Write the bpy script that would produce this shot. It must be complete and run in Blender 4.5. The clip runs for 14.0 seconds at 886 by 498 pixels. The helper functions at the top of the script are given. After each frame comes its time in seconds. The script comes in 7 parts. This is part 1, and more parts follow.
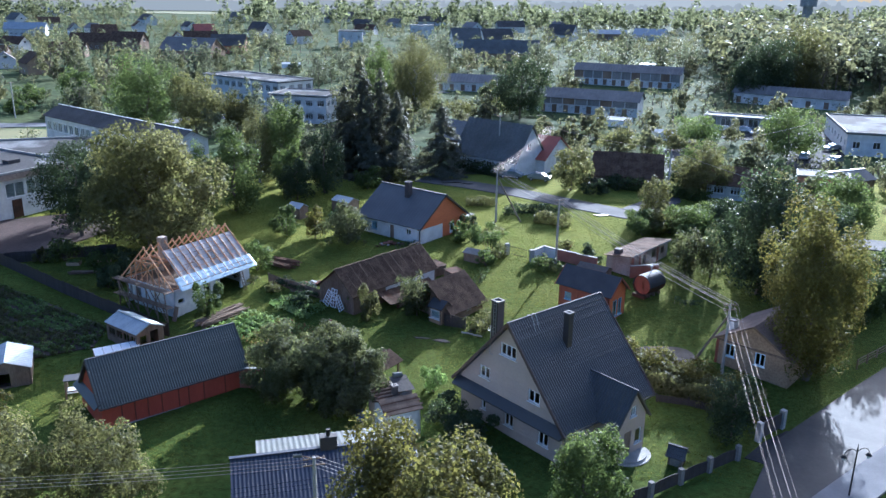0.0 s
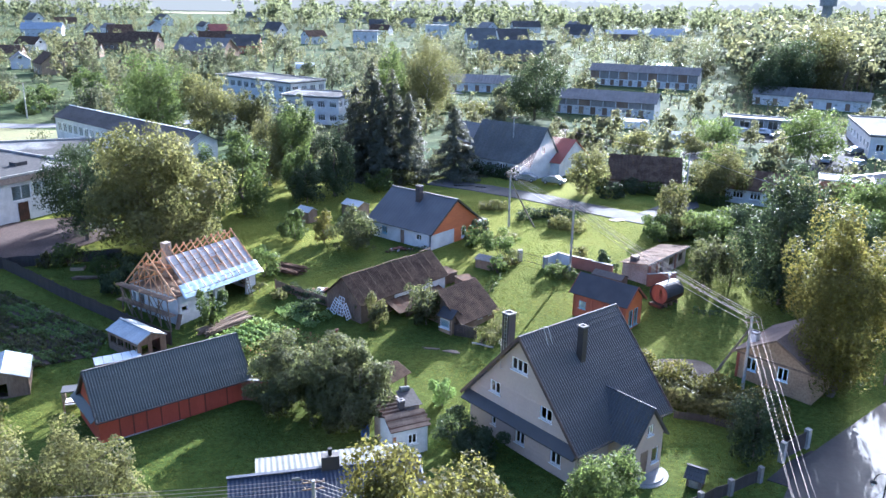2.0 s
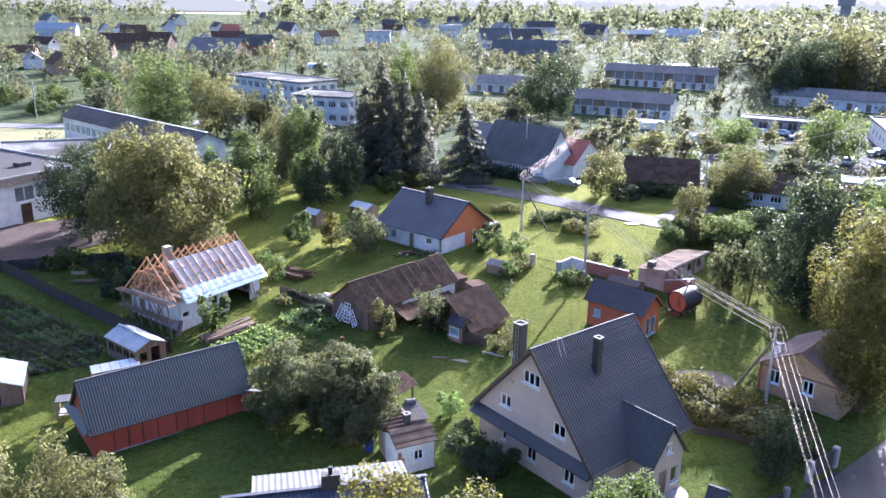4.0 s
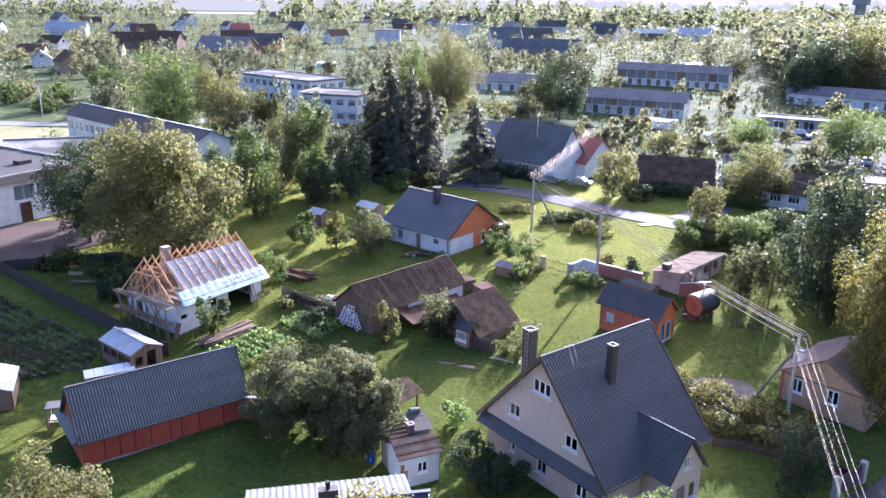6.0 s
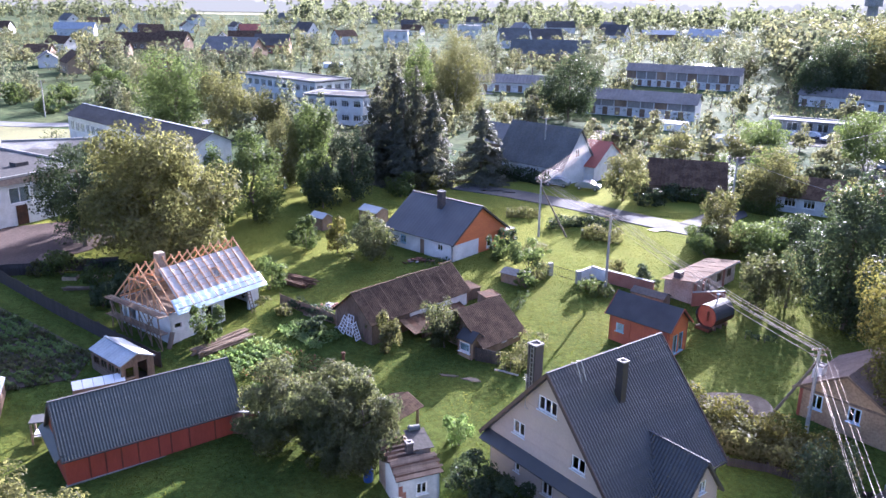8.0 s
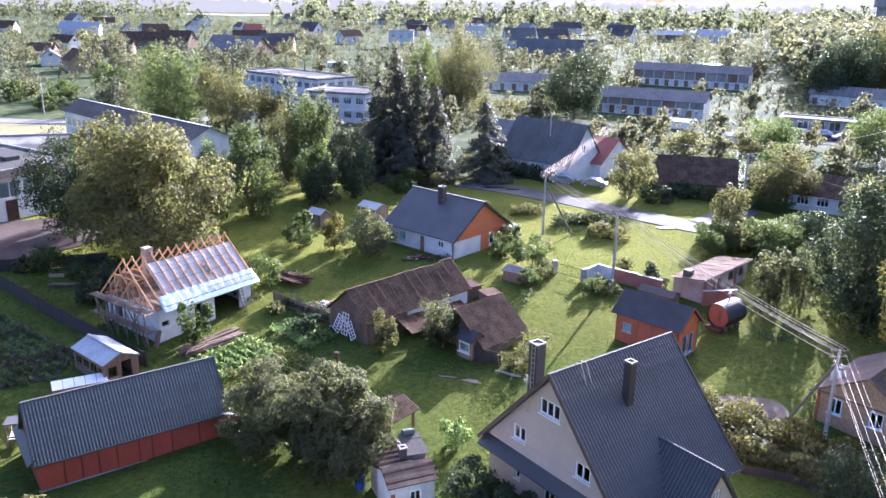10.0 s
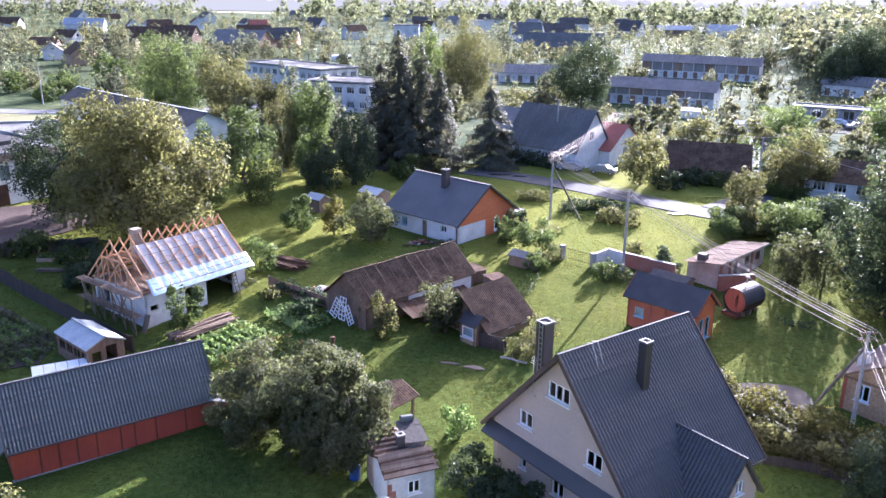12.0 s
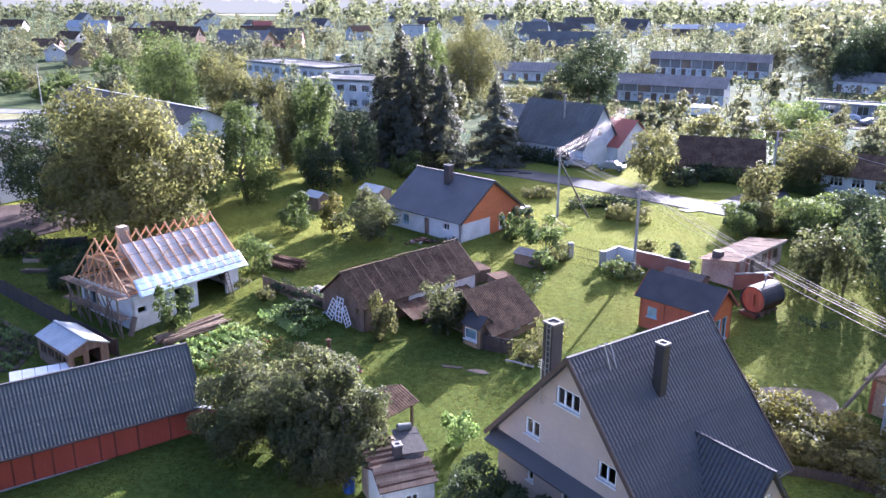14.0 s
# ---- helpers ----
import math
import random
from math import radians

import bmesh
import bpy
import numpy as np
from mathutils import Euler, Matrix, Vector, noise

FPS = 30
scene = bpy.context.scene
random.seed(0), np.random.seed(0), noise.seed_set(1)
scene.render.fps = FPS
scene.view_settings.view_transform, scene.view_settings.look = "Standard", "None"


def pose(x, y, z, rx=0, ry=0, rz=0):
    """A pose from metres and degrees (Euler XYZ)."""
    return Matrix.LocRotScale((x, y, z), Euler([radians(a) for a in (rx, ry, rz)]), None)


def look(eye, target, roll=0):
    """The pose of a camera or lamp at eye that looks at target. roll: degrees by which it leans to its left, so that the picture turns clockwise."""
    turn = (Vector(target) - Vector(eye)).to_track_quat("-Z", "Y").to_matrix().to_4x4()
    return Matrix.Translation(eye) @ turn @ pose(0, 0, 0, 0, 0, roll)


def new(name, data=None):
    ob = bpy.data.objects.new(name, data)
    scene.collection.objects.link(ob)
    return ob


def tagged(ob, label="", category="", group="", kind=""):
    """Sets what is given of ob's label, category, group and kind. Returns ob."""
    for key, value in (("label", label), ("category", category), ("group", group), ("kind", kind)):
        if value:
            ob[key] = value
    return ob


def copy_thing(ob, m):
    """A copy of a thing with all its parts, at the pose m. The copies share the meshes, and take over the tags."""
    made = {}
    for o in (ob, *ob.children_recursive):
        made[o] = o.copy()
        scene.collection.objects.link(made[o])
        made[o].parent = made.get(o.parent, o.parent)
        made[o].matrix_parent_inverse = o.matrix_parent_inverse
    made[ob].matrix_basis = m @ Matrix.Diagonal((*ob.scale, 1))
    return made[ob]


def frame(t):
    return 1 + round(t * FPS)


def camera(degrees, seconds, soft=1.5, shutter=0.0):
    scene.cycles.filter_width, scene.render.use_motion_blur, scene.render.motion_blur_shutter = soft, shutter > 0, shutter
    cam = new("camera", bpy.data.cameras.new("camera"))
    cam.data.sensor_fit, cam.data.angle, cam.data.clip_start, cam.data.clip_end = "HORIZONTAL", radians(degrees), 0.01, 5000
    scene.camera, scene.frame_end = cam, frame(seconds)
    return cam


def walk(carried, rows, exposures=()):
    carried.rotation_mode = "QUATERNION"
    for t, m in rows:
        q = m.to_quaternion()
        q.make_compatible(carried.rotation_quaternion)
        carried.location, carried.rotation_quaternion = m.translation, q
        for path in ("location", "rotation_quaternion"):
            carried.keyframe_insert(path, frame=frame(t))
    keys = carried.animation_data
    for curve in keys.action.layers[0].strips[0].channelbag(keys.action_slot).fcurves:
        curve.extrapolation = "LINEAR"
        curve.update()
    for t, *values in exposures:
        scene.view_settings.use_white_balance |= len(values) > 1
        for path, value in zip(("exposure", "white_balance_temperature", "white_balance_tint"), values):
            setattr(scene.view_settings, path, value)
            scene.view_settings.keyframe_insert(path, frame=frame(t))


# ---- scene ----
EXPOSURES = ((0.0, 1.6, 4480, 13), (0.5, 2.12, 4570, 13), (1.0, 2.3, 4600, 14), (1.5, 2.35, 4630, 15), (2.5, 2.4, 4680, 17), (3.0, 2.4, 4760, 20), (5.5, 2.42, 4900, 28), (14.0, 2.45, 4900, 29))
cam = camera(56.87, 14.0)


def aim(x, y, z, yaw, pitch, roll):
    """A camera pose from its place, heading to the left of +y, tilt upwards and lean."""
    return pose(x, y, z, 0, 0, yaw) @ pose(0, 0, 0, 90 + pitch) @ pose(0, 0, 0, 0, 0, roll)


PATH = (
    (0.0, 0.00, -0.03, 35.62, -0.08, -17.52, 0.97),
    (0.5, 0.12, 0.60, 35.63, 0.18, -17.54, 0.96),
    (1.0, 0.25, 1.26, 35.59, 0.47, -17.52, 0.94),
    (1.5, 0.34, 1.99, 35.58, 0.73, -17.54, 0.94),
    (2.0, 0.44, 2.72, 35.58, 1.00, -17.54, 0.91),
    (2.5, 0.53, 3.45, 35.54, 1.26, -17.53, 0.91),
    (3.0, 0.59, 4.22, 35.39, 1.51, -17.53, 0.89),
    (5.5, 0.93, 7.98, 34.58, 2.55, -17.49, 0.80),
    (6.0, 0.94, 8.70, 34.30, 2.71, -17.51, 0.80),
    (6.5, 0.99, 9.42, 34.12, 2.86, -17.57, 0.79),
    (7.0, 1.07, 10.16, 34.12, 3.03, -17.53, 0.82),
    (7.5, 1.15, 10.93, 34.09, 3.18, -17.50, 0.80),
    (8.0, 1.26, 11.73, 33.97, 3.31, -17.44, 0.84),
    (10.5, 1.84, 15.55, 31.81, 3.85, -17.28, 0.85),
    (11.0, 1.92, 16.29, 31.19, 3.95, -17.29, 0.80),
    (11.5, 1.95, 17.04, 30.46, 4.11, -17.32, 0.73),
    (12.0, 1.92, 17.85, 29.74, 4.23, -17.34, 0.72),
    (12.5, 1.91, 18.68, 29.06, 4.36, -17.36, 0.62),
    (13.0, 1.92, 19.50, 28.52, 4.48, -17.34, 0.50),
    (13.5, 1.97, 20.33, 28.31, 4.56, -17.39, 0.45),
    (14.0, 2.07, 21.20, 28.31, 4.71, -17.20, 0.36),
)
walk(cam, [(t, aim(*row)) for t, *row in PATH], EXPOSURES)

# ---- world and sun ----
SUN_AZIMUTH, SUN_HEIGHT = 67.5, 17.5  # degrees: from +x towards +y, above the horizon
world = bpy.data.worlds.new("sky")
scene.world = world
world.use_nodes = True
sky = world.node_tree.nodes.new("ShaderNodeTexSky")
sky.sky_type, sky.sun_disc = "NISHITA", False
sky.sun_elevation, sky.sun_rotation = radians(SUN_HEIGHT), radians(90 - SUN_AZIMUTH)
sky.air_density, sky.dust_density, sky.ozone_density = 0.8, 7.5, 0.4
world.node_tree.links.new(sky.outputs[0], world.node_tree.nodes["Background"].inputs["Color"])
world.node_tree.nodes["Background"].inputs["Strength"].default_value = 0.108

sun_way = Vector((math.cos(radians(SUN_AZIMUTH)) * math.cos(radians(SUN_HEIGHT)), math.sin(radians(SUN_AZIMUTH)) * math.cos(radians(SUN_HEIGHT)), math.sin(radians(SUN_HEIGHT))))
sun_data = bpy.data.lights.new("sun", "SUN")
sun_data.energy, sun_data.angle, sun_data.color = 5.0, radians(0.6), (1.0, 0.88, 0.7)
sun = new("sun", sun_data)
sun.matrix_basis = look(sun_way * 300, (0, 0, 0))

# ---- materials ----


def material(name, color, second=None, rough=0.8, fuzz=0.0, scale=0.6, fine=9.0, bump=0.0, relief=30.0, metal=0.0, vary=0.0, stretch=(1, 1, 1), mixing=(0.35, 0.65), gloss=0.5, thin=0.0, mottle=0.24):
    """A surface of two colours in patches, with fine grain, relief and, if vary, a tone of its own for each object."""
    m = bpy.data.materials.new(name)
    m.use_nodes = True
    nodes, links = m.node_tree.nodes, m.node_tree.links
    shader = nodes["Principled BSDF"]
    second = second or tuple(c * 0.7 for c in color)
    where = nodes.new("ShaderNodeTexCoord").outputs["Object"]
    turn = nodes.new("ShaderNodeMapping")
    turn.inputs["Scale"].default_value = stretch
    links.new(where, turn.inputs["Vector"])

    def grain(size, detail=4.0):
        n = nodes.new("ShaderNodeTexNoise")
        n.inputs["Scale"].default_value, n.inputs["Detail"].default_value = size, detail
        links.new(turn.outputs[0], n.inputs["Vector"])
        return n.outputs["Fac"]

    def mix(kind, a, b, factor):
        n = nodes.new("ShaderNodeMix")
        n.data_type, n.blend_type = "RGBA", kind
        for socket, value in ((n.inputs[6], a), (n.inputs[7], b), (n.inputs[0], factor)):
            if isinstance(value, (tuple, float)):
                socket.default_value = (*value, 1) if isinstance(value, tuple) else value
            else:
                links.new(value, socket)
        return n.outputs[2]

    ramp = nodes.new("ShaderNodeMapRange")
    ramp.inputs[1].default_value, ramp.inputs[2].default_value = mixing
    links.new(grain(scale), ramp.inputs[0])
    tone = mix("MIX", tuple(color), tuple(second), ramp.outputs[0])
    speck = nodes.new("ShaderNodeMapRange")
    speck.inputs[1].default_value, speck.inputs[2].default_value, speck.inputs[3].default_value, speck.inputs[4].default_value = 0.3, 0.7, 1 - mottle, 1 + 0.8 * mottle
    links.new(grain(fine, 6.0), speck.inputs[0])
    shade = nodes.new("ShaderNodeCombineColor")
    for n in range(3):
        links.new(speck.outputs[0], shade.inputs[n])
    tone = mix("MULTIPLY", tone, shade.outputs[0], 1.0)
    if vary:
        info = nodes.new("ShaderNodeObjectInfo")
        own = nodes.new("ShaderNodeMapRange")
        own.inputs[3].default_value, own.inputs[4].default_value = 1 - vary, 1 + vary
        links.new(info.outputs["Random"], own.inputs[0])
        both = nodes.new("ShaderNodeCombineColor")
        for n in range(3):
            links.new(own.outputs[0], both.inputs[n])
        tone = mix("MULTIPLY", tone, both.outputs[0], 1.0)
    links.new(tone, shader.inputs["Base Color"])
    shader.inputs["Roughness"].default_value, shader.inputs["Metallic"].default_value = rough, metal
    shader.inputs["Specular IOR Level"].default_value = gloss
    if fuzz:
        shader.inputs["Sheen Weight"].default_value, shader.inputs["Sheen Roughness"].default_value = fuzz, 0.35
        shader.inputs["Sheen Tint"].default_value = (0.8, 0.72, 0.1, 1)
    if bump:
        b = nodes.new("ShaderNodeBump")
        b.inputs["Strength"].default_value, b.inputs["Distance"].default_value = bump, 0.05
        links.new(grain(relief), b.inputs["Height"])
        links.new(b.outputs[0], shader.inputs["Normal"])
    if thin:
        through_leaf = nodes.new("ShaderNodeBsdfTranslucent")
        links.new(mix("MULTIPLY", tone, (1.28, 1.26, 0.9), 1.0), through_leaf.inputs["Color"])
        both = nodes.new("ShaderNodeMixShader")
        both.inputs[0].default_value = thin
        links.new(shader.outputs[0], both.inputs[1])
        links.new(through_leaf.outputs[0], both.inputs[2])
        links.new(both.outputs[0], nodes["Material Output"].inputs["Surface"])
    return m


def leaves(name, color, second, gloss=0.1, thin=0.6):
    return material(name, color, second, rough=0.55, scale=0.45, fine=2.5, vary=0.18, thin=thin, gloss=gloss)


LAWN = material("lawn", (0.03, 0.06, 0.014), (0.062, 0.085, 0.019), rough=1.0, fuzz=0.4, scale=0.16, fine=2.2, bump=1.0, relief=9.0, mixing=(0.36, 0.68), gloss=0.04, mottle=0.45)
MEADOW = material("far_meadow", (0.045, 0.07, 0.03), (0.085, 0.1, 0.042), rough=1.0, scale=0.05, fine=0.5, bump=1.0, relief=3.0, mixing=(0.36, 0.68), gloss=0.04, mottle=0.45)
GRASS = material("grass_blades", (0.075, 0.1, 0.022), (0.11, 0.118, 0.028), rough=0.6, scale=0.13, fine=3.0, thin=0.75, gloss=0.1)
ASPHALT = material("asphalt", (0.045, 0.045, 0.047), (0.06, 0.059, 0.058), rough=0.95, scale=0.35, fine=5, bump=0.05, relief=6, gloss=0.05, mottle=0.12)
ROAD_WET = material("wet_asphalt", (0.045, 0.045, 0.047), (0.06, 0.059, 0.058), rough=0.68, scale=0.3, fine=3, bump=0.02, relief=1.2, gloss=0.18, mottle=0.1)
ZINC_MATT = material("matt_zinc_sheet", (0.14, 0.145, 0.135), (0.115, 0.12, 0.11), rough=0.8, scale=0.6, fine=4, gloss=0.25, mottle=0.08)
COTTAGE_ROOF = material("faded_pink_sheet", (0.21, 0.155, 0.13), (0.14, 0.105, 0.09), rough=0.8, scale=0.5, fine=5, gloss=0.25, mottle=0.2)
YARD_DIRT = material("trodden_dark_yard", (0.08, 0.062, 0.054), (0.12, 0.092, 0.08), rough=1.0, scale=0.2, fine=4, bump=0.3, relief=6, gloss=0.03)
LANE = material("worn_wet_asphalt", (0.065, 0.065, 0.067), (0.105, 0.1, 0.097), rough=0.85, gloss=0.1, scale=0.25, fine=4, bump=0.15, relief=5, mottle=0.25)
PUDDLE = material("puddle_water", (0.03, 0.03, 0.03), (0.04, 0.04, 0.04), rough=0.03, gloss=0.6, mottle=0.02)
DIRT = material("dirt", (0.15, 0.115, 0.085), (0.22, 0.175, 0.135), rough=0.95, scale=0.5, fine=6, bump=0.6, relief=8)
SOIL = material("soil", (0.05, 0.04, 0.03), (0.08, 0.06, 0.045), rough=0.95, scale=0.8, fine=8, bump=0.6, relief=9)
CONCRETE = material("concrete", (0.34, 0.33, 0.31), (0.24, 0.235, 0.22), rough=0.85, scale=0.7, fine=10, bump=0.2)
PAVING = material("paving", (0.22, 0.22, 0.225), (0.17, 0.17, 0.175), rough=0.95, gloss=0.08, scale=0.4, fine=8, bump=0.2, mottle=0.1)
RENDER_BEIGE = material("beige_cladding", (0.45, 0.36, 0.295), (0.40, 0.325, 0.27), rough=0.75, scale=0.5, fine=7, mottle=0.05)
WHITEWASH = material("white_wash", (0.66, 0.66, 0.65), (0.52, 0.52, 0.51), rough=0.9, scale=0.7, fine=6, bump=0.25, relief=14, mottle=0.1)
BLOCK_WHITE = material("white_block", (0.72, 0.72, 0.71), (0.6, 0.6, 0.59), rough=0.9, scale=1.4, fine=8, bump=0.2, vary=0.07, mottle=0.1)
ROOF_GREY = material("dark_grey_metal_tile", (0.056, 0.054, 0.053), (0.067, 0.065, 0.064), rough=0.45, scale=0.5, fine=7, gloss=0.45, mottle=0.05)
ROOF_BLUE = material("blue_grey_roof", (0.085, 0.086, 0.092), (0.105, 0.106, 0.112), rough=0.65, gloss=0.3, scale=0.4, fine=8, mottle=0.05)
ROOF_NAVY = material("navy_roof", (0.026, 0.034, 0.058), (0.034, 0.044, 0.072), rough=0.55, scale=0.4, fine=8, mottle=0.05)
ROOF_FELT = material("black_felt", (0.035, 0.036, 0.042), (0.05, 0.05, 0.055), rough=0.75, scale=0.8, fine=14)
ETERNIT_DARK = material("weathered_dark_sheet", (0.068, 0.045, 0.031), (0.118, 0.082, 0.056), gloss=0.07, rough=0.95, scale=0.9, fine=5, bump=0.4, vary=0.15, mottle=0.4)
ETERNIT_GREY = material("grey_cement_sheet", (0.215, 0.205, 0.195), (0.16, 0.153, 0.147), rough=0.9, gloss=0.15, scale=0.3, fine=4, vary=0.1)
ROOF_BARN = material("green_grey_metal_tile", (0.045, 0.054, 0.05), (0.056, 0.066, 0.062), rough=0.42, scale=0.5, fine=6, gloss=0.55, mottle=0.06)
SLATE = material("dark_slate_sheet", (0.078, 0.072, 0.068), (0.11, 0.103, 0.098), rough=0.9, scale=0.25, fine=4, gloss=0.1)
ETERNIT_MOSS = material("mossy_grey_sheet", (0.10, 0.10, 0.095), (0.14, 0.14, 0.135), rough=0.95, scale=0.3, fine=4, gloss=0.15)
ROOF_RED = material("red_roof", (0.32, 0.09, 0.06), (0.24, 0.07, 0.05), rough=0.7, scale=0.4, fine=5)
TIN = material("zinc_sheet", (0.42, 0.45, 0.47), (0.33, 0.36, 0.38), rough=0.5, metal=0.6, scale=0.6, fine=5, mottle=0.1)
TIN_RUSTY = material("rusty_sheet", (0.105, 0.058, 0.036), (0.062, 0.042, 0.031), gloss=0.08, rough=0.95, scale=0.9, fine=6, bump=0.3, vary=0.2)
RED_BOARD = material("red_painted_board", (0.37, 0.072, 0.04), (0.30, 0.058, 0.034), rough=0.7, scale=0.6, fine=8, stretch=(1, 1, 0.25), vary=0.12, mottle=0.1)
RED_DARK = material("dark_red_batten", (0.16, 0.035, 0.022), (0.12, 0.028, 0.02), rough=0.7, mottle=0.1)
ORANGE_BOARD = material("orange_stained_board", (0.56, 0.17, 0.055), (0.46, 0.13, 0.045), rough=0.6, scale=0.8, fine=8, stretch=(0.3, 0.3, 1), vary=0.08, mottle=0.1)
RUST_LOG = material("red_brown_log", (0.30, 0.085, 0.05), (0.23, 0.065, 0.04), rough=0.6, scale=0.8, fine=7, vary=0.08, mottle=0.1)
FRESH_WOOD = material("fresh_timber", (0.55, 0.32, 0.17), (0.42, 0.22, 0.11), rough=0.7, scale=1.2, fine=9, vary=0.18)
OLD_WOOD = material("weathered_wood", (0.17, 0.12, 0.085), (0.24, 0.18, 0.13), rough=0.9, gloss=0.12, scale=1.0, fine=9, bump=0.3, stretch=(1, 1, 0.3), vary=0.25)
DARK_FENCE = material("dark_brown_fence", (0.035, 0.028, 0.026), (0.05, 0.042, 0.04), rough=0.8, scale=1.0, fine=9, vary=0.2)
MEMBRANE = material("white_roof_membrane", (0.53, 0.51, 0.475), (0.43, 0.41, 0.38), rough=0.5, scale=0.9, fine=4, bump=0.5, relief=3, mottle=0.05)
EAVE_STRIP = material("pale_blue_underlay", (0.55, 0.68, 0.76), (0.5, 0.62, 0.7), rough=0.6, scale=0.9, fine=4, mottle=0.06)
WHITE_FRAME = material("white_window_frame", (0.8, 0.8, 0.8), (0.74, 0.74, 0.74), rough=0.4, scale=1, fine=5, mottle=0.05)
BLUE_FRAME = material("pale_blue_frame", (0.30, 0.48, 0.62), (0.25, 0.42, 0.55), rough=0.6, scale=1, fine=5, mottle=0.05)
BRICK_RED = material("red_brick", (0.24, 0.10, 0.065), (0.29, 0.14, 0.1), rough=0.9, scale=0.8, fine=9, bump=0.3, vary=0.12)
BRICK_DARK = material("dark_brick", (0.06, 0.05, 0.05), (0.09, 0.075, 0.07), rough=0.85, scale=1.5, fine=12, bump=0.3, vary=0.2)
PLASTER_OLD = material("crumbling_plaster", (0.39, 0.35, 0.29), (0.27, 0.2, 0.155), rough=0.95, scale=0.6, fine=5, bump=0.4, relief=8)
PLASTER_YELLOW = material("ochre_plaster", (0.38, 0.27, 0.165), (0.30, 0.21, 0.13), rough=0.9, scale=0.7, fine=6)
PALE_BLUE_WALL = material("pale_blue_plaster", (0.56, 0.575, 0.57), (0.46, 0.475, 0.47), rough=0.9, scale=0.7, fine=5, bump=0.2, mottle=0.1)
BITUMEN = material("bitumen_roof", (0.075, 0.073, 0.072), (0.2, 0.2, 0.2), rough=0.95, gloss=0.05, scale=0.12, fine=2, mixing=(0.5, 0.62))
BROWN_TRIM = material("brown_barge_board", (0.085, 0.055, 0.045), (0.065, 0.045, 0.038), rough=0.6, mottle=0.1)
DARK_TRIM = material("dark_trim", (0.04, 0.035, 0.035), (0.05, 0.045, 0.045), rough=0.5, mottle=0.1)
STEEL = material("galvanised_steel", (0.5, 0.5, 0.5), (0.42, 0.42, 0.42), rough=0.4, metal=0.8)
BLACK_IRON = material("black_iron", (0.02, 0.02, 0.02), rough=0.5, metal=0.4)
POLE_CONCRETE = material("pole_concrete", (0.36, 0.35, 0.33), (0.28, 0.27, 0.26), rough=0.9, scale=1.5, fine=10)
WIRE = material("pale_wire", (0.42, 0.37, 0.34), rough=0.45, metal=0.6)
BARK = material("bark", (0.10, 0.08, 0.06), (0.16, 0.135, 0.11), rough=0.95, scale=2.0, fine=10, bump=0.5)
BARK_BIRCH = material("birch_bark", (0.55, 0.53, 0.5), (0.16, 0.15, 0.14), rough=0.9, scale=2.5, fine=9, mixing=(0.5, 0.6))
LEAF_OLIVE = leaves("olive_leaf", (0.113, 0.116, 0.05), (0.138, 0.138, 0.066))
LEAF_YELLOW = leaves("yellowing_leaf", (0.128, 0.118, 0.036), (0.1, 0.104, 0.036))
LEAF_GREEN = leaves("green_leaf", (0.075, 0.105, 0.038), (0.105, 0.135, 0.05))
LEAF_DARK = leaves("dark_leaf", (0.045, 0.065, 0.036), (0.06, 0.08, 0.045), thin=0.48)
LEAF_GREY = leaves("grey_green_leaf", (0.085, 0.1, 0.048), (0.115, 0.122, 0.068), gloss=0.14)
# Needle colour lightened and greyed to take in the haze before the spruces.
NEEDLE = leaves("hazed_spruce_needle", (0.075, 0.082, 0.06), (0.09, 0.092, 0.07), gloss=0.08, thin=0.38)
LEAF_CROP = leaves("crop_leaf", (0.13, 0.2, 0.065), (0.17, 0.22, 0.1))
CAR_WHITE = material("white_car_paint", (0.75, 0.75, 0.76), (0.7, 0.7, 0.71), rough=0.2)
CAR_SILVER = material("silver_car_paint", (0.4, 0.42, 0.45), (0.36, 0.38, 0.4), rough=0.25, metal=0.5)
RUBBER = material("rubber", (0.02, 0.02, 0.02), rough=0.8)
BLUE_PLASTIC = material("blue_plastic", (0.02, 0.06, 0.28), (0.015, 0.05, 0.2), rough=0.4)

GLASS = bpy.data.materials.new("window_glass")
GLASS.use_nodes = True
pane_shader = GLASS.node_tree.nodes["Principled BSDF"]
pane_shader.inputs["Base Color"].default_value = (0.8, 0.86, 0.88, 1)
pane_shader.inputs["Roughness"].default_value, pane_shader.inputs["Transmission Weight"].default_value, pane_shader.inputs["IOR"].default_value = 0.02, 1.0, 1.45

# ---- tools for building ----


def ground_height(x, y):
    s = min(max((y - 58) / 50, 0), 1)
    return 0.3 + 2.7 * s * s * (3 - 2 * s)


def part(name, bm, mat, parent=None, label="", m=None):
    """Link a bmesh as one mesh object, under a thing or a part if given."""
    mesh = bpy.data.meshes.new(name)
    bmesh.ops.remove_doubles(bm, verts=bm.verts, dist=0.0004)
    bmesh.ops.recalc_face_normals(bm, faces=bm.faces)
    bm.to_mesh(mesh)
    bm.free()
    mesh.materials.append(mat)
    ob = new(name, mesh)
    if m is not None:
        ob.matrix_basis = m
    if parent:
        ob.parent = parent
    if label:
        tagged(ob, label)
    return ob


def again(name, ob, parent, m):
    """Another object on the same mesh."""
    o = new(name, ob.data)
    o.matrix_basis, o.parent = m, parent
    return o


def thing(name, m, label, category, group="", kind=""):
    ob = new(name)
    ob.empty_display_size = 0.3
    ob.matrix_basis = m
    return tagged(ob, label, category, group, kind)


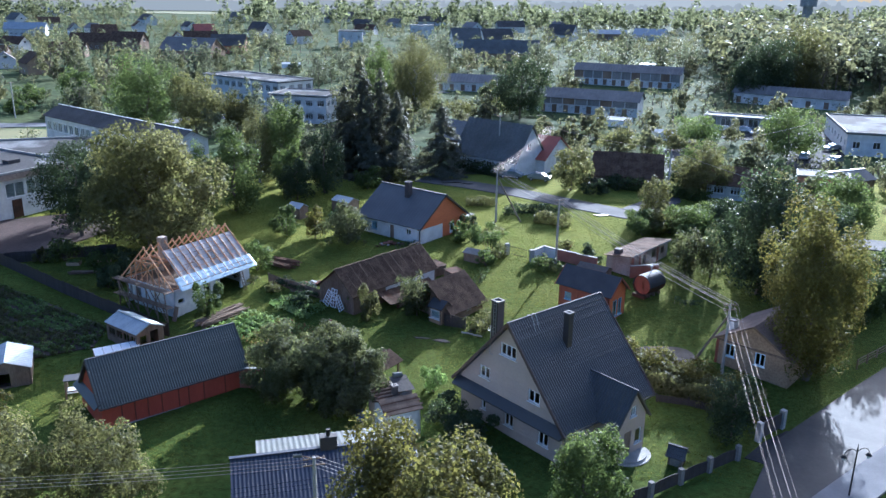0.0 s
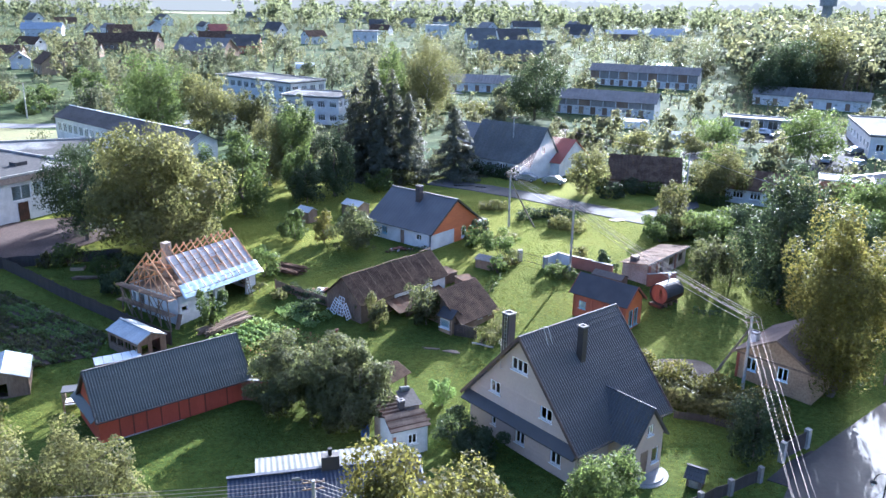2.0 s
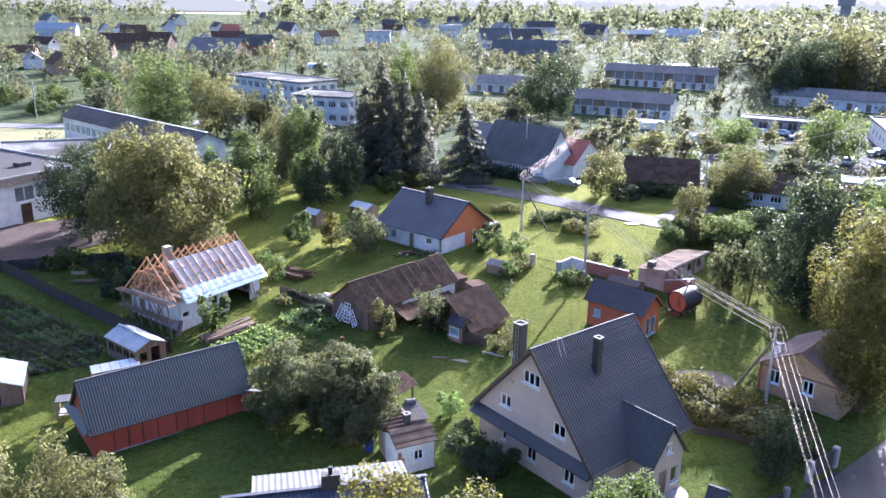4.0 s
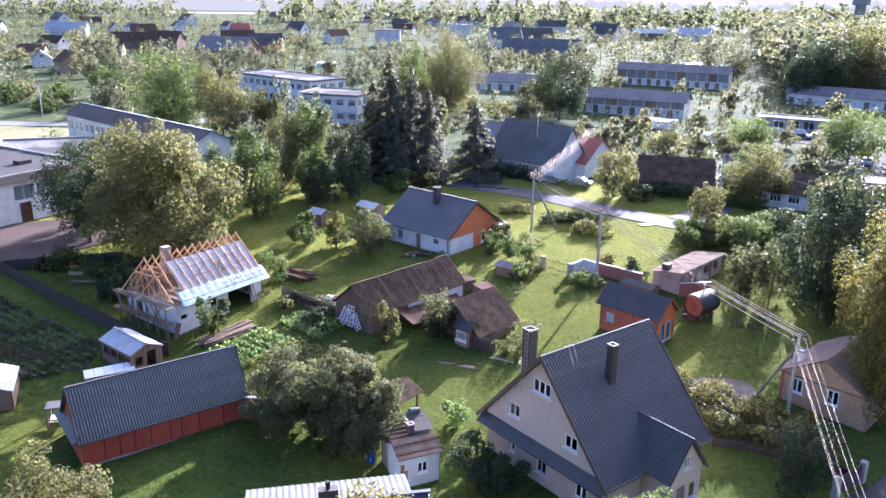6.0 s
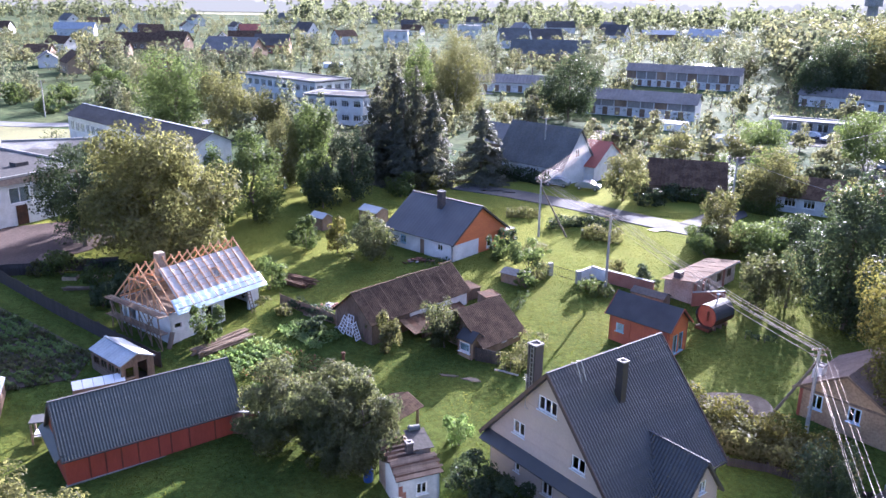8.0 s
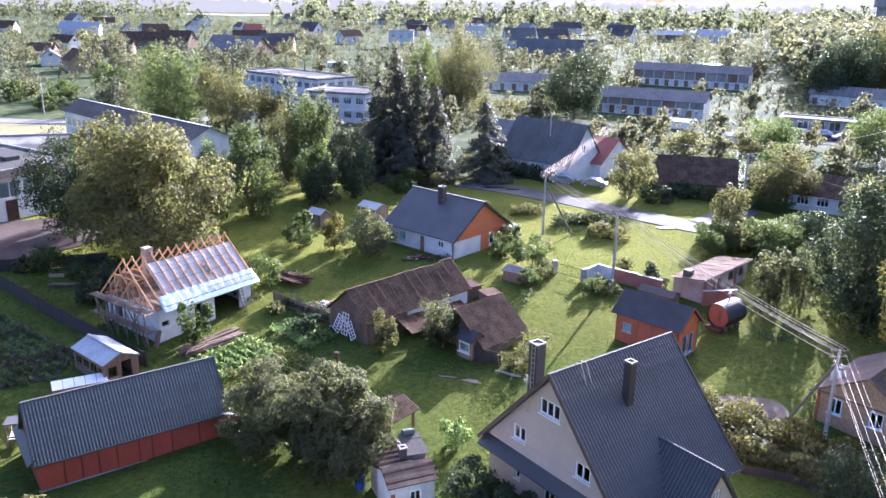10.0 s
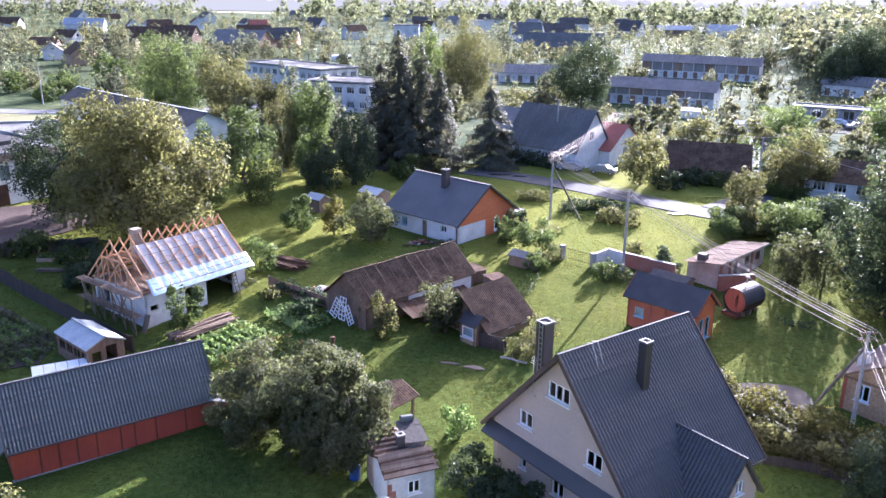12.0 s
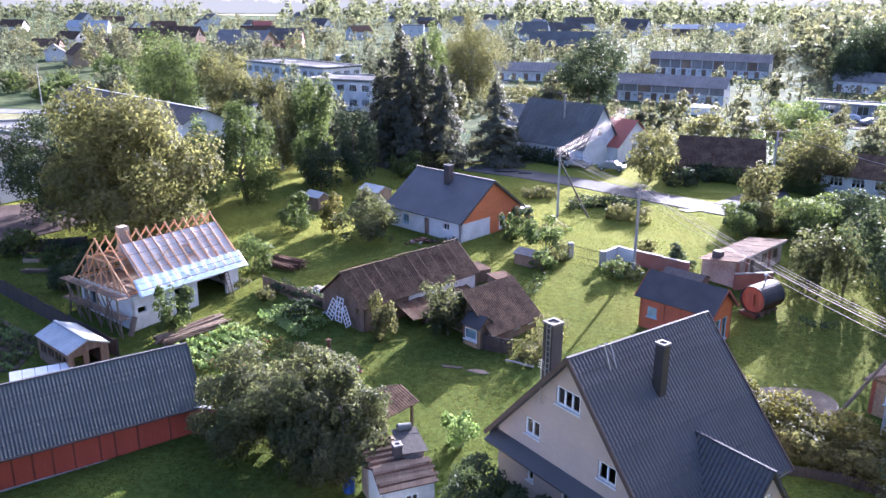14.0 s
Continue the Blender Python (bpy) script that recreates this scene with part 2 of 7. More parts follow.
def mesh_part(name, verts, faces, mat, parent=None, smooth=False):
    mesh = bpy.data.meshes.new(name)
    mesh.from_pydata([tuple(v) for v in verts], [], [tuple(f) for f in faces])
    mesh.materials.append(mat)
    if smooth:
        mesh.shade_smooth()
    ob = new(name, mesh)
    if parent:
        ob.parent = parent
    return ob


def box(bm, x0, x1, y0, y1, z0, z1, m=None):
    vs = [Vector((x, y, z)) for z in (z0, z1) for y in (y0, y1) for x in (x0, x1)]
    vs = [bm.verts.new(m @ v if m else v) for v in vs]
    for f in ((0, 2, 3, 1), (4, 5, 7, 6), (0, 1, 5, 4), (2, 6, 7, 3), (0, 4, 6, 2), (1, 3, 7, 5)):
        bm.faces.new([vs[i] for i in f])
    return bm


def boxes(*rows):
    bm = bmesh.new()
    for r in rows:
        box(bm, *r)
    return bm


def beam(bm, a, b, w, h=None):
    """A square bar from a to b."""
    a, b = Vector(a), Vector(b)
    h = h or w
    m = look(a, b)
    box(bm, -w / 2, w / 2, -h / 2, h / 2, -(b - a).length, 0, m)
    return bm


def rod(bm, a, b, r0, r1=None, n=8, caps=True):
    """A round tapered bar from a to b."""
    a, b = Vector(a), Vector(b)
    r1 = r0 if r1 is None else r1
    m = look(a, b)
    d = (b - a).length
    rings = [[bm.verts.new(m @ Vector((r * math.cos(k * math.tau / n), r * math.sin(k * math.tau / n), z))) for k in range(n)] for r, z in ((r0, 0), (r1, -d))]
    for k in range(n):
        bm.faces.new((rings[0][k], rings[0][(k + 1) % n], rings[1][(k + 1) % n], rings[1][k]))
    if caps:
        bm.faces.new(rings[0])
        bm.faces.new(rings[1])
    return bm


def tube(bm, pts, r, n=6):
    """A round bar bent along points."""
    pts = [Vector(p) for p in pts]
    rings = []
    for k, p in enumerate(pts):
        m = look((0, 0, 0), pts[min(k + 1, len(pts) - 1)] - pts[max(k - 1, 0)])
        rings.append([bm.verts.new(p + m @ Vector((r * math.cos(j * math.tau / n), r * math.sin(j * math.tau / n), 0))) for j in range(n)])
    for a, b in zip(rings, rings[1:]):
        for j in range(n):
            bm.faces.new((a[j], a[(j + 1) % n], b[(j + 1) % n], b[j]))
    bm.faces.new(rings[0]), bm.faces.new(rings[-1])
    return bm


def wall(bm, x0, x1, z0, z1, y0, y1, holes=(), slope=None, m=None, lap=0.0):
    """A wall from x0 to x1 and z0 to z1, y0 to y1 thick, with holes (x0, x1, z0, z1) through it.
    slope: (z at the eaves, half width, z at the ridge) for a gable round x = 0. lap: height of its overlapping boards."""
    cuts = sorted({z0, z1, *(h[2] for h in holes), *(h[3] for h in holes), *((slope[0],) if slope else ()), *(np.arange(z0 + lap, z1 - 0.05, lap).round(4).tolist() if lap else ())})

    def edge(z, side):
        x = x0 if side < 0 else x1
        if slope and z > slope[0]:
            reach = slope[1] * (slope[2] - z) / (slope[2] - slope[0])
            x = max(x, -reach) if side < 0 else min(x, reach)
        return x

    for low, high in zip(cuts, cuts[1:]):
        if high - low < 1e-5:
            continue
        inside = sorted((h[0], h[1]) for h in holes if h[2] < high - 1e-5 and h[3] > low + 1e-5)
        spans, at = [], None
        for a, b in inside:
            spans.append((at, a))
            at = b
        spans.append((at, None))
        for a, b in spans:
            xs = [edge(low, -1) if a is None else a, edge(low, 1) if b is None else b, edge(high, -1) if a is None else a, edge(high, 1) if b is None else b]
            vs = [Vector((x, y - (0.025 if lap and y == y0 and z == low else 0), z)) for y in (y0, y1) for x, z in ((xs[0], low), (xs[1], low), (xs[3], high), (xs[2], high))]
            vs = [bm.verts.new(m @ v if m else v) for v in vs]
            for f in ((0, 1, 2, 3), (7, 6, 5, 4), (0, 4, 5, 1), (1, 5, 6, 2), (2, 6, 7, 3), (3, 7, 4, 0)):
                bm.faces.new([vs[i] for i in f])
    return bm


def window(parent, m, w, h, panes=2, frame=None, sill=True, bar=0.07, name="window"):
    """A window whose lower middle stands at m, looking along -y: frame with its panes and sill."""
    bm = bmesh.new()
    bars = [-w / 2 + bar / 2 + k * (w - bar) / panes for k in range(panes + 1)]
    for x in bars:
        for low, high in ((0, bar), (bar, h - bar), (h - bar, h)):
            box(bm, x - bar / 2, x + bar / 2, -0.05, 0.05, low, high)
    for a, b in zip(bars, bars[1:]):
        for low, high in ((0, bar), (h - bar, h)):
            box(bm, a + bar / 2, b - bar / 2, -0.05, 0.05, low, high)
    ob = part(name, bm, frame or WHITE_FRAME, parent, m=m)
    step = (w - bar) / panes
    for k in range(panes):
        x = -w / 2 + bar / 2 + (k + 0.5) * step
        part("pane", boxes((x - step / 2 + bar / 2, x + step / 2 - bar / 2, -0.008, 0.008, bar, h - bar)), GLASS, ob)
    if sill:
        part("sill", boxes((-w / 2 - 0.08, w / 2 + 0.08, -0.2, -0.05, -0.06, 0)), frame or WHITE_FRAME, ob)
    return ob


def roof_slope(name, parent, length, reach, eave, ridge, mat, side, wave=0.0, depth=0.03, row=0.0, step=0.025, thick=0.06, x0=0.0, label=""):
    """One slope of a gable roof over local x from x0 to x0 + length: from y = side * reach at the eave up to y = 0 at the ridge.
    wave: width of its corrugation; row: height of its tile rows."""
    run = math.hypot(reach, ridge - eave)
    up = np.array([0, -side * reach, ridge - eave]) / run
    out = np.cross(up, [1, 0, 0]) * (1 if side > 0 else -1)
    out = out if out[2] > 0 else -out
    us = np.linspace(0, length, int(length / wave * 6) + 1 if wave else 2)
    if row:
        marks = np.arange(0, run, row)
        vs = np.sort(np.r_[marks, marks[1:] - 0.012, run])
        lift = step * (1 - (vs % row) / row)
    else:
        vs = np.array([0, run])
        lift = np.zeros(2)
    bow = depth * 0.5 * np.cos(us / wave * math.tau) if wave else us * 0
    u, v = np.meshgrid(us, vs)
    h = bow[None, :] + lift[:, None]
    base = np.array([x0, side * reach, eave])
    top = base + u[..., None] * [1, 0, 0] + v[..., None] * up + h[..., None] * out
    low = base + u[..., None] * [1, 0, 0] + v[..., None] * up - thick * out
    n, k = len(us), len(vs)
    verts = top.reshape(-1, 3)
    faces = [(j * n + i, j * n + i + 1, (j + 1) * n + i + 1, (j + 1) * n + i) for j in range(k - 1) for i in range(n - 1)]
    base_at = len(verts)
    under = np.array([low[0, 0], low[0, -1], low[-1, -1], low[-1, 0]])
    verts = np.vstack([verts, under])
    b = base_at
    faces += [(b, b + 3, b + 2, b + 1), [b, b + 1] + [i for i in range(n - 1, -1, -1)], [b + 2, b + 3] + [(k - 1) * n + i for i in range(n)]]
    faces += [[b + 3, b] + [j * n for j in range(k)], [b + 1, b + 2] + [j * n + n - 1 for j in range(k - 1, -1, -1)]]
    ob = mesh_part(name, verts, faces, mat, parent)
    if label:
        tagged(ob, label)
    return ob

# ---- foliage tools ----


def leaf_mesh(name, places, facing, sizes, mat, parent=None, seed=0, shape=0.62, hang=0.0, loose=0.5):
    """One mesh of many small pointed leaves or twigs at places, with their normals about facing; hang: how far they point down."""
    rng = np.random.default_rng(seed)
    n = len(places)
    facing = facing / (np.linalg.norm(facing, axis=1)[:, None] + 1e-9) + rng.normal(0, loose, (n, 3))
    facing /= np.linalg.norm(facing, axis=1)[:, None] + 1e-9
    side = np.cross(facing, rng.normal(0, 1 - 0.7 * hang, (n, 3)) + [0, 0, 2.0 * hang])
    side /= np.linalg.norm(side, axis=1)[:, None] + 1e-9
    along = np.cross(facing, side)
    s = sizes[:, None]
    verts = np.stack([places - along * s * 0.5, places + side * s * 0.5 * shape, places + along * s * 0.5 + facing * s * 0.12, places - side * s * 0.5 * shape], 1).reshape(-1, 3)
    mesh = bpy.data.meshes.new(name)
    mesh.vertices.add(4 * n)
    mesh.vertices.foreach_set("co", verts.astype(np.float32).ravel())
    mesh.loops.add(4 * n)
    mesh.loops.foreach_set("vertex_index", np.arange(4 * n, dtype=np.int32))
    mesh.polygons.add(n)
    mesh.polygons.foreach_set("loop_start", np.arange(0, 4 * n, 4, dtype=np.int32))
    mesh.update(calc_edges=True)
    mesh.materials.append(mat)
    ob = new(name, mesh)
    if parent:
        ob.parent = parent
    return ob


def ball(rng, n):
    v = rng.normal(0, 1, (n, 3))
    return v / np.linalg.norm(v, axis=1)[:, None]


def crown_points(rng, count, rx, ry, rz, base, clumps, spread=0.3, droop=0.0, lobes=13):
    """Places and outward ways of the leaves of a rounded crown of uneven clumps; base: height of its lower end."""
    k = np.arange(lobes) + 0.5
    polar, turn = np.arccos(1 - 2 * k / lobes), k * 2.4 + rng.random() * 6
    heart = np.c_[np.sin(polar) * np.cos(turn), np.sin(polar) * np.sin(turn), np.cos(polar)] * (0.4 + 0.3 * rng.random((lobes, 1)))
    swell = 0.26 + 0.2 * rng.random(lobes)
    which = rng.integers(0, lobes, clumps)
    c = heart[which] + ball(rng, clumps) * (swell[which] * (0.35 + 0.65 * rng.random(clumps) ** 0.4))[:, None]
    c[:, 2] = np.where(c[:, 2] < -0.75, -0.75 + 0.3 * rng.random(clumps), c[:, 2])
    if droop:
        c[:, 2] -= droop * rng.random(clumps) * np.hypot(c[:, 0], c[:, 1])
    size = spread * 0.8 * (0.4 + 0.9 * rng.random(clumps) ** 1.3)
    wide = np.percentile(np.hypot(c[:, 0], c[:, 1]) + size, 93)
    low, high = np.percentile(c[:, 2] - size, 4), np.percentile(c[:, 2] + size, 98)
    scale = np.array([rx / wide, ry / wide, 2 * rz / (high - low)])
    lift = np.array([0, 0, base - low * scale[2]])
    weight = size**2 * (0.25 + np.linalg.norm(c, axis=1))
    pick = rng.choice(clumps, count, p=weight / weight.sum())
    way = ball(rng, count)
    way[:, 2] = np.where(rng.random(count) < 0.3, np.abs(way[:, 2]), way[:, 2])
    p = (c[pick] + way * (size[pick] * (0.66 + 0.42 * rng.random(count)))[:, None]) * scale + lift
    return p, way + c[pick] * 0.8 + [0, 0, 0.15]


def trunk_mesh(height, radius, limbs, reach, rng, lean=0.03):
    bm = bmesh.new()
    at, r = Vector((0, 0, -0.3)), radius
    steps = 5
    spots = []
    for k in range(steps):
        to = Vector((rng.normal(0, lean) * height, rng.normal(0, lean) * height, height * (k + 1) / steps))
        rod(bm, at, to, r, r * 0.8, 7, False)
        spots.append((at, to, r))
        at, r = to, r * 0.8
    for k in range(limbs):
        a, b, r = spots[1 + k % (steps - 1)]
        start = a.lerp(b, rng.random())
        turn = k * 2.4 + rng.random()
        end = start + Vector((math.cos(turn), math.sin(turn), 0.7)) * reach * (0.5 + 0.5 * rng.random())
        rod(bm, start, end, r * 0.5, r * 0.12, 6, False)
    return bm


def broadleaf(name, label, height, width, mat, seed, count=4000, leaf=0.3, clumps=60, stem=0.22, bark=None, droop=0.0, spread=0.3, category="tree"):
    rng = np.random.default_rng(seed)
    root = thing(name, Matrix(), label, category)
    stem_height = height * stem
    part("trunk", trunk_mesh(height * 0.75, max(0.06, height * 0.022), 9, width * 0.38, rng), bark or BARK, root)
    p, out = crown_points(rng, count, width / 2, width / 2, (height - stem_height) / 2, stem_height, clumps, spread, droop)
    leaf_mesh("crown", p, out, leaf * (0.6 + 0.8 * rng.random(count)), mat, root, seed)
    return root


def weeping(name, label, height, width, mat, seed, count=7000, leaf=0.3, clumps=140, bark=None):
    """A tree with hanging twigs, such as a willow or an old birch."""
    rng = np.random.default_rng(seed)
    root = thing(name, Matrix(), label, "tree")
    part("trunk", trunk_mesh(height * 0.62, height * 0.024, 12, width * 0.3, rng), bark or BARK, root)
    p, out = crown_points(rng, count, width / 2, width / 2, height * 0.47, height * 0.06, clumps, 0.24, 0.35, 17)
    low = rng.random(count) ** 2
    p[:, 2] = np.maximum(p[:, 2] - low * height * 0.09, 0.5 + rng.random(count))
    leaf_mesh("crown", p, out, leaf * (0.6 + 0.9 * rng.random(count)), mat, root, seed, 0.4, 0.8)
    return root


def conifer(name, label, height, width, mat, seed, count=5000, leaf=0.4):
    """A spruce: whorls of drooping boughs, each a fan of twigs hung from its limb."""
    rng = np.random.default_rng(seed)
    root = thing(name, Matrix(), label, "tree")
    part("trunk", rod(bmesh.new(), (0, 0, -0.3), (0, 0, height * 0.97), height * 0.02, 0.03, 8), BARK, root)
    boughs = int(height * 11)
    f = np.sort(rng.random(boughs)) ** 0.9
    turn = rng.random(boughs) * math.tau
    long = ((1 - f) ** 0.75 * width / 2 * (0.6 + 0.55 * rng.random(boughs)) + 0.25)
    pick = rng.choice(boughs, count, p=long**1.3 / (long**1.3).sum())
    s = rng.random(count) ** 0.6
    r = long[pick] * s
    a = turn[pick] + rng.normal(0, 0.13, count) / (0.35 + s)
    z = height * (0.06 + 0.93 * f[pick]) - r * (0.5 - 0.22 * s) - rng.random(count) ** 1.5 * 0.75 * np.sqrt(s)
    p = np.stack([r * np.cos(a), r * np.sin(a), np.maximum(z, 0.2)], 1)
    out = np.stack([np.cos(a) * 0.7, np.sin(a) * 0.7, np.full(count, 0.6)], 1)
    leaf_mesh("crown", p, out, leaf * (0.6 + 0.8 * rng.random(count)), mat, root, seed, 0.42, 0.45, 0.4)
    return root


def bush(name, label, width, depth, height, mat, seed, count=900, leaf=0.2, category="bush", clumps=26):
    rng = np.random.default_rng(seed)
    root = thing(name, Matrix(), label, category)
    bm = bmesh.new()
    for k in range(5):
        a = k * 1.3 + rng.random()
        rod(bm, (0, 0, -0.1), (math.cos(a) * width * 0.25, math.sin(a) * depth * 0.25, height * 0.7), 0.04, 0.015, 5, False)
    part("stem", bm, BARK, root)
    p, out = crown_points(rng, count, width / 2, depth / 2, height / 2, 0.0, clumps, 0.34)
    p[:, 2] = np.maximum(p[:, 2], 0.05)
    leaf_mesh("foliage", p, out, leaf * (0.6 + 0.8 * rng.random(count)), mat, root, seed)
    return root


def at(x, y, turn=0.0, size=1.0, up=0.0, tall=None):
    return pose(x, y, ground_height(x, y) + up, 0, 0, turn) @ Matrix.Diagonal((size, size, tall or size, 1))


# ---- ground and roads ----
def spread_lines(*pieces):
    return np.unique(np.concatenate([np.linspace(a, b, n) for a, b, n in pieces]).round(3))


gx = spread_lines((-2500, -150, 12), (-150, 150, 101), (150, 2500, 12))
gy = spread_lines((-400, 40, 10), (40, 140, 51), (140, 400, 27), (400, 4200, 20))
gverts = [(x, y, ground_height(x, y) + (0.06 * noise.noise((x * 0.11, y * 0.11, 0)) if abs(x) < 150 and 40 < y < 400 else 0)) for y in gy for x in gx]
gfaces = [(j * len(gx) + i, j * len(gx) + i + 1, (j + 1) * len(gx) + i + 1, (j + 1) * len(gx) + i) for j in range(len(gy) - 1) for i in range(len(gx) - 1)]
ground = tagged(mesh_part("ground", gverts, gfaces, LAWN, smooth=True), "mown and rough green grass of village gardens", "ground", kind="structure")
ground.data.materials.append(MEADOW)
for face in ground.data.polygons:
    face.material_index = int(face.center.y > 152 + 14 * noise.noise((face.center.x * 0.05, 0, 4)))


def strip(name, line, width, mat, label, category, lift=0.1, kind="structure", thick=0.2):
    """A road or path along a line of (x, y) points, thick enough to stand clear of the ground."""
    pts = []
    for a, b in zip(line, line[1:]):
        n = max(1, int(math.dist(a, b) / 3))
        pts += [Vector(a).lerp(Vector(b), k / n) for k in range(n)]
    pts.append(Vector(line[-1]))
    verts, faces = [], []
    for k, p in enumerate(pts):
        d = (pts[min(k + 1, len(pts) - 1)] - pts[max(k - 1, 0)]).normalized()
        s = Vector((d.y, -d.x)) * width / 2
        for q in (p - s, p + s):
            z = ground_height(q.x, q.y) + lift
            verts += [(q.x, q.y, z), (q.x, q.y, z - thick)]
    for k in range(len(pts) - 1):
        a = 4 * k
        faces += [(a, a + 2, a + 6, a + 4), (a, a + 4, a + 5, a + 1), (a + 2, a + 3, a + 7, a + 6), (a + 1, a + 5, a + 7, a + 3)]
    n = len(verts)
    faces += [(0, 1, 3, 2), (n - 4, n - 2, n - 1, n - 3)]
    ob = mesh_part(name, verts, faces, mat)
    return tagged(ob, label, category, kind=kind)


def patch(name, outline, mat, label, category, lift=0.1):
    bm = bmesh.new()
    low = [bm.verts.new((x, y, ground_height(x, y) - 0.3)) for x, y in outline]
    top = [bm.verts.new((x, y, ground_height(x, y) + lift)) for x, y in outline]
    bm.faces.new(top)
    for k in range(len(top)):
        bm.faces.new((low[k], low[(k + 1) % len(low)], top[(k + 1) % len(top)], top[k]))
    return tagged(part(name, bm, mat), label, category, kind="structure")


STREET_LINE = [(24, 46), (31, 57.5), (41, 66), (56, 78), (80, 96), (130, 130)]
LANE_LINE = [(-4, 145.5), (4.7, 141), (13, 135.5), (20.5, 129.2), (28, 123), (34, 119), (44, 114.5), (70, 104)]
strip("road", STREET_LINE, 8.0, ROAD_WET, "wet-looking grey asphalt village street", "road")
strip("pavement", [(20.5, 44.0), (29.4, 51.6), (36.6, 57.4), (47.0, 66.0), (62.0, 78.0)], 3.0, PAVING, "grey slab pavement beside the street", "pavement", 0.22)
strip("road", LANE_LINE, 5.2, LANE, "worn wet asphalt lane between the gardens", "road")
strip("road", [(30, 124), (37, 132), (40, 150), (46, 170), (60, 190)], 5.0, LANE, "pale gravel track branching from the lane", "road")
strip("road", [(-150, 200), (-105, 196), (-70, 205), (-58, 215), (-48, 236), (-30, 262), (0, 280)], 6.0, PAVING, "pale grey asphalt street", "road")
patch("yard", [(-76, 94), (-56, 96.6), (-51.6, 99.8), (-48.0, 104.5), (-46, 110), (-53, 119), (-66, 112), (-76, 106)], YARD_DIRT, "dark bare dirt yard before the flat-roofed hall", "yard", 0.1)
patch("field", [(-150, 168), (-84, 172), (-78, 190), (-150, 196)], material("dry_field", (0.17, 0.16, 0.05), (0.13, 0.14, 0.045), rough=0.95, scale=0.1, fine=2), "mown yellow field", "field", 0.1)

for n, (x, y, a, b) in enumerate(((24.4, 121.6, 1.1, 0.45), (1.2, 142.4, 1.8, 0.6), (4.2, 141.6, 1.0, 0.5), (62.2, 161.6, 3.0, 2.0))):
    patch("puddle", [(x + a * math.cos(k) * (1 + 0.25 * math.sin(3 * k + n)), y + b * math.sin(k) * (1 + 0.3 * math.sin(2 * k + n))) for k in np.linspace(0, math.tau, 20)[:-1]], PUDDLE, "shallow rain puddle mirroring the bright sky", "puddle", 0.14)


CAP_CONCRETE = material("weathered_cap", (0.22, 0.2, 0.19), (0.16, 0.15, 0.14), rough=0.9)
CAP_GREY = material("matt_grey_cap", (0.10, 0.10, 0.11), (0.08, 0.08, 0.085), rough=0.85, gloss=0.15, mottle=0.05)


# ---- the large grey-roofed house ----
def house_frame(x, y, degrees, z):
    return pose(x, y, z, 0, 0, degrees)


big = thing("house", house_frame(5.35, 60.19, math.degrees(0.705), 0.0), "large beige house with steep dark grey metal-tile roof and two chimneys", "house")
# gable wall towards the camera; its own frame looks along -x of the house
GABLE = Matrix(((0, 1, 0, 0.5), (-1, 0, 0, 0), (0, 0, 1, 0), (0, 0, 0, 1)))  # wall x -> -y of the house, wall y -> x
big_holes = [(-1.2, 0.6, 7.3, 8.4), (-3.57, -2.36, 4.42, 5.5), (2.12, 3.38, 4.42, 5.5), (-3.26, -2.72, 1.5, 2.6), (-0.45, 0.6, 1.15, 2.3), (3.4, 4.5, 1.15, 2.3)]
bm = wall(bmesh.new(), -5.9, 5.9, 0.1, 10.2, 0, 0.3, big_holes, (3.78, 5.9, 10.28), GABLE, 0.19)
part("gable_wall", bm, RENDER_BEIGE, big)
BACK = Matrix(((0, 1, 0, 10.5), (-1, 0, 0, 0), (0, 0, 1, 0), (0, 0, 0, 1)))
part("gable_wall", wall(bmesh.new(), -5.9, 5.9, 0.1, 10.2, 0, 0.3, (), (3.78, 5.9, 10.28), BACK), RENDER_BEIGE, big)
part("side_wall", wall(bmesh.new(), 0.8, 10.5, 0.1, 3.5, 5.6, 5.9), RENDER_BEIGE, big)
part("side_wall", wall(bmesh.new(), 0.8, 10.5, 0.1, 3.5, -5.9, -5.6), RENDER_BEIGE, big)
for z, y in ((0.2, 5.5), (3.2, 5.5), (6.2, 3.6)):
    part("floor_slab", boxes((0.85, 10.4, -y, y, z, z + 0.2)), OLD_WOOD, big)
for x0, x1, z0, z1 in big_holes:
    window(big, GABLE @ pose((x0 + x1) / 2, 0.1, z0), x1 - x0, z1 - z0, 3 if x1 - x0 > 1.5 else 1 if x1 - x0 < 0.8 else 2, bar=0.11)
for s in (1, -1):
    roof_slope("roof_slope", big, 11.32, 6.5, 3.3, 10.5, ROOF_GREY, s, wave=0.25, depth=0.055, row=0.38, step=0.05, thick=0.12)
for x in (-0.06, 11.38):
    for s in (1, -1):
        part("barge_board", beam(bmesh.new(), (x, s * 6.55, 3.2), (x, 0, 10.42), 0.1, 0.26), BROWN_TRIM, big)
part("ridge_cap", beam(bmesh.new(), (-0.1, 0, 10.55), (11.42, 0, 10.55), 0.16, 0.06), CAP_GREY, big)
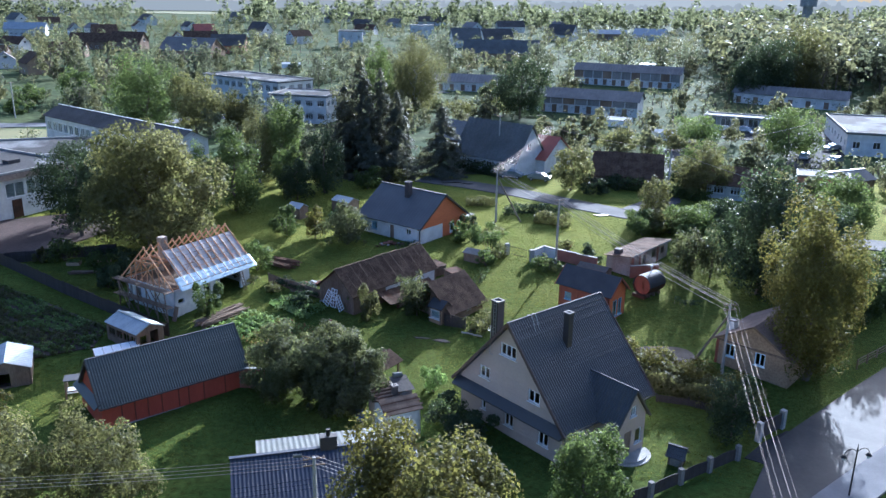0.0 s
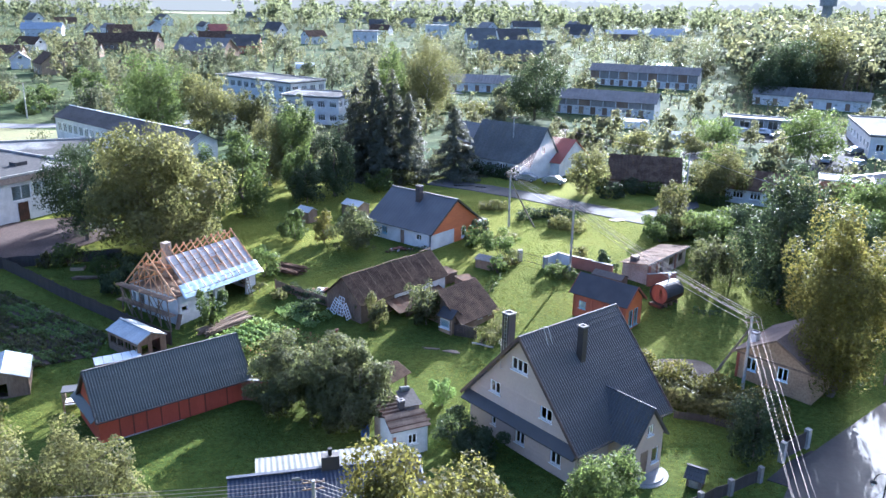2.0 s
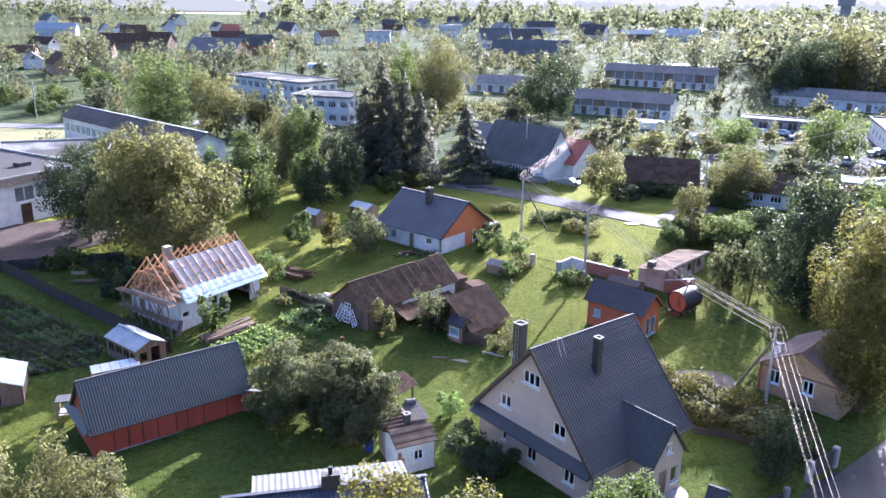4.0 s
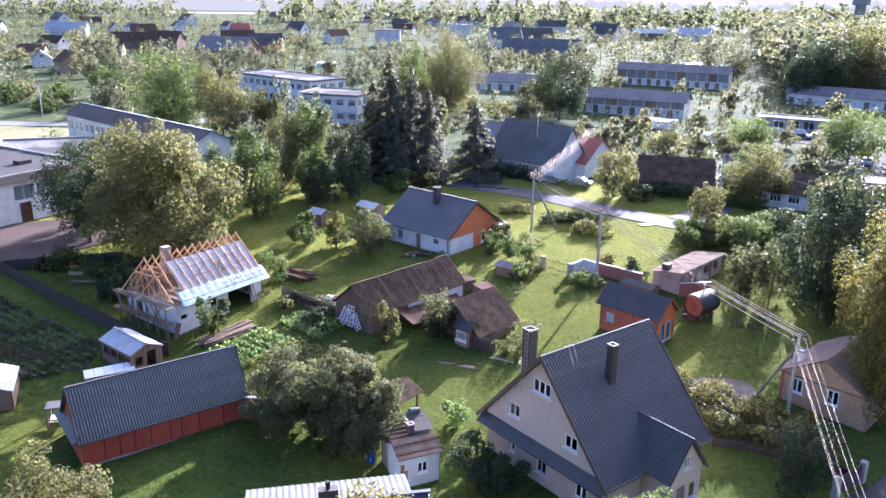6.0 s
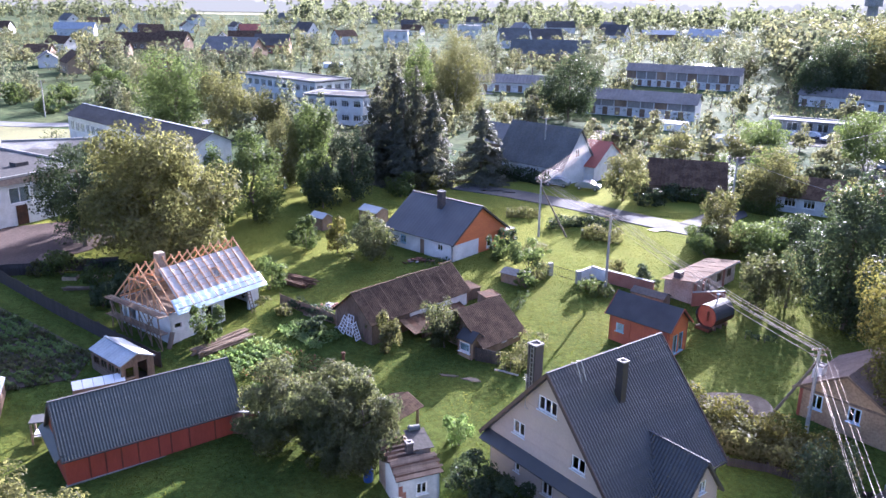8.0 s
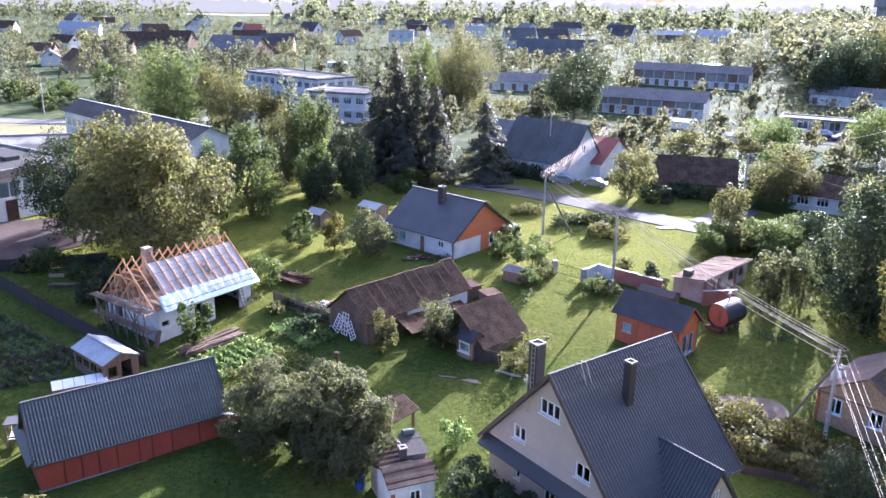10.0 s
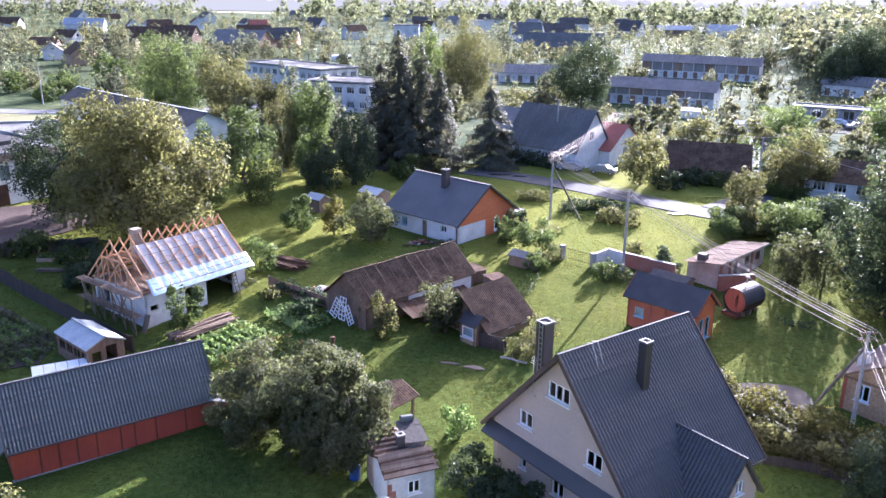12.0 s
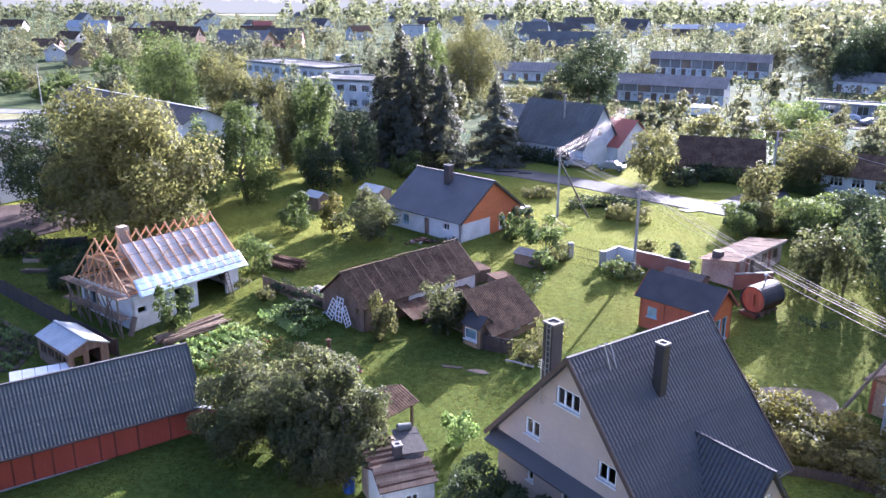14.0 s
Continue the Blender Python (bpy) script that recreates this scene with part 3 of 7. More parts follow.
# tiled skirt across the gable
bm = bmesh.new()
vs = [bm.verts.new(v) for v in ((-0.3, 6.3, 2.95), (-0.3, -6.3, 2.95), (0.49, -6.3, 3.55), (0.49, 6.3, 3.55), (-0.3, 6.3, 2.85), (-0.3, -6.3, 2.85), (0.49, -6.3, 2.9), (0.49, 6.3, 2.9))]
for f in ((0, 1, 2, 3), (7, 6, 5, 4), (0, 4, 5, 1), (2, 6, 7, 3), (1, 5, 6, 2), (0, 3, 7, 4)):
    bm.faces.new([vs[i] for i in f])
part("skirt_roof", bm, ROOF_GREY, big)


def chimney(parent, x, y, z0, z1, w, d, mat=None, name="chimney"):
    t = 0.1
    c = part(name, boxes((-w / 2, w / 2, -d / 2, d / 2, z0, z1 - 0.1)), mat or DARK_TRIM, parent, m=pose(x, y, 0))
    part("cap", boxes((-w / 2 - 0.05, w / 2 + 0.05, -d / 2 - 0.05, -d / 2 + t, z1 - 0.1, z1), (-w / 2 - 0.05, w / 2 + 0.05, d / 2 - t, d / 2 + 0.05, z1 - 0.1, z1), (-w / 2 - 0.05, -w / 2 + t, -d / 2 + t, d / 2 - t, z1 - 0.1, z1), (w / 2 - t, w / 2 + 0.05, -d / 2 + t, d / 2 - t, z1 - 0.1, z1)), CAP_CONCRETE, c, "grey concrete cap")
    return c


chimney(big, 4.85, -2.1, 7.4, 10.95, 0.52, 0.56)
ladder_stack = chimney(big, 0.98, 2.2, 7.2, 11.6, 0.74, 0.74)
bm = bmesh.new()
for y in (-0.14, 0.14):
    beam(bm, (-0.42, y - 0.1, 8.4), (-0.42, y - 0.1, 11.5), 0.045)
for k in range(9):
    beam(bm, (-0.42, -0.24, 8.6 + k * 0.34), (-0.42, 0.04, 8.6 + k * 0.34), 0.04)
part("ladder", bm, STEEL, ladder_stack)
# porch with its own small gable
part("porch_wall", wall(bmesh.new(), 4.3, 7.6, 0.2, 3.6, -8.4, -8.2, ((5.0, 5.9, 0.5, 2.6), (6.4, 7.2, 1.2, 2.5))), RENDER_BEIGE, big)
PORCH = pose(5.95, -8.4, 0)
part("porch_gable", wall(bmesh.new(), -1.7, 1.7, 3.6, 5.9, 0, 0.2, ((-0.35, 0.35, 3.8, 4.7),), (3.6, 1.7, 5.9), PORCH), RENDER_BEIGE, big)
for x in (4.3, 7.4):
    part("porch_side", boxes((x, x + 0.2, -8.2, -5.9, 0.2, 3.6)), RENDER_BEIGE, big)
window(big, pose(5.95, -8.3, 3.8), 0.7, 0.9, 2, bar=0.1)
window(big, pose(6.8, -8.3, 1.2), 0.8, 1.3, 1)
part("door", boxes((5.0, 5.9, -8.34, -8.28, 0.5, 2.6)), OLD_WOOD, big)
PORCH_ROOF = pose(5.95, 0, 0, 0, 0, 0) @ Matrix(((0, 1, 0, 0), (1, 0, 0, 0), (0, 0, 1, 0), (0, 0, 0, 1)))
for s in (1, -1):
    o = roof_slope("porch_roof", big, 5.2, 2.1, 3.3, 6.15, ROOF_GREY, s, wave=0.25, depth=0.055, row=0.38, step=0.05, thick=0.1, x0=-8.65)
    o.matrix_basis = PORCH_ROOF
part("ridge_cap", beam(bmesh.new(), (5.95, -8.7, 6.19), (5.95, -3.9, 6.19), 0.14, 0.05), CAP_GREY, big)
bm = bmesh.new()
ring = [(math.cos(a) * 1.9, -math.sin(a) * 1.5) for a in np.linspace(0, math.pi, 16)]
for z0, z1, k in ((0.2, 0.36, 1.0), (0.36, 0.5, 0.8)):
    low = [bm.verts.new((5.95 + x * k, -8.42 + y * k, z0)) for x, y in ring]
    top = [bm.verts.new((5.95 + x * k, -8.42 + y * k, z1)) for x, y in ring]
    bm.faces.new(top)
    for i in range(len(ring)):
        j = (i + 1) % len(ring)
        bm.faces.new((low[i], low[j], top[j], top[i]))
part("step", bm, CONCRETE, big, "rounded pale concrete porch step")

aerial = part("antenna", tube(bmesh.new(), [(0.42, 2.1, 6.9), (0.15, 2.1, 7.1), (0.15, 2.1, 9.6)], 0.03), STEEL, big, "thin television aerial on the gable")
for k in range(4):
    part("aerial_rod", beam(bmesh.new(), (0.15, 1.75 + 0.05 * k, 9.1 + 0.14 * k), (0.15, 2.45 - 0.05 * k, 9.1 + 0.14 * k), 0.02), STEEL, aerial)
for x in (2.3, 2.75):
    part("roof_hook", tube(bmesh.new(), [(x, -0.9, 9.55), (x, -0.35, 10.75), (x, 0.1, 10.62)], 0.03), STEEL, big)
part("gutter", rod(bmesh.new(), (0.0, -6.58, 3.22), (11.3, -6.58, 3.22), 0.07), DARK_TRIM, big)
for x in (0.7, 10.9):
    part("downpipe", tube(bmesh.new(), [(x, -6.55, 3.15), (x, -6.02, 2.8), (x, -6.02, 0.4)], 0.05), DARK_TRIM, big)

# ---- the white and orange house ----
mid = thing("house", house_frame(0.47, 108.95, math.degrees(2.477), 0.0), "low white and orange house with plain blue-grey gable roof", "house")
MID_GABLE = Matrix(((0, 1, 0, 0.3), (-1, 0, 0, 0), (0, 0, 1, 0), (0, 0, 0, 1)))
part("gable_base_wall", wall(bmesh.new(), -5.2, -0.3, 2.4, 5.0, 0, 0.3, (), None, MID_GABLE), WHITEWASH, mid)
part("gable_wall", wall(bmesh.new(), -0.3, 5.2, 2.0, 5.0, 0, 0.3, ((1.3, 2.4, 3.3, 4.65),), None, MID_GABLE), ORANGE_BOARD, mid)
part("gable_triangle", wall(bmesh.new(), -5.2, 5.2, 5.0, 8.75, -0.03, 0.27, (), (5.2, 5.2, 8.8), MID_GABLE), ORANGE_BOARD, mid)
window(mid, MID_GABLE @ pose(1.85, 0.1, 3.3), 1.1, 1.35, 1, bar=0.2)
part("gable_wall", wall(bmesh.new(), -5.2, 5.2, 2.2, 8.75, 0, 0.3, (), (5.2, 5.2, 8.8), Matrix(((0, 1, 0, 11.0), (-1, 0, 0, 0), (0, 0, 1, 0), (0, 0, 0, 1)))), WHITEWASH, mid)
mid_holes = [(8.1, 9.1, 3.65, 4.75), (4.95, 5.75, 2.75, 4.85), (1.95, 2.85, 4.0, 4.75)]
part("front_wall", wall(bmesh.new(), 0.3, 11.3, 2.4, 5.4, 4.9, 5.2, mid_holes), WHITEWASH, mid)
part("back_wall", wall(bmesh.new(), 0.3, 11.3, 2.2, 5.4, -5.2, -4.9), WHITEWASH, mid)
part("floor_slab", boxes((0.5, 11, -4.8, 4.8, 2.5, 2.7)), OLD_WOOD, mid)
FLIP = pose(0, 0, 0, 0, 0, 180)
window(mid, pose(8.6, 5.05, 3.65) @ FLIP, 1.0, 1.1, 2, BLUE_FRAME, bar=0.16)
window(mid, pose(2.4, 5.05, 4.0) @ FLIP, 0.9, 0.75, 2)
part("door", boxes((4.95, 5.75, 5.0, 5.06, 2.75, 4.85)), OLD_WOOD, mid, "old wooden door")
for s in (1, -1):
    roof_slope("roof_slope", mid, 11.83, 5.56, 5.2, 9.0, ROOF_BLUE, s, wave=0.5, depth=0.02, thick=0.1)
for s in (1, -1):
    part("barge_board", beam(bmesh.new(), (-0.04, s * 5.6, 5.1), (-0.04, 0, 8.95), 0.08, 0.22), DARK_TRIM, mid)
part("ridge_cap", beam(bmesh.new(), (-0.05, 0, 9.03), (11.9, 0, 9.03), 0.25, 0.07), ROOF_BLUE, mid)
part("porch_roof", boxes((0.2, 3.6, -7.1, -5.4, 4.75, 4.85)), ROOF_BLUE, mid, m=pose(0, 0, 0, 0, 0, 0))
for x in (0.35, 3.4):
    part("porch_post", boxes((x - 0.07, x + 0.07, -7.0, -6.86, 2.2, 4.75)), ORANGE_BOARD, mid)
part("porch_floor", boxes((0.2, 3.6, -7.1, -5.25, 2.3, 2.6)), CONCRETE, mid)
part("downpipe", tube(bmesh.new(), [(0.34, 5.5, 5.1), (0.34, 5.27, 4.8), (0.34, 5.27, 2.5)], 0.05), DARK_TRIM, mid)
chimney(mid, 5.75, 1.2, 7.6, 10.2, 0.75, 0.75, BRICK_DARK)

# ---- the red barn ----
barn = thing("barn", house_frame(-19.21, 70.1, math.degrees(-2.456), 0.0), "long red board barn with dark metal-tile roof", "barn")
part("front_wall", wall(bmesh.new(), 0.3, 13.0, 0.3, 2.6, 2.2, 2.35), RED_BOARD, barn)
part("back_wall", wall(bmesh.new(), 0.3, 13.0, 0.3, 2.2, -3.35, -3.2), RED_BOARD, barn)
for x in (0.3, 12.85):
    M = Matrix(((0, 1, 0, x), (1, 0, 0, 0), (0, 0, 1, 0), (0, 0, 0, 1)))
    bm = bmesh.new()
    vs = [[bm.verts.new(M @ Vector((a, b, c))) for a, c in ((-3.2, 0.3), (2.2, 0.3), (2.2, 2.7), (0, 5.7), (-3.2, 2.2))] for b in (0, 0.15)]
    bm.faces.new(vs[0]), bm.faces.new(vs[1])
    for k in range(5):
        bm.faces.new((vs[0][k], vs[0][(k + 1) % 5], vs[1][(k + 1) % 5], vs[1][k]))
    part("gable_wall", bm, RED_BOARD, barn)
roof_slope("roof_slope", barn, 13.2, 2.65, 2.48, 5.93, ROOF_BARN, 1, wave=0.22, depth=0.06, row=0.35, step=0.045, thick=0.1)
roof_slope("roof_slope", barn, 13.2, 3.7, 1.9, 5.93, ROOF_BARN, -1, wave=0.27, depth=0.05, row=0.36, step=0.03, thick=0.1)
part("ridge_cap", beam(bmesh.new(), (-0.03, 0, 5.97), (13.25, 0, 5.97), 0.18, 0.08), CAP_GREY, barn)
for x in (-0.05, 13.26):
    part("barge_board", beam(bmesh.new(), (x, 2.7, 2.38), (x, 0, 5.86), 0.06, 0.2), DARK_TRIM, barn)
    part("barge_board", beam(bmesh.new(), (x, -3.75, 1.8), (x, 0, 5.86), 0.06, 0.2), DARK_TRIM, barn)
part("plinth", boxes((0.2, 13.1, 2.2, 2.45, 0.1, 0.42)), CONCRETE, barn)
for x, way in ((13.0, 1), (0.3, -1)):
    bm = bmesh.new()
    vs = [bm.verts.new(v) for v in ((x, 2.5, 2.95), (x, -3.4, 2.95), (x + way * 0.62, -3.4, 2.5), (x + way * 0.62, 2.5, 2.5), (x, 2.5, 2.85), (x, -3.4, 2.85), (x + way * 0.62, -3.4, 2.42), (x + way * 0.62, 2.5, 2.42))]
    for f in ((0, 1, 2, 3), (7, 6, 5, 4), (0, 4, 5, 1), (1, 5, 6, 2), (2, 6, 7, 3), (3, 7, 4, 0)):
        bm.faces.new([vs[i] for i in f])
    part("skirt_roof", bm, ROOF_BARN, barn, "narrow tiled skirt across the gable")
part("gutter", rod(bmesh.new(), (0, 2.72, 2.42), (13.2, 2.72, 2.42), 0.06), DARK_TRIM, barn)
for x in (2.2, 4.2, 5.6, 6.5, 8.0, 9.2, 10.3, 11.4):
    part("batten", boxes((x - 0.05, x + 0.05, 2.352, 2.4, 0.45, 2.55)), RED_DARK, barn)


def gable_house(name, label, category, x, y, degrees, long, wide, zr, ze, zb, wall_mat, roof_mat, over=0.3, gable_mat=None, openings=None, wave=0.0, depth=0.03, row=0.0, thick=0.08, group="", cap=None, bar=0.07, frame_mat=None, trim=None):
    """A house or shed with a gable roof. Its ridge runs from (x, y) along degrees. openings: lists of (from, to, low, high, kind, panes)
    for the sides "-" and "+" and the gables "A" (at the start) and "B"; heights over zb."""
    root = thing(name, pose(x, y, 0, 0, 0, degrees), label, category, group)
    openings = openings or {}
    half = wide / 2 - over
    low_ridge = zr - 0.12
    # where the wall's outer face meets the underside of the roof
    meet = ze + (zr - ze) * over / (wide / 2) - 0.1
    t = 0.2
    for side in "-+AB":
        holes = openings.get(side, ())
        cut = [(a, b, zb + c, zb + d) for a, b, c, d, *_ in holes]
        if side in "-+":
            s = -1 if side == "-" else 1
            y0, y1 = (-half, -half + t) if s < 0 else (half - t, half)
            o = part("side_wall", wall(bmesh.new(), over, long - over, zb - 0.3, meet, y0, y1, cut), wall_mat, root)
            M = pose(0, -half + 0.08, 0) if s < 0 else None
        else:
            X = over if side == "A" else long - over
            M = Matrix(((0, 1, 0, X), (-1, 0, 0, 0), (0, 0, 1, 0), (0, 0, 0, 1))) if side == "A" else Matrix(((0, -1, 0, X), (1, 0, 0, 0), (0, 0, 1, 0), (0, 0, 0, 1)))
            part("gable_wall", wall(bmesh.new(), -half, half, zb - 0.3, low_ridge, 0.004, t, cut, (meet, half, low_ridge + 0.02), M), gable_mat or wall_mat, root)
            M = M @ pose(0, 0.08, 0)
        for a, b, c, d, kind, panes in holes:
            if kind == "open":
                continue
            m = pose((a + b) / 2, half - 0.08, zb + c, 0, 0, 180) if side == "+" else M @ pose((a + b) / 2, 0, zb + c)
            if kind == "window":
                window(root, m, b - a, d - c, panes, frame_mat, bar=bar, sill=d - c > 0.8)
            else:
                part("door", boxes(((a - b) / 2, (b - a) / 2, -0.03, 0.03, 0, d - c)), OLD_WOOD, root, m=m)
    for s in (-1, 1):
        roof_slope("roof_slope", root, long, wide / 2, ze, zr, roof_mat, s, wave, depth, row, 0.025, thick)
    if cap:
        part("ridge_cap", beam(bmesh.new(), (-0.03, 0, zr + 0.04), (long + 0.03, 0, zr + 0.04), 0.24, 0.07), cap, root)
    if trim:
        for X in (-0.03, long + 0.03):
            for s in (-1, 1):
                part("barge_board", beam(bmesh.new(), (X, s * wide / 2, ze - 0.05), (X, 0, zr - 0.05), 0.05, 0.18), trim, root)
    part("floor_slab", boxes((over + 0.3, long - over - 0.3, -half + 0.3, half - 0.3, zb - 0.1, zb + 0.05)), SOIL, root)
    return root


# ---- the house under construction ----
site = thing("unfinished_house", pose(-32.05, 83.3, 0, 0, 0, 57.1), "white block house under construction with open timber rafters", "house")
SL, SW, SE, SR, SB = 11.8, 8.6, 4.7, 8.75, 1.7
site_holes = [(1.0, 1.8, 3.0, 3.5), (4.6, 5.5, 1.7, 4.1), (6.9, 10.0, 1.7, 4.2)]
part("front_wall", wall(bmesh.new(), 0.5, SL - 0.4, SB - 0.2, SE - 0.1, -3.9, -3.65, site_holes), BLOCK_WHITE, site)
part("back_wall", wall(bmesh.new(), 0.5, SL - 0.4, SB - 0.2, SE - 0.1, 3.65, 3.9), BLOCK_WHITE, site)
SA = Matrix(((0, 1, 0, 0.5), (-1, 0, 0, 0), (0, 0, 1, 0), (0, 0, 0, 1)))
SBM = Matrix(((0, -1, 0, SL - 0.4), (1, 0, 0, 0), (0, 0, 1, 0), (0, 0, 0, 1)))
part("end_wall", wall(bmesh.new(), -3.9, 3.9, SB - 0.2, SE - 0.1, 0.004, 0.25, ((-2.6, -1.6, 2.6, 3.8), (-3.6, -3.1, 1.7, 3.8)), None, SA), BLOCK_WHITE, site)
part("end_wall", wall(bmesh.new(), -3.9, 3.9, SB - 0.2, SE - 0.1, 0.004, 0.25, (), None, SBM), BLOCK_WHITE, site)
part("floor_slab", boxes((0.8, SL - 0.7, -3.6, 3.6, SB - 0.1, SB + 0.1)), CONCRETE, site)
part("ceiling_joist_deck", boxes((0.6, SL - 0.5, -3.6, 3.6, SE - 0.2, SE - 0.08)), OLD_WOOD, site)
# rafters in pairs, with collar ties
for k in range(13):
    x = 0.15 + k * (SL - 0.3) / 12
    for s in (-1, 1):
        part("rafter", beam(bmesh.new(), (x, s * SW / 2, SE + 0.05), (x, -s * 0.12, SR + 0.2), 0.075, 0.15), FRESH_WOOD, site)
    part("collar_tie", boxes((x - 0.1, x - 0.04, -1.5, 1.5, 7.15, 7.3)), FRESH_WOOD, site)
for y in (-1.3, 1.3):
    part("purlin", boxes((0.05, SL - 0.05, y - 0.07, y + 0.07, 7.0, 7.14)), FRESH_WOOD, site)
for s in (-1, 1):
    part("wall_plate", boxes((0.3, SL - 0.2, s * 3.75 - 0.08, s * 3.75 + 0.08, SE + 0.02, SE + 0.16)), FRESH_WOOD, site)
for x0 in (0.3, SL - 0.35):
    for a, b in ((-1.4, 1.0), (1.4, -1.0), (-2.6, -0.9), (2.6, 0.9)):
        part("brace", beam(bmesh.new(), (x0 + 0.1, a, SE + 0.1), (x0 + 0.1, b, 7.2), 0.06, 0.12), FRESH_WOOD, site)
    for y in (-2.8, -1.9, -0.9, 0, 0.9, 1.9, 2.8):
        part("stud", boxes((x0 - 0.04, x0 + 0.04, y - 0.05, y + 0.05, SE, SE + (SR - SE) * (1 - abs(y) / 4.3))), FRESH_WOOD, site)


def slope_panel(name, x0, x1, f0, f1, lift, mat, parent, side=-1, sag=0.0, label=""):
    """A sheet on the roof's slope between the parts f0 and f1 of its run."""
    nx, nf = 40, 8
    verts, faces = [], []
    for layer in (0, 0.02):
        for j in range(nf + 1):
            f = f0 + (f1 - f0) * j / nf
            for i in range(nx + 1):
                x = x0 + (x1 - x0) * i / nx
                dip = sag * (0.5 - 0.5 * math.cos((x - 0.15) / ((SL - 0.3) / 12) * math.tau)) + (sag * 0.6 * noise.noise((x * 1.3, f * 5, 2)) if sag else 0)
                y = side * SW / 2 * (1 - f)
                z = SE + (SR - SE) * f + lift - dip + layer
                verts.append((x, y + side * (lift - dip + layer) * 0.6, z))
    n = nx + 1
    m = (nf + 1) * n
    for j in range(nf):
        for i in range(nx):
            a = j * n + i
            faces += [(a, a + 1, a + n + 1, a + n), (m + a, m + a + n, m + a + n + 1, m + a + 1)]
    for i in range(nx):
        faces += [(i, m + i, m + i + 1, i + 1), (nf * n + i, nf * n + i + 1, m + nf * n + i + 1, m + nf * n + i)]
    for j in range(nf):
        faces += [(j * n, j * n + n, m + j * n + n, m + j * n), (j * n + nx, m + j * n + nx, m + j * n + n + nx, j * n + n + nx)]
    ob = mesh_part(name, verts, faces, mat, parent, smooth=True)
    return tagged(ob, label) if label else ob


slope_panel("membrane", 1.9, SL - 0.1, 0.2, 0.84, 0.03, MEMBRANE, site, sag=0.06, label="white translucent roof membrane between rafters")
for k, (f0, f1) in enumerate(((-0.07, 0.03), (0.035, 0.125), (0.13, 0.22))):
    slope_panel("sheathing_strip", 0.9 + 0.1 * k, SL + 0.15, f0, f1, 0.2 - 0.02 * k, EAVE_STRIP, site, label="pale blue-white underlay strip along the eaves")
slope_panel("membrane", 0.6, SL - 0.1, 0.05, 0.55, 0.02, MEMBRANE, site, side=1, sag=0.05)
for k in range(13):
    x = 0.15 + k * (SL - 0.3) / 12
    if x > 1.6:
        part("counter_batten", beam(bmesh.new(), (x, -SW / 2 - 0.1, SE + 0.32), (x, -SW / 2 * 0.16, SR - 0.52), 0.05, 0.05), FRESH_WOOD, site)
for f in (0.0, 0.1):
    part("batten", beam(bmesh.new(), (1.2 + 50 * f, -SW / 2 * (1 - f) - 0.12, SE + (SR - SE) * f + 0.36), (SL, -SW / 2 * (1 - f) - 0.12, SE + (SR - SE) * f + 0.36), 0.05, 0.04), OLD_WOOD, site)
for k, f in enumerate((0.3, 0.4, 0.5, 0.6, 0.7, 0.8)):
    z, y = SE + (SR - SE) * f + 0.3, -SW / 2 * (1 - f) - 0.14
    part("roof_batten", beam(bmesh.new(), (2.0 + 0.7 * (k % 3), y, z), (SL - 0.2 - 1.1 * (k % 2), y, z), 0.03, 0.04), OLD_WOOD if k % 2 else FRESH_WOOD, site)
part("loose_batten", beam(bmesh.new(), (3.3, -3.0, 6.35), (5.6, -2.1, 7.2), 0.04, 0.05), OLD_WOOD, site, "loose grey batten lying on the membrane")
RI = math.atan2(SR - SE, SW / 2)
sky_m = pose(7.3, -2.35, SE + 1.95, math.degrees(RI) - 0, 0, 0)
light = part("skylight", boxes((-0.45, 0.45, -0.6, -0.52, 0, 0.14), (-0.45, 0.45, 0.52, 0.6, 0, 0.14), (-0.45, -0.37, -0.52, 0.52, 0, 0.14), (0.37, 0.45, -0.52, 0.52, 0, 0.14)), FRESH_WOOD, site, "timber-framed roof window", m=sky_m)
part("pane", boxes((-0.37, 0.37, -0.52, 0.52, 0.06, 0.08)), GLASS, light)
bm = boxes((-0.4, 0.4, -0.4, 0.4, 5.5, 9.3))
part("chimney", bm, PLASTER_OLD, site, "unplastered grey block chimney", m=pose(3.0, 0.5, 0))
# scaffold at the gable and under the eaves
for y in (-4.2, -2.6, -1.0, 0.6, 2.2, 3.8):
    part("scaffold_post", beam(bmesh.new(), (-0.75, y, SB - 0.3), (-0.75 + 0.05 * y, y, SE + 0.3), 0.1), OLD_WOOD, site)
for y in (-4.2, -2.6, -1.0, 0.6, 2.2):
    part("scaffold_brace", beam(bmesh.new(), (-0.8, y, SB + 0.2), (-0.8, y + 1.6, SE - 0.1), 0.05, 0.12), OLD_WOOD, site)
for y0, y1 in ((-4.2, -1.8), (-1.2, -3.6), (1.0, 3.4)):
    part("scaffold_brace", beam(bmesh.new(), (-0.95, y0, SB), (-0.95, y1, SE + 0.2), 0.07, 0.07), OLD_WOOD, site)
part("leaning_board", beam(bmesh.new(), (-0.3, -4.6, SB - 0.1), (0.42, -4.3, SB + 1.3), 0.5, 0.05), OLD_WOOD, site, "grey board leaning on the corner")
for z in (3.1, SE + 0.12):
    for d in (-0.85, -0.55, -0.25):
        part("scaffold_board", boxes((d - 0.13, d + 0.13, -4.5, 4.5, z, z + 0.05)), OLD_WOOD, site)
bm = bmesh.new()
for y in (0, 0.4):
    beam(bm, (y, -0.9, 0), (y, 0, 2.9), 0.06)
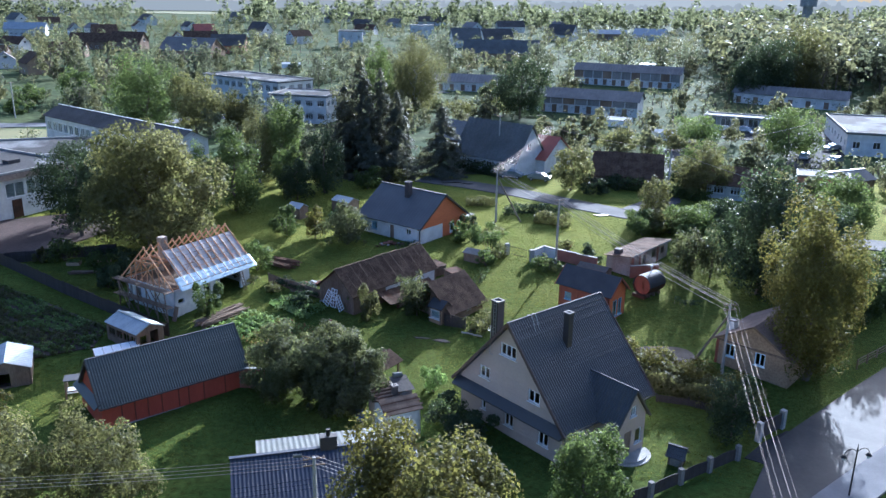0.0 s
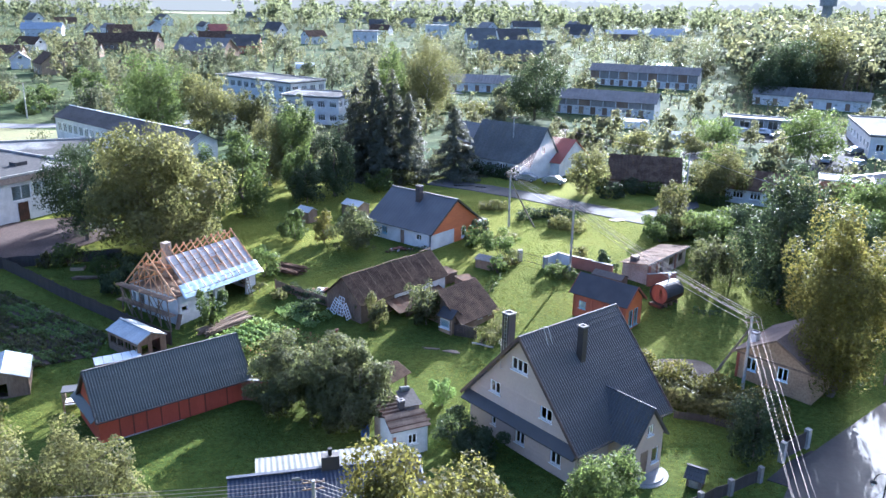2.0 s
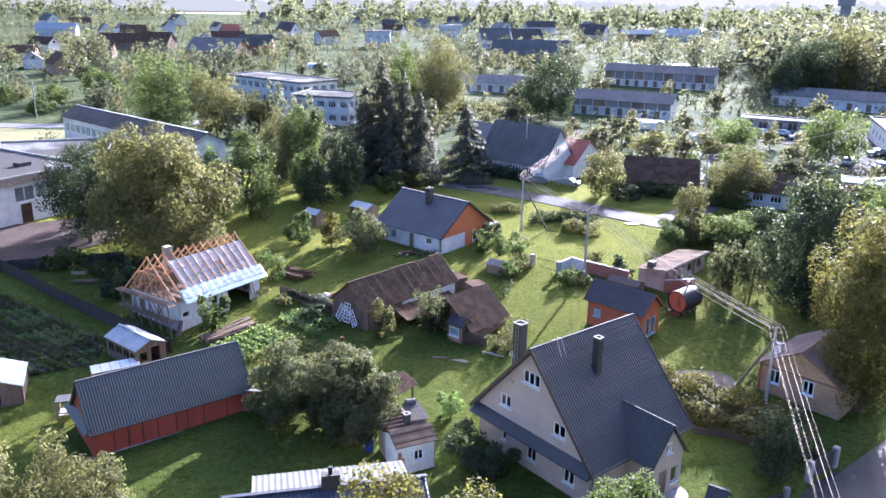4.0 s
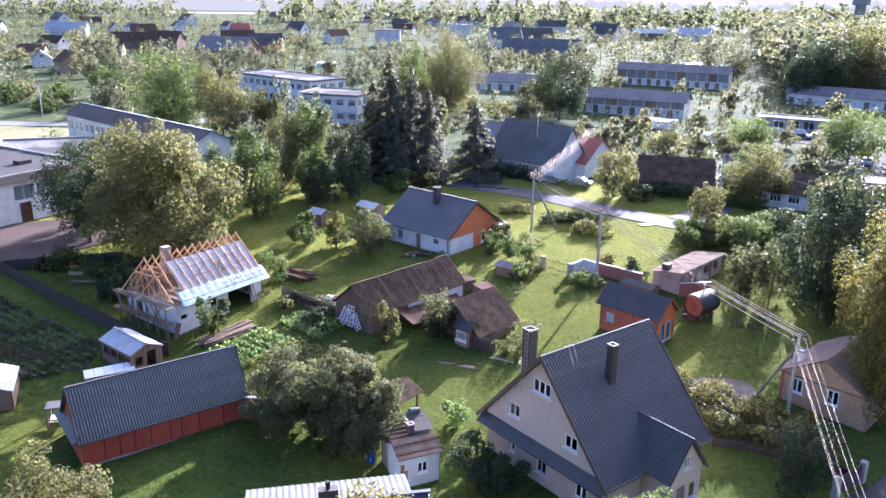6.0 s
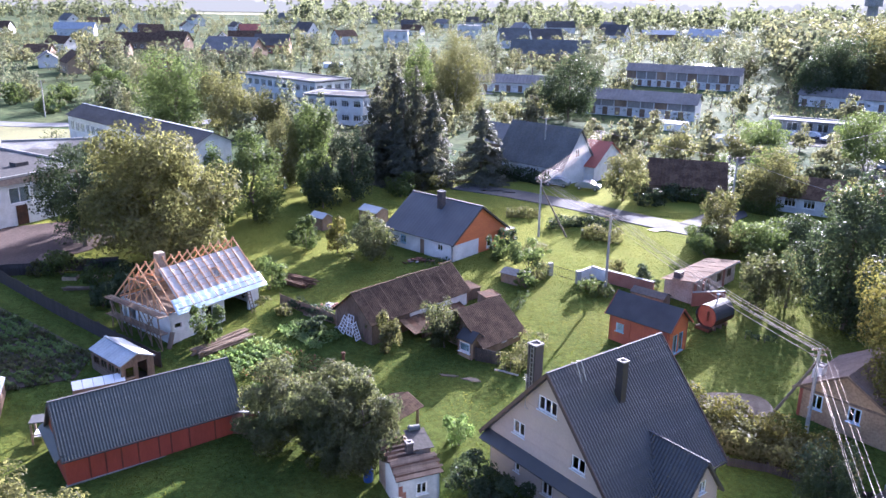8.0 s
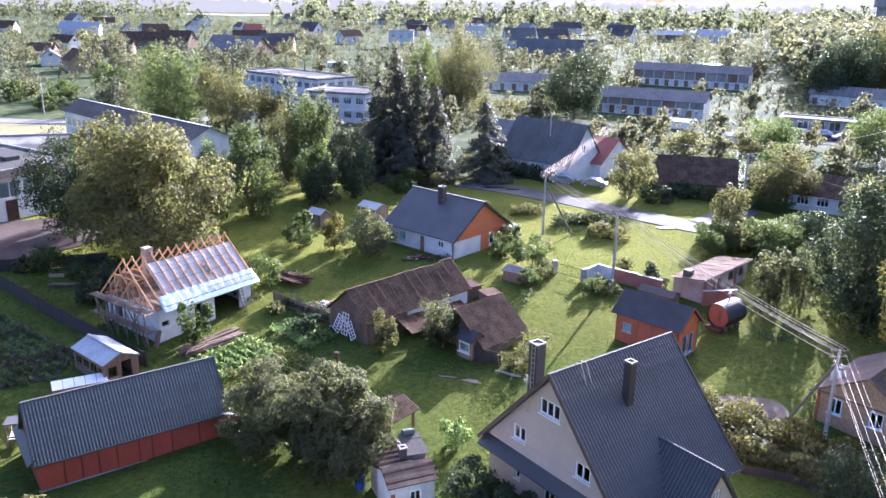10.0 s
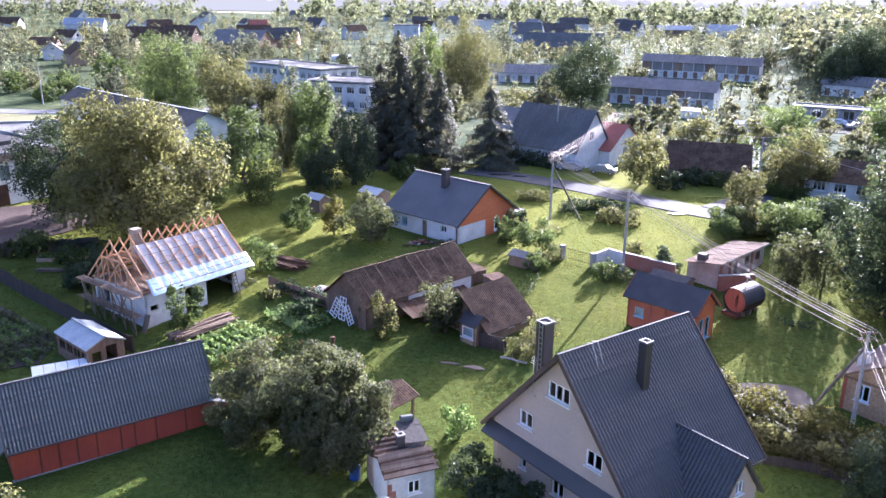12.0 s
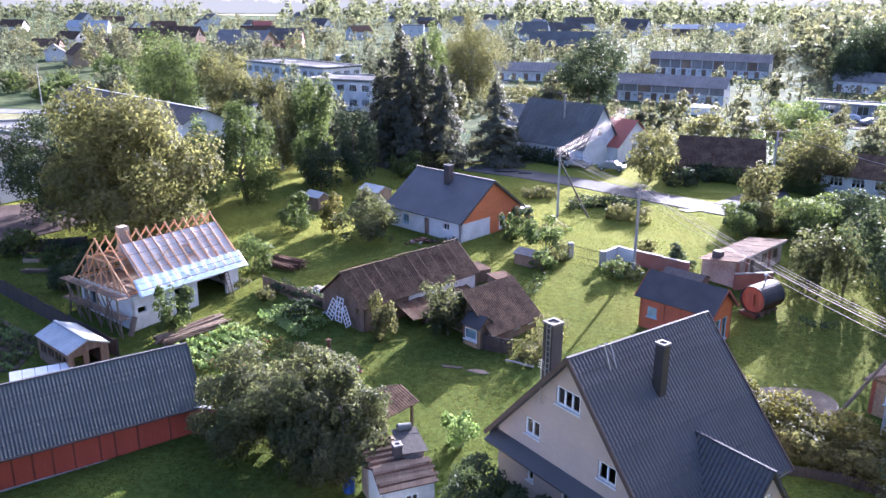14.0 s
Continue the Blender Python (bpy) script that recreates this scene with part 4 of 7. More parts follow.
for k in range(8):
    beam(bm, (0, -0.8 + k * 0.1, 0.3 + k * 0.33), (0.4, -0.8 + k * 0.1, 0.3 + k * 0.33), 0.05)
tagged(part("ladder", bm, OLD_WOOD, m=pose(-32.05, 83.3, 0, 0, 0, 57.1) @ pose(9.7, -4.0, SB)), "grey wooden ladder leaning in the garage opening", "ladder")

# ---- sheds of the middle yard ----
shed = gable_house("shed", "long old wooden shed with weathered dark corrugated roof", "shed", -11.75, 84.5, 49.2, 14.0, 6.0, 6.3, 3.8, 2.0, OLD_WOOD, ETERNIT_DARK, 0.25, None, {"-": [(7.2, 7.9, 0.7, 1.3, "window", 2)]}, wave=0.22, depth=0.045)
for k in range(10):
    x = 1.1 + k * 1.25
    part("seam_strip", beam(bmesh.new(), (x, -2.95 + 0.35 * (k * 7 % 5), 3.87 + 0.29 * (k * 7 % 5)), (x + 0.1 * math.sin(k * 5), -0.05, 6.35), 0.035, 0.04), OLD_WOOD, shed, "weathered seam batten")
for k in range(7):
    part("ridge_board", boxes((k * 2.0, k * 2.0 + 1.96, -0.09, 0.09, 0, 0.03)), ETERNIT_DARK, shed, m=pose(0, 0.02 * (k % 3), 6.36, 0, 0.5 * (k % 3 - 1), 0))
part("lime_wall", boxes((5.2, 13.4, -2.84, -2.757, 1.9, 3.78)), WHITEWASH, shed, "crumbling whitewashed wall")
# shallow lean-to along it
for k in range(12):
    bm = bmesh.new()
    a, b = 3.6 + k * 0.72, 3.6 + k * 0.72 + 0.74
    drop = 0.05 * ((k * 7) % 3)
    top = 3.4 - 0.03 * k
    vs = [bm.verts.new(v) for v in ((a, -5.15, top - 0.8 - drop), (b, -5.15, top - 0.83), (b, -2.86, top), (a, -2.86, top + 0.02 - drop), (a, -5.15, top - 0.84 - drop), (b, -5.15, top - 0.87), (b, -2.86, top - 0.04), (a, -2.86, top - 0.02 - drop))]
    for f in ((0, 1, 2, 3), (7, 6, 5, 4), (0, 4, 5, 1), (1, 5, 6, 2), (2, 6, 7, 3), (3, 7, 4, 0)):
        bm.faces.new([vs[i] for i in f])
    part("roof_sheet", bm, TIN_RUSTY if k % 2 else ETERNIT_DARK, shed, "patched rusty lean-to sheet")
for k in range(16):
    x = 4.7 + k * 0.4
    if k not in (5, 6, 11):
        part("board", boxes((x, x + 0.36, -5.0, -4.95, 1.4, 2.26 - 0.03 * (k % 3))), OLD_WOOD if k % 4 else TIN_RUSTY, shed)
for x, tilt, h in ((-0.55, 24, 1.8), (0.0, 0, 2.1), (0.6, -38, 1.7)):
    bm = bmesh.new()
    w = 0.85
    for u in (-w / 2, 0, w / 2):
        box(bm, u - 0.04, u + 0.04, -0.02, 0.02, 0, h)
    for k in range(6):
        box(bm, -w / 2, w / 2, -0.021, 0.021, k * (h - 0.08) / 5, k * (h - 0.08) / 5 + 0.07)
    tagged(part("window_sash", bm, WHITE_FRAME, m=pose(-11.9, 84.6, 0, 0, 0, 48) @ pose(-0.1, -0.3 - x * 2.4, 2.1, 0, 0, 90) @ pose(0, 0.25, 0, -8, tilt, 180)), "old white window sash leaning on the shed", "window sash", "stored sashes")
gable_house("shed", "small brown tar-paper shed with sagging roof", "shed", -1.6, 83.2, 48.0, 6.2, 7.4, 5.5, 2.7, 1.75, OLD_WOOD, ETERNIT_DARK, 0.45, None, {"-": [(3.0, 3.8, 0.5, 1.1, "window", 2), (4.7, 5.4, 0.5, 1.0, "window", 2)]}, wave=0.22, depth=0.035)
privy = gable_house("privy", "narrow hut with large white-framed window and dark felt roof", "hut", -0.85, 82.75, -40.0, 2.0, 2.0, 4.05, 3.25, 1.55, PLASTER_YELLOW, ROOF_FELT, 0.15, OLD_WOOD, {"-": [(0.3, 1.65, 0.5, 1.5, "window", 1)]}, bar=0.12)
# Added panel that gives the pane its pale blue tone.
part("curtain", boxes((0.32, 1.63, -0.62, -0.6, 2.0, 3.05)), EAVE_STRIP, privy, "pale blue panel behind the pane")
# low patched roofs between the two sheds
for x, y, turn, long, wide, z, mat in ((-1.3, 93.0, 40, 2.6, 2.3, 3.75, TIN_RUSTY), (1.2, 91.9, 35, 2.0, 1.8, 3.5, TIN_RUSTY)):
    low_roof = thing("lean_to", pose(x, y, 0, 0, 0, turn), "low patched lean-to with flat brown roof", "shed")
    part("roof_sheet", boxes((0, long, 0, wide, 0, 0.06)), mat, low_roof, m=pose(0, 0, z, 3, 2, 0))
    part("front_wall", boxes((0.1, long - 0.1, 0.1, 0.2, ground_height(x, y) - 0.2, z - 0.01)), OLD_WOOD, low_roof)
    part("side_wall", boxes((0.1, 0.2, 0.21, wide - 0.1, ground_height(x, y) - 0.2, z - 0.01)), OLD_WOOD, low_roof)
    part("side_wall", boxes((long - 0.2, long - 0.1, 0.21, wide - 0.1, ground_height(x, y) - 0.2, z - 0.12)), OLD_WOOD, low_roof)


def board_fence(name, line, height, mat, label, board=0.14, gap=0.02, group="", thick=0.03):
    """A fence of upright boards on rails and posts along a line; each board a part."""
    root = thing(name, pose(line[0][0], line[0][1], 0), label, "fence", group)
    one = None
    for a, b in zip(line, line[1:]):
        a, b = Vector(a), Vector(b)
        length, turn = (b - a).length, math.degrees(math.atan2(b.y - a.y, b.x - a.x))
        n = int(length / (board + gap))
        for k in range(n):
            p = a.lerp(b, (k + 0.5) / n) - Vector(line[0])
            z = ground_height(p.x + line[0][0], p.y + line[0][1])
            m = pose(p.x, p.y, z, 0, 0, turn) @ Matrix.Diagonal((1, 1, 1 + 0.03 * math.sin(k * 12.9), 1))
            if one is None:
                one = part("board", boxes((-board / 2, board / 2, -thick / 2, thick / 2, 0.03, height)), mat, root, m=m)
            else:
                again("board", one, root, m)
        for h in (0.35, height - 0.35):
            za, zb = ground_height(*a), ground_height(*b)
            o = Vector((*line[0], 0))
            off = Vector((-(b - a).y, (b - a).x, 0)).normalized() * 0.05
            part("rail", beam(bmesh.new(), Vector((*a, za + h)) - o + off, Vector((*b, zb + h)) - o + off, 0.05, 0.09), mat, root)
        steps = max(1, int(length / 2.5))
        for k in range(steps + 1):
            p = a.lerp(b, k / steps)
            z = ground_height(*p)
            part("post", boxes((-0.06, 0.06, 0.04, 0.16, -0.2, height + 0.05)), mat, root, m=pose(p.x - line[0][0], p.y - line[0][1], z, 0, 0, turn))
    return root


board_fence("fence", [(-56, 96.5), (-43, 87.2), (-31.5, 79.6), (-28, 77.4)], 1.5, DARK_FENCE, "long dark brown board fence beside the vegetable plot", 0.2, 0.01)
board_fence("fence", [(-60.0, 93.4), (-53.7, 95.6), (-47.5, 97.6), (-41.6, 99.4)], 1.4, DARK_FENCE, "dark board fence between yard and garden", 0.2, 0.01)
board_fence("fence", [(0.4, 80.9), (2.6, 80.2)], 1.3, DARK_FENCE, "short dark solid fence beside the hut")
board_fence("fence", [(-20.5, 91.3), (-13.2, 86.6)], 1.1, OLD_WOOD, "low weathered fence between house and shed")
board_fence("fence", [(19.6, 66.4), (22.3, 65.8), (25.2, 64.2), (28.5, 62.8)], 0.7, DARK_FENCE, "dark brown low board fence under the hedge")

# ---- sauna house and barrel sauna ----
gable_house("garden_house", "orange-red wooden garden house with black felt roof", "garden house", 14.11, 87.78, -40.9, 7.08, 4.16, 6.45, 4.6, 1.9, RUST_LOG, ROOF_FELT, 0.35, ORANGE_BOARD, {"-": [(1.1, 1.95, 1.1, 1.95, "window", 1)], "B": [(-0.9, -0.05, 0.1, 2.0, "window", 1), (0.2, 1.0, 0.1, 2.0, "window", 1)]}, trim=RUST_LOG, frame_mat=BLUE_FRAME, bar=0.09)
sauna_house = bpy.data.objects["garden_house"]
# Panels added behind the panes stand in for the sky they reflect.
part("curtain", boxes((1.05, 2.0, -1.46, -1.44, 2.95, 3.9)), EAVE_STRIP, sauna_house, "pale blue panel for sky reflected in the window")
for y0, y1 in ((-0.95, 0.0), (0.15, 1.05)):
    part("curtain", boxes((6.44, 6.46, y0, y1, 1.95, 3.95)), EAVE_STRIP, sauna_house, "pale blue panel for sky reflected in the doors")
for x in (2.6, 4.0, 5.4):
    tagged(part("corner_log", boxes((-0.07, 0.07, -0.06, 0.0, 0, 2.4)), RUST_LOG, bpy.data.objects["garden_house"], m=pose(x, -1.74, 2.0)), "red-brown upright post")
BARREL_RED = material("terracotta_stain", (0.26, 0.085, 0.05), (0.21, 0.07, 0.042), rough=0.6, vary=0.1, mottle=0.1)
barrel = thing("barrel_sauna", pose(23.1, 88.9, 2.15, 0, 0, 42), "round wooden barrel sauna with dark shingled back", "sauna")
BR, BZ, BL = 1.16, 1.4, 3.1
for k in range(28):
    a = k / 28 * math.tau
    part("stave", boxes((0, BL, -0.131, 0.131, -0.03, 0.03)), TIN_RUSTY if math.sin(a) < -0.2 else ROOF_FELT, barrel, m=pose(0, BR * math.cos(a), BZ + BR * math.sin(a), math.degrees(a) - 90, 0, 0))
for X in (0.27, BL - 0.27):
    part("end_panel", rod(bmesh.new(), (X - 0.02, 0, BZ), (X + 0.02, 0, BZ), 1.14, 1.14, 28), BARREL_RED, barrel)
for k in range(7):
    y = -0.96 + k * 0.32
    h = math.sqrt(max(0.05, 1.13**2 - max(abs(y - 0.15), abs(y + 0.15)) ** 2))
    for X in (0.25, BL - 0.25):
        part("end_board", boxes((X - 0.03, X + 0.03, y - 0.155, y + 0.155, BZ - h, BZ + h)), BARREL_RED, barrel)
part("door_glass", boxes((0.19, 0.22, -0.25, 0.0, BZ - 0.55, BZ + 0.5)), GLASS, barrel, "narrow dark door pane")
for x in (0.5, 1.5, 2.5):
    part("cradle", boxes((x - 0.1, x + 0.1, -0.9, 0.9, 0.0, 0.45)), OLD_WOOD, barrel)
part("doorstep", boxes((-0.5, 0.1, -0.8, 0.8, 0.0, 0.35)), TIN_RUSTY, barrel)
part("flue", rod(bmesh.new(), (2.1, 0.2, BZ + 1.0), (2.1, 0.2, BZ + 1.8), 0.08), STEEL, barrel)
part("cowl", rod(bmesh.new(), (2.1, 0.2, BZ + 1.8), (2.1, 0.2, BZ + 1.95), 0.22, 0.05), STEEL, barrel)

# ---- brick shed and the yard wall ----
old = thing("brick_shed", pose(20.55, 97.0, 0, 0, 0, -41.3), "crumbling plastered brick outbuilding with rusty lean-to roof", "shed")
OW, OL = 3.3, 9.8  # its width and length; the roof rises from 4.65 to 5.1 across it
for y0, y1 in ((0.0, 0.3), (OL - 0.3, OL)):
    bm = bmesh.new()
    vs = [bm.verts.new(v) for y in (y0, y1) for v in ((0, y, 2.2), (OW, y, 2.2), (OW, y, 5.05), (0, y, 4.6))]
    for f in ((0, 1, 2, 3), (7, 6, 5, 4), (0, 4, 5, 1), (1, 5, 6, 2), (2, 6, 7, 3), (3, 7, 4, 0)):
        bm.faces.new([vs[i] for i in f])
    part("end_wall", bm, PLASTER_OLD, old)
SIDE = Matrix(((0, -1, 0, OW), (1, 0, 0, 0), (0, 0, 1, 0), (0, 0, 0, 1)))
part("side_wall", wall(bmesh.new(), 0.3, OL - 0.3, 2.2, 5.03, 0.004, 0.3, ((3.2, 4.0, 2.4, 4.5), (5.5, 6.6, 3.6, 4.6), (7.9, 8.9, 3.6, 4.6)), None, SIDE), PLASTER_OLD, old)
part("side_wall", wall(bmesh.new(), 0.3, OL - 0.3, 2.2, 4.58, 0, 0.3, (), None, Matrix(((0, -1, 0, 0.3), (1, 0, 0, 0), (0, 0, 1, 0), (0, 0, 0, 1)))), BRICK_RED, old)
for y0, y1 in ((0.35, 0.9), (2.2, 2.6), (6.9, 7.3)):
    part("pier", boxes((OW, OW + 0.06, y0, y1, 2.3, 5.0)), BRICK_RED, old, "bare red brick pier where plaster has fallen")
for y in (5.5, 7.9):
    window(old, SIDE @ pose(y + 0.53, 0.12, 3.6), 1.0, 1.0, 2, OLD_WOOD, False)
part("floor_slab", boxes((0.3, OW - 0.3, 0.3, OL - 0.3, 2.3, 2.5)), SOIL, old)
RUST_PINK = material("flaking_pink_rust", (0.15, 0.102, 0.072), (0.095, 0.062, 0.045), rough=0.95, scale=1.1, fine=6, bump=0.4, gloss=0.08, vary=0.2, mottle=0.4)
OLD_TILT = -math.degrees(math.atan2(0.45, OW))
for k in range(12):
    for j in range(2):
        x, y = -0.3 + j * 1.95, -0.35 + k * 0.87
        part("roof_sheet", boxes((0, 2.05, 0, 0.91, 0, 0.025)), RUST_PINK, old, m=pose(x, y, 4.66 + x * 0.136 + 0.03 * j + 0.012 * ((k * 5 + j) % 3), 0, OLD_TILT, 0.8 * ((k * 3 + j) % 3 - 1)))
part("roof_batten", beam(bmesh.new(), (OW + 0.35, -0.3, 5.14), (OW + 0.35, OL + 0.2, 5.14), 0.06, 0.1), WHITEWASH, old, "pale edge board along the high side")
part("chimney_stub", boxes((0.7, 1.5, 0.5, 1.3, 4.6, 5.45)), BRICK_DARK, old)


def wall_line(name, line, height, thick, mat, label):
    root = thing(name, pose(line[0][0], line[0][1], 0), label, "wall")
    for a, b in zip(line, line[1:]):
        a, b = Vector(a), Vector(b)
        turn = math.degrees(math.atan2(b.y - a.y, b.x - a.x))
        n = max(1, int((b - a).length / 2.5))
        for k in range(n):
            p = a.lerp(b, k / n)
            step = (b - a).length / n
            z = ground_height(*p)
            m = pose(p.x - line[0][0], p.y - line[0][1], z, 0, 0, turn)
            part("panel", boxes((0, step - 0.01, -thick / 2, thick / 2, -0.4, height)), mat, root, m=m)
            part("coping", boxes((0, step - 0.012, -thick / 2 - 0.05, thick / 2 + 0.05, height, height + 0.07)), CONCRETE, root, m=m)
    return root


wall_line("yard_wall", [(11.7, 99.8), (13.2, 101.6)], 1.3, 0.25, WHITEWASH, "short whitewashed wall at the gate")
wall_line("yard_wall", [(13.2, 101.6), (14.8, 100.1)], 1.3, 0.25, WHITEWASH, "whitewashed stretch of garden wall")
wall_line("yard_wall", [(14.8, 100.1), (19.4, 96.9)], 1.4, 0.25, BRICK_RED, "red brick garden wall with pale coping")
wall_line("yard_wall", [(23.0, 94.4), (26.6, 95.2)], 1.5, 0.25, BRICK_RED, "red brick wall beside the outbuilding")
wall_line("yard_wall", [(-18.4, 67.9), (-15.0, 67.6)], 1.9, 0.25, BRICK_RED, "red brick wall beside the barn end")
tagged(part("gate_post", boxes((-0.25, 0.25, -0.25, 0.25, -0.3, 1.5)), CONCRETE, m=at(8.5, 101.8, 20)), "pale concrete gate post", "gate post", "gate posts")
tagged(part("gate_post", boxes((-0.25, 0.25, -0.25, 0.25, -0.3, 1.5)), CONCRETE, m=at(11.5, 99.5, 20)), "pale concrete gate post beside the wall", "gate post", "gate posts")
gate = thing("wire_gate", at(8.9, 101.6, -40), "thin wire mesh gate", "gate")
for h in (0.2, 1.2):
    part("gate_rail", rod(bmesh.new(), (0, 0, h), (3.1, 0, h), 0.025), BLACK_IRON, gate)
for k in range(13):
    part("gate_bar", rod(bmesh.new(), (k * 0.258, 0, 0.1), (k * 0.258, 0, 1.3), 0.012, n=5), BLACK_IRON, gate)
gable_house("cold_frame", "low cold frame with dark cover", "cold frame", 17.2, 96.4, -38, 4.0, 1.9, 3.95, 3.5, 2.5, OLD_WOOD, SLATE, 0.1)

# ---- ochre house by the street ----
cottage = gable_house("cottage", "ochre cottage with blue-framed windows and pinkish tin roof", "house", 29.5, 71.3, 46.0, 9.0, 8.2, 5.9, 3.5, 0.9, PLASTER_YELLOW, COTTAGE_ROOF, 0.45, None, {"A": [(-2.7, -1.7, 1.1, 2.4, "window", 2), (0.3, 1.3, 1.1, 2.4, "window", 2)]}, wave=0.3, depth=0.05, frame_mat=EAVE_STRIP, bar=0.1, trim=OLD_WOOD)
part("gable_board", boxes((0.4, 0.46, -3.6, 3.6, 3.42, 3.6)), OLD_WOOD, cottage, "weathered board across the gable")
part("corner_board", boxes((0.4, 0.47, 3.38, 3.62, 0.9, 3.4)), RUST_LOG, cottage, "red-brown corner board")
chimney(cottage, 2.2, 3.0, 3.7, 5.2, 0.8, 0.8, WHITEWASH)

# ---- dilapidated hut near the barn ----
hut = gable_house("hut", "dilapidated pale blue hut with rusty patched roof", "hut", -5.0, 60.15, 27.0, 3.4, 2.9, 3.4, 2.72, 0.35, PALE_BLUE_WALL, TIN_RUSTY, 0.18, None, {"-": [(1.5, 2.3, 0.9, 1.8, "window", 2)]}, wave=0.25, depth=0.04, bar=0.09)
part("rear_wall", boxes((0.2, 3.2, 2.5, 2.68, 0.2, 3.5)), PLASTER_OLD, hut)
for x in (0.2, 3.02):
    part("rear_side", boxes((x, x + 0.18, 1.3, 2.5, 0.2, 3.4)), PLASTER_OLD, hut, "crumbling plastered rear wall")
for k in range(16):
    part("rear_board", boxes((0, 2.3 - 0.2 * (k % 3), 0, 0.18, 0, 0.02)), TIN_RUSTY if k % 3 else OLD_WOOD, hut, "loose rusty sheets over the rear", m=pose(-0.1 + 0.06 * (k % 4), 0.0 + 0.155 * k, 3.44 + 0.018 * k, 5, k % 3 - 1, 2 * (k % 3 - 1)))
part("rear_annex", boxes((2.0, 3.3, 0.6, 2.2, 0.3, 3.75)), PLASTER_OLD, hut, "crumbling plastered rear annex")
for k in range(4):
    part("roof_sheet", boxes((0, 1.55, 0, 0.56, 0, 0.03)), SLATE, hut, "slipped blue-grey roofing sheet", m=pose(1.9, 0.3 + 0.5 * k, 3.72 + 0.115 * k, 13, 3, 1.5 * (k % 3 - 1)))
part("tarp_roll", rod(bmesh.new(), (2.3, 2.25, 4.3), (3.1, 2.25, 4.25), 0.24, 0.22, 12), ZINC_MATT, hut, "grey rolled tarpaulin on the roof")
chimney(hut, 1.7, 0.6, 3.2, 4.3, 0.45, 0.45, BRICK_DARK)
for k in range(11):
    part("roof_board", boxes((0, 3.42 - 0.12 * (k % 3), 0, 0.17, 0, 0.02)), TIN_RUSTY if k % 5 == 2 else OLD_WOOD, hut, "loose weathered roof board", m=pose(-0.04 + 0.05 * (k % 4), -1.49 + 0.134 * k, 2.77 + 0.0629 * k, 25 - (k % 3), 0, 0.5 * (k % 3 - 1)))
part("bare_brick", boxes((0.22, 0.75, -1.292, -1.272, 0.5, 1.7), (0.22, 0.5, -1.292, -1.272, 1.7, 2.2)), BRICK_RED, hut, "bare red brick where plaster has fallen")
shelter = thing("open_shelter", pose(-6.6, 67.7, 0, 0, 0, 54.6), "open timber shelter with mossy corrugated gable roof", "shelter")
for side in (-1, 1):
    roof_slope("roof_slope", shelter, 3.2, 1.7, 2.85, 3.55, ETERNIT_DARK, side, wave=0.22, depth=0.035)
    for x in (0.35, 2.85):
        part("post", boxes((x - 0.08, x + 0.08, side * 1.3 - 0.08, side * 1.3 + 0.08, 0.2, 2.9)), OLD_WOOD, shelter)
for x in (0.3, 2.9):
    for k in range(9):
        y = -1.3 + k * 0.29
        part("gable_board", boxes((x - 0.02, x + 0.02, y, y + 0.28, 2.7, 3.45 - 0.41 * max(abs(y), abs(y + 0.28)))), OLD_WOOD, shelter)
drum = thing("barrel", at(-6.8, 62.5), "blue plastic rain barrel", "barrel")
part("body", rod(bmesh.new(), (0, 0, 0), (0, 0, 1.0), 0.36, 0.36, 16), BLUE_PLASTIC, drum)
part("lid", rod(bmesh.new(), (0, 0, 1.0), (0, 0, 1.06), 0.38, 0.3, 16), BLUE_PLASTIC, drum)

# ---- blue-roofed house at the lower edge ----
low = thing("house", pose(-14.4, 49.4, 0, 0, 0, 14.5), "low house with navy metal-tile roof and zinc rear slope", "house")
roof_slope("roof_slope", low, 13.0, 5.0, 2.6, 4.55, ROOF_NAVY, -1, wave=0.28, depth=0.05, row=0.36, thick=0.1)
roof_slope("rear_slope", low, 10.2, 3.3, 3.85, 4.45, ZINC_MATT, 1, wave=0.4, depth=0.035, thick=0.05, x0=1.8, label="pale zinc corrugated rear slope")
part("ridge_cap", beam(bmesh.new(), (-0.05, 0, 4.62), (13.1, 0, 4.62), 0.3, 0.1), ROOF_NAVY, low)
part("front_wall", boxes((0.3, 12.7, -4.7, -4.45, 0.1, 2.7)), WHITEWASH, low)
part("rear_wall", boxes((2.0, 11.8, 2.6, 2.85, 0.1, 3.8)), WHITEWASH, low)
part("end_wall", boxes((0.3, 0.5, -4.45, 0.0, 0.1, 2.7), (2.0, 2.2, 0.0, 2.4, 0.1, 3.7)), WHITEWASH, low)
part("end_wall", boxes((12.5, 12.7, -4.45, 0.0, 0.1, 2.7), (11.6, 11.8, 0.0, 2.4, 0.1, 3.7)), WHITEWASH, low)
stack = part("chimney", boxes((6.2, 7.4, -0.25, 0.35, 4.2, 5.5)), DARK_TRIM, low, "black sheet-clad chimney")
part("cowl", rod(bmesh.new(), (6.8, 0.05, 5.5), (6.8, 0.05, 6.0), 0.14, 0.16), BLACK_IRON, stack)
part("side_roof", boxes((7.6, 11.4, -7.6, -3.2, 2.75, 2.85)), TIN, low, "pale sheet roof of a side porch", m=pose(0, 0, 0, 0, 0, 0))
for x, y in ((7.8, -7.3), (11.2, -7.3)):
    part("post", boxes((x - 0.07, x + 0.07, y - 0.07, y + 0.07, 0.1, 2.75)), OLD_WOOD, low)

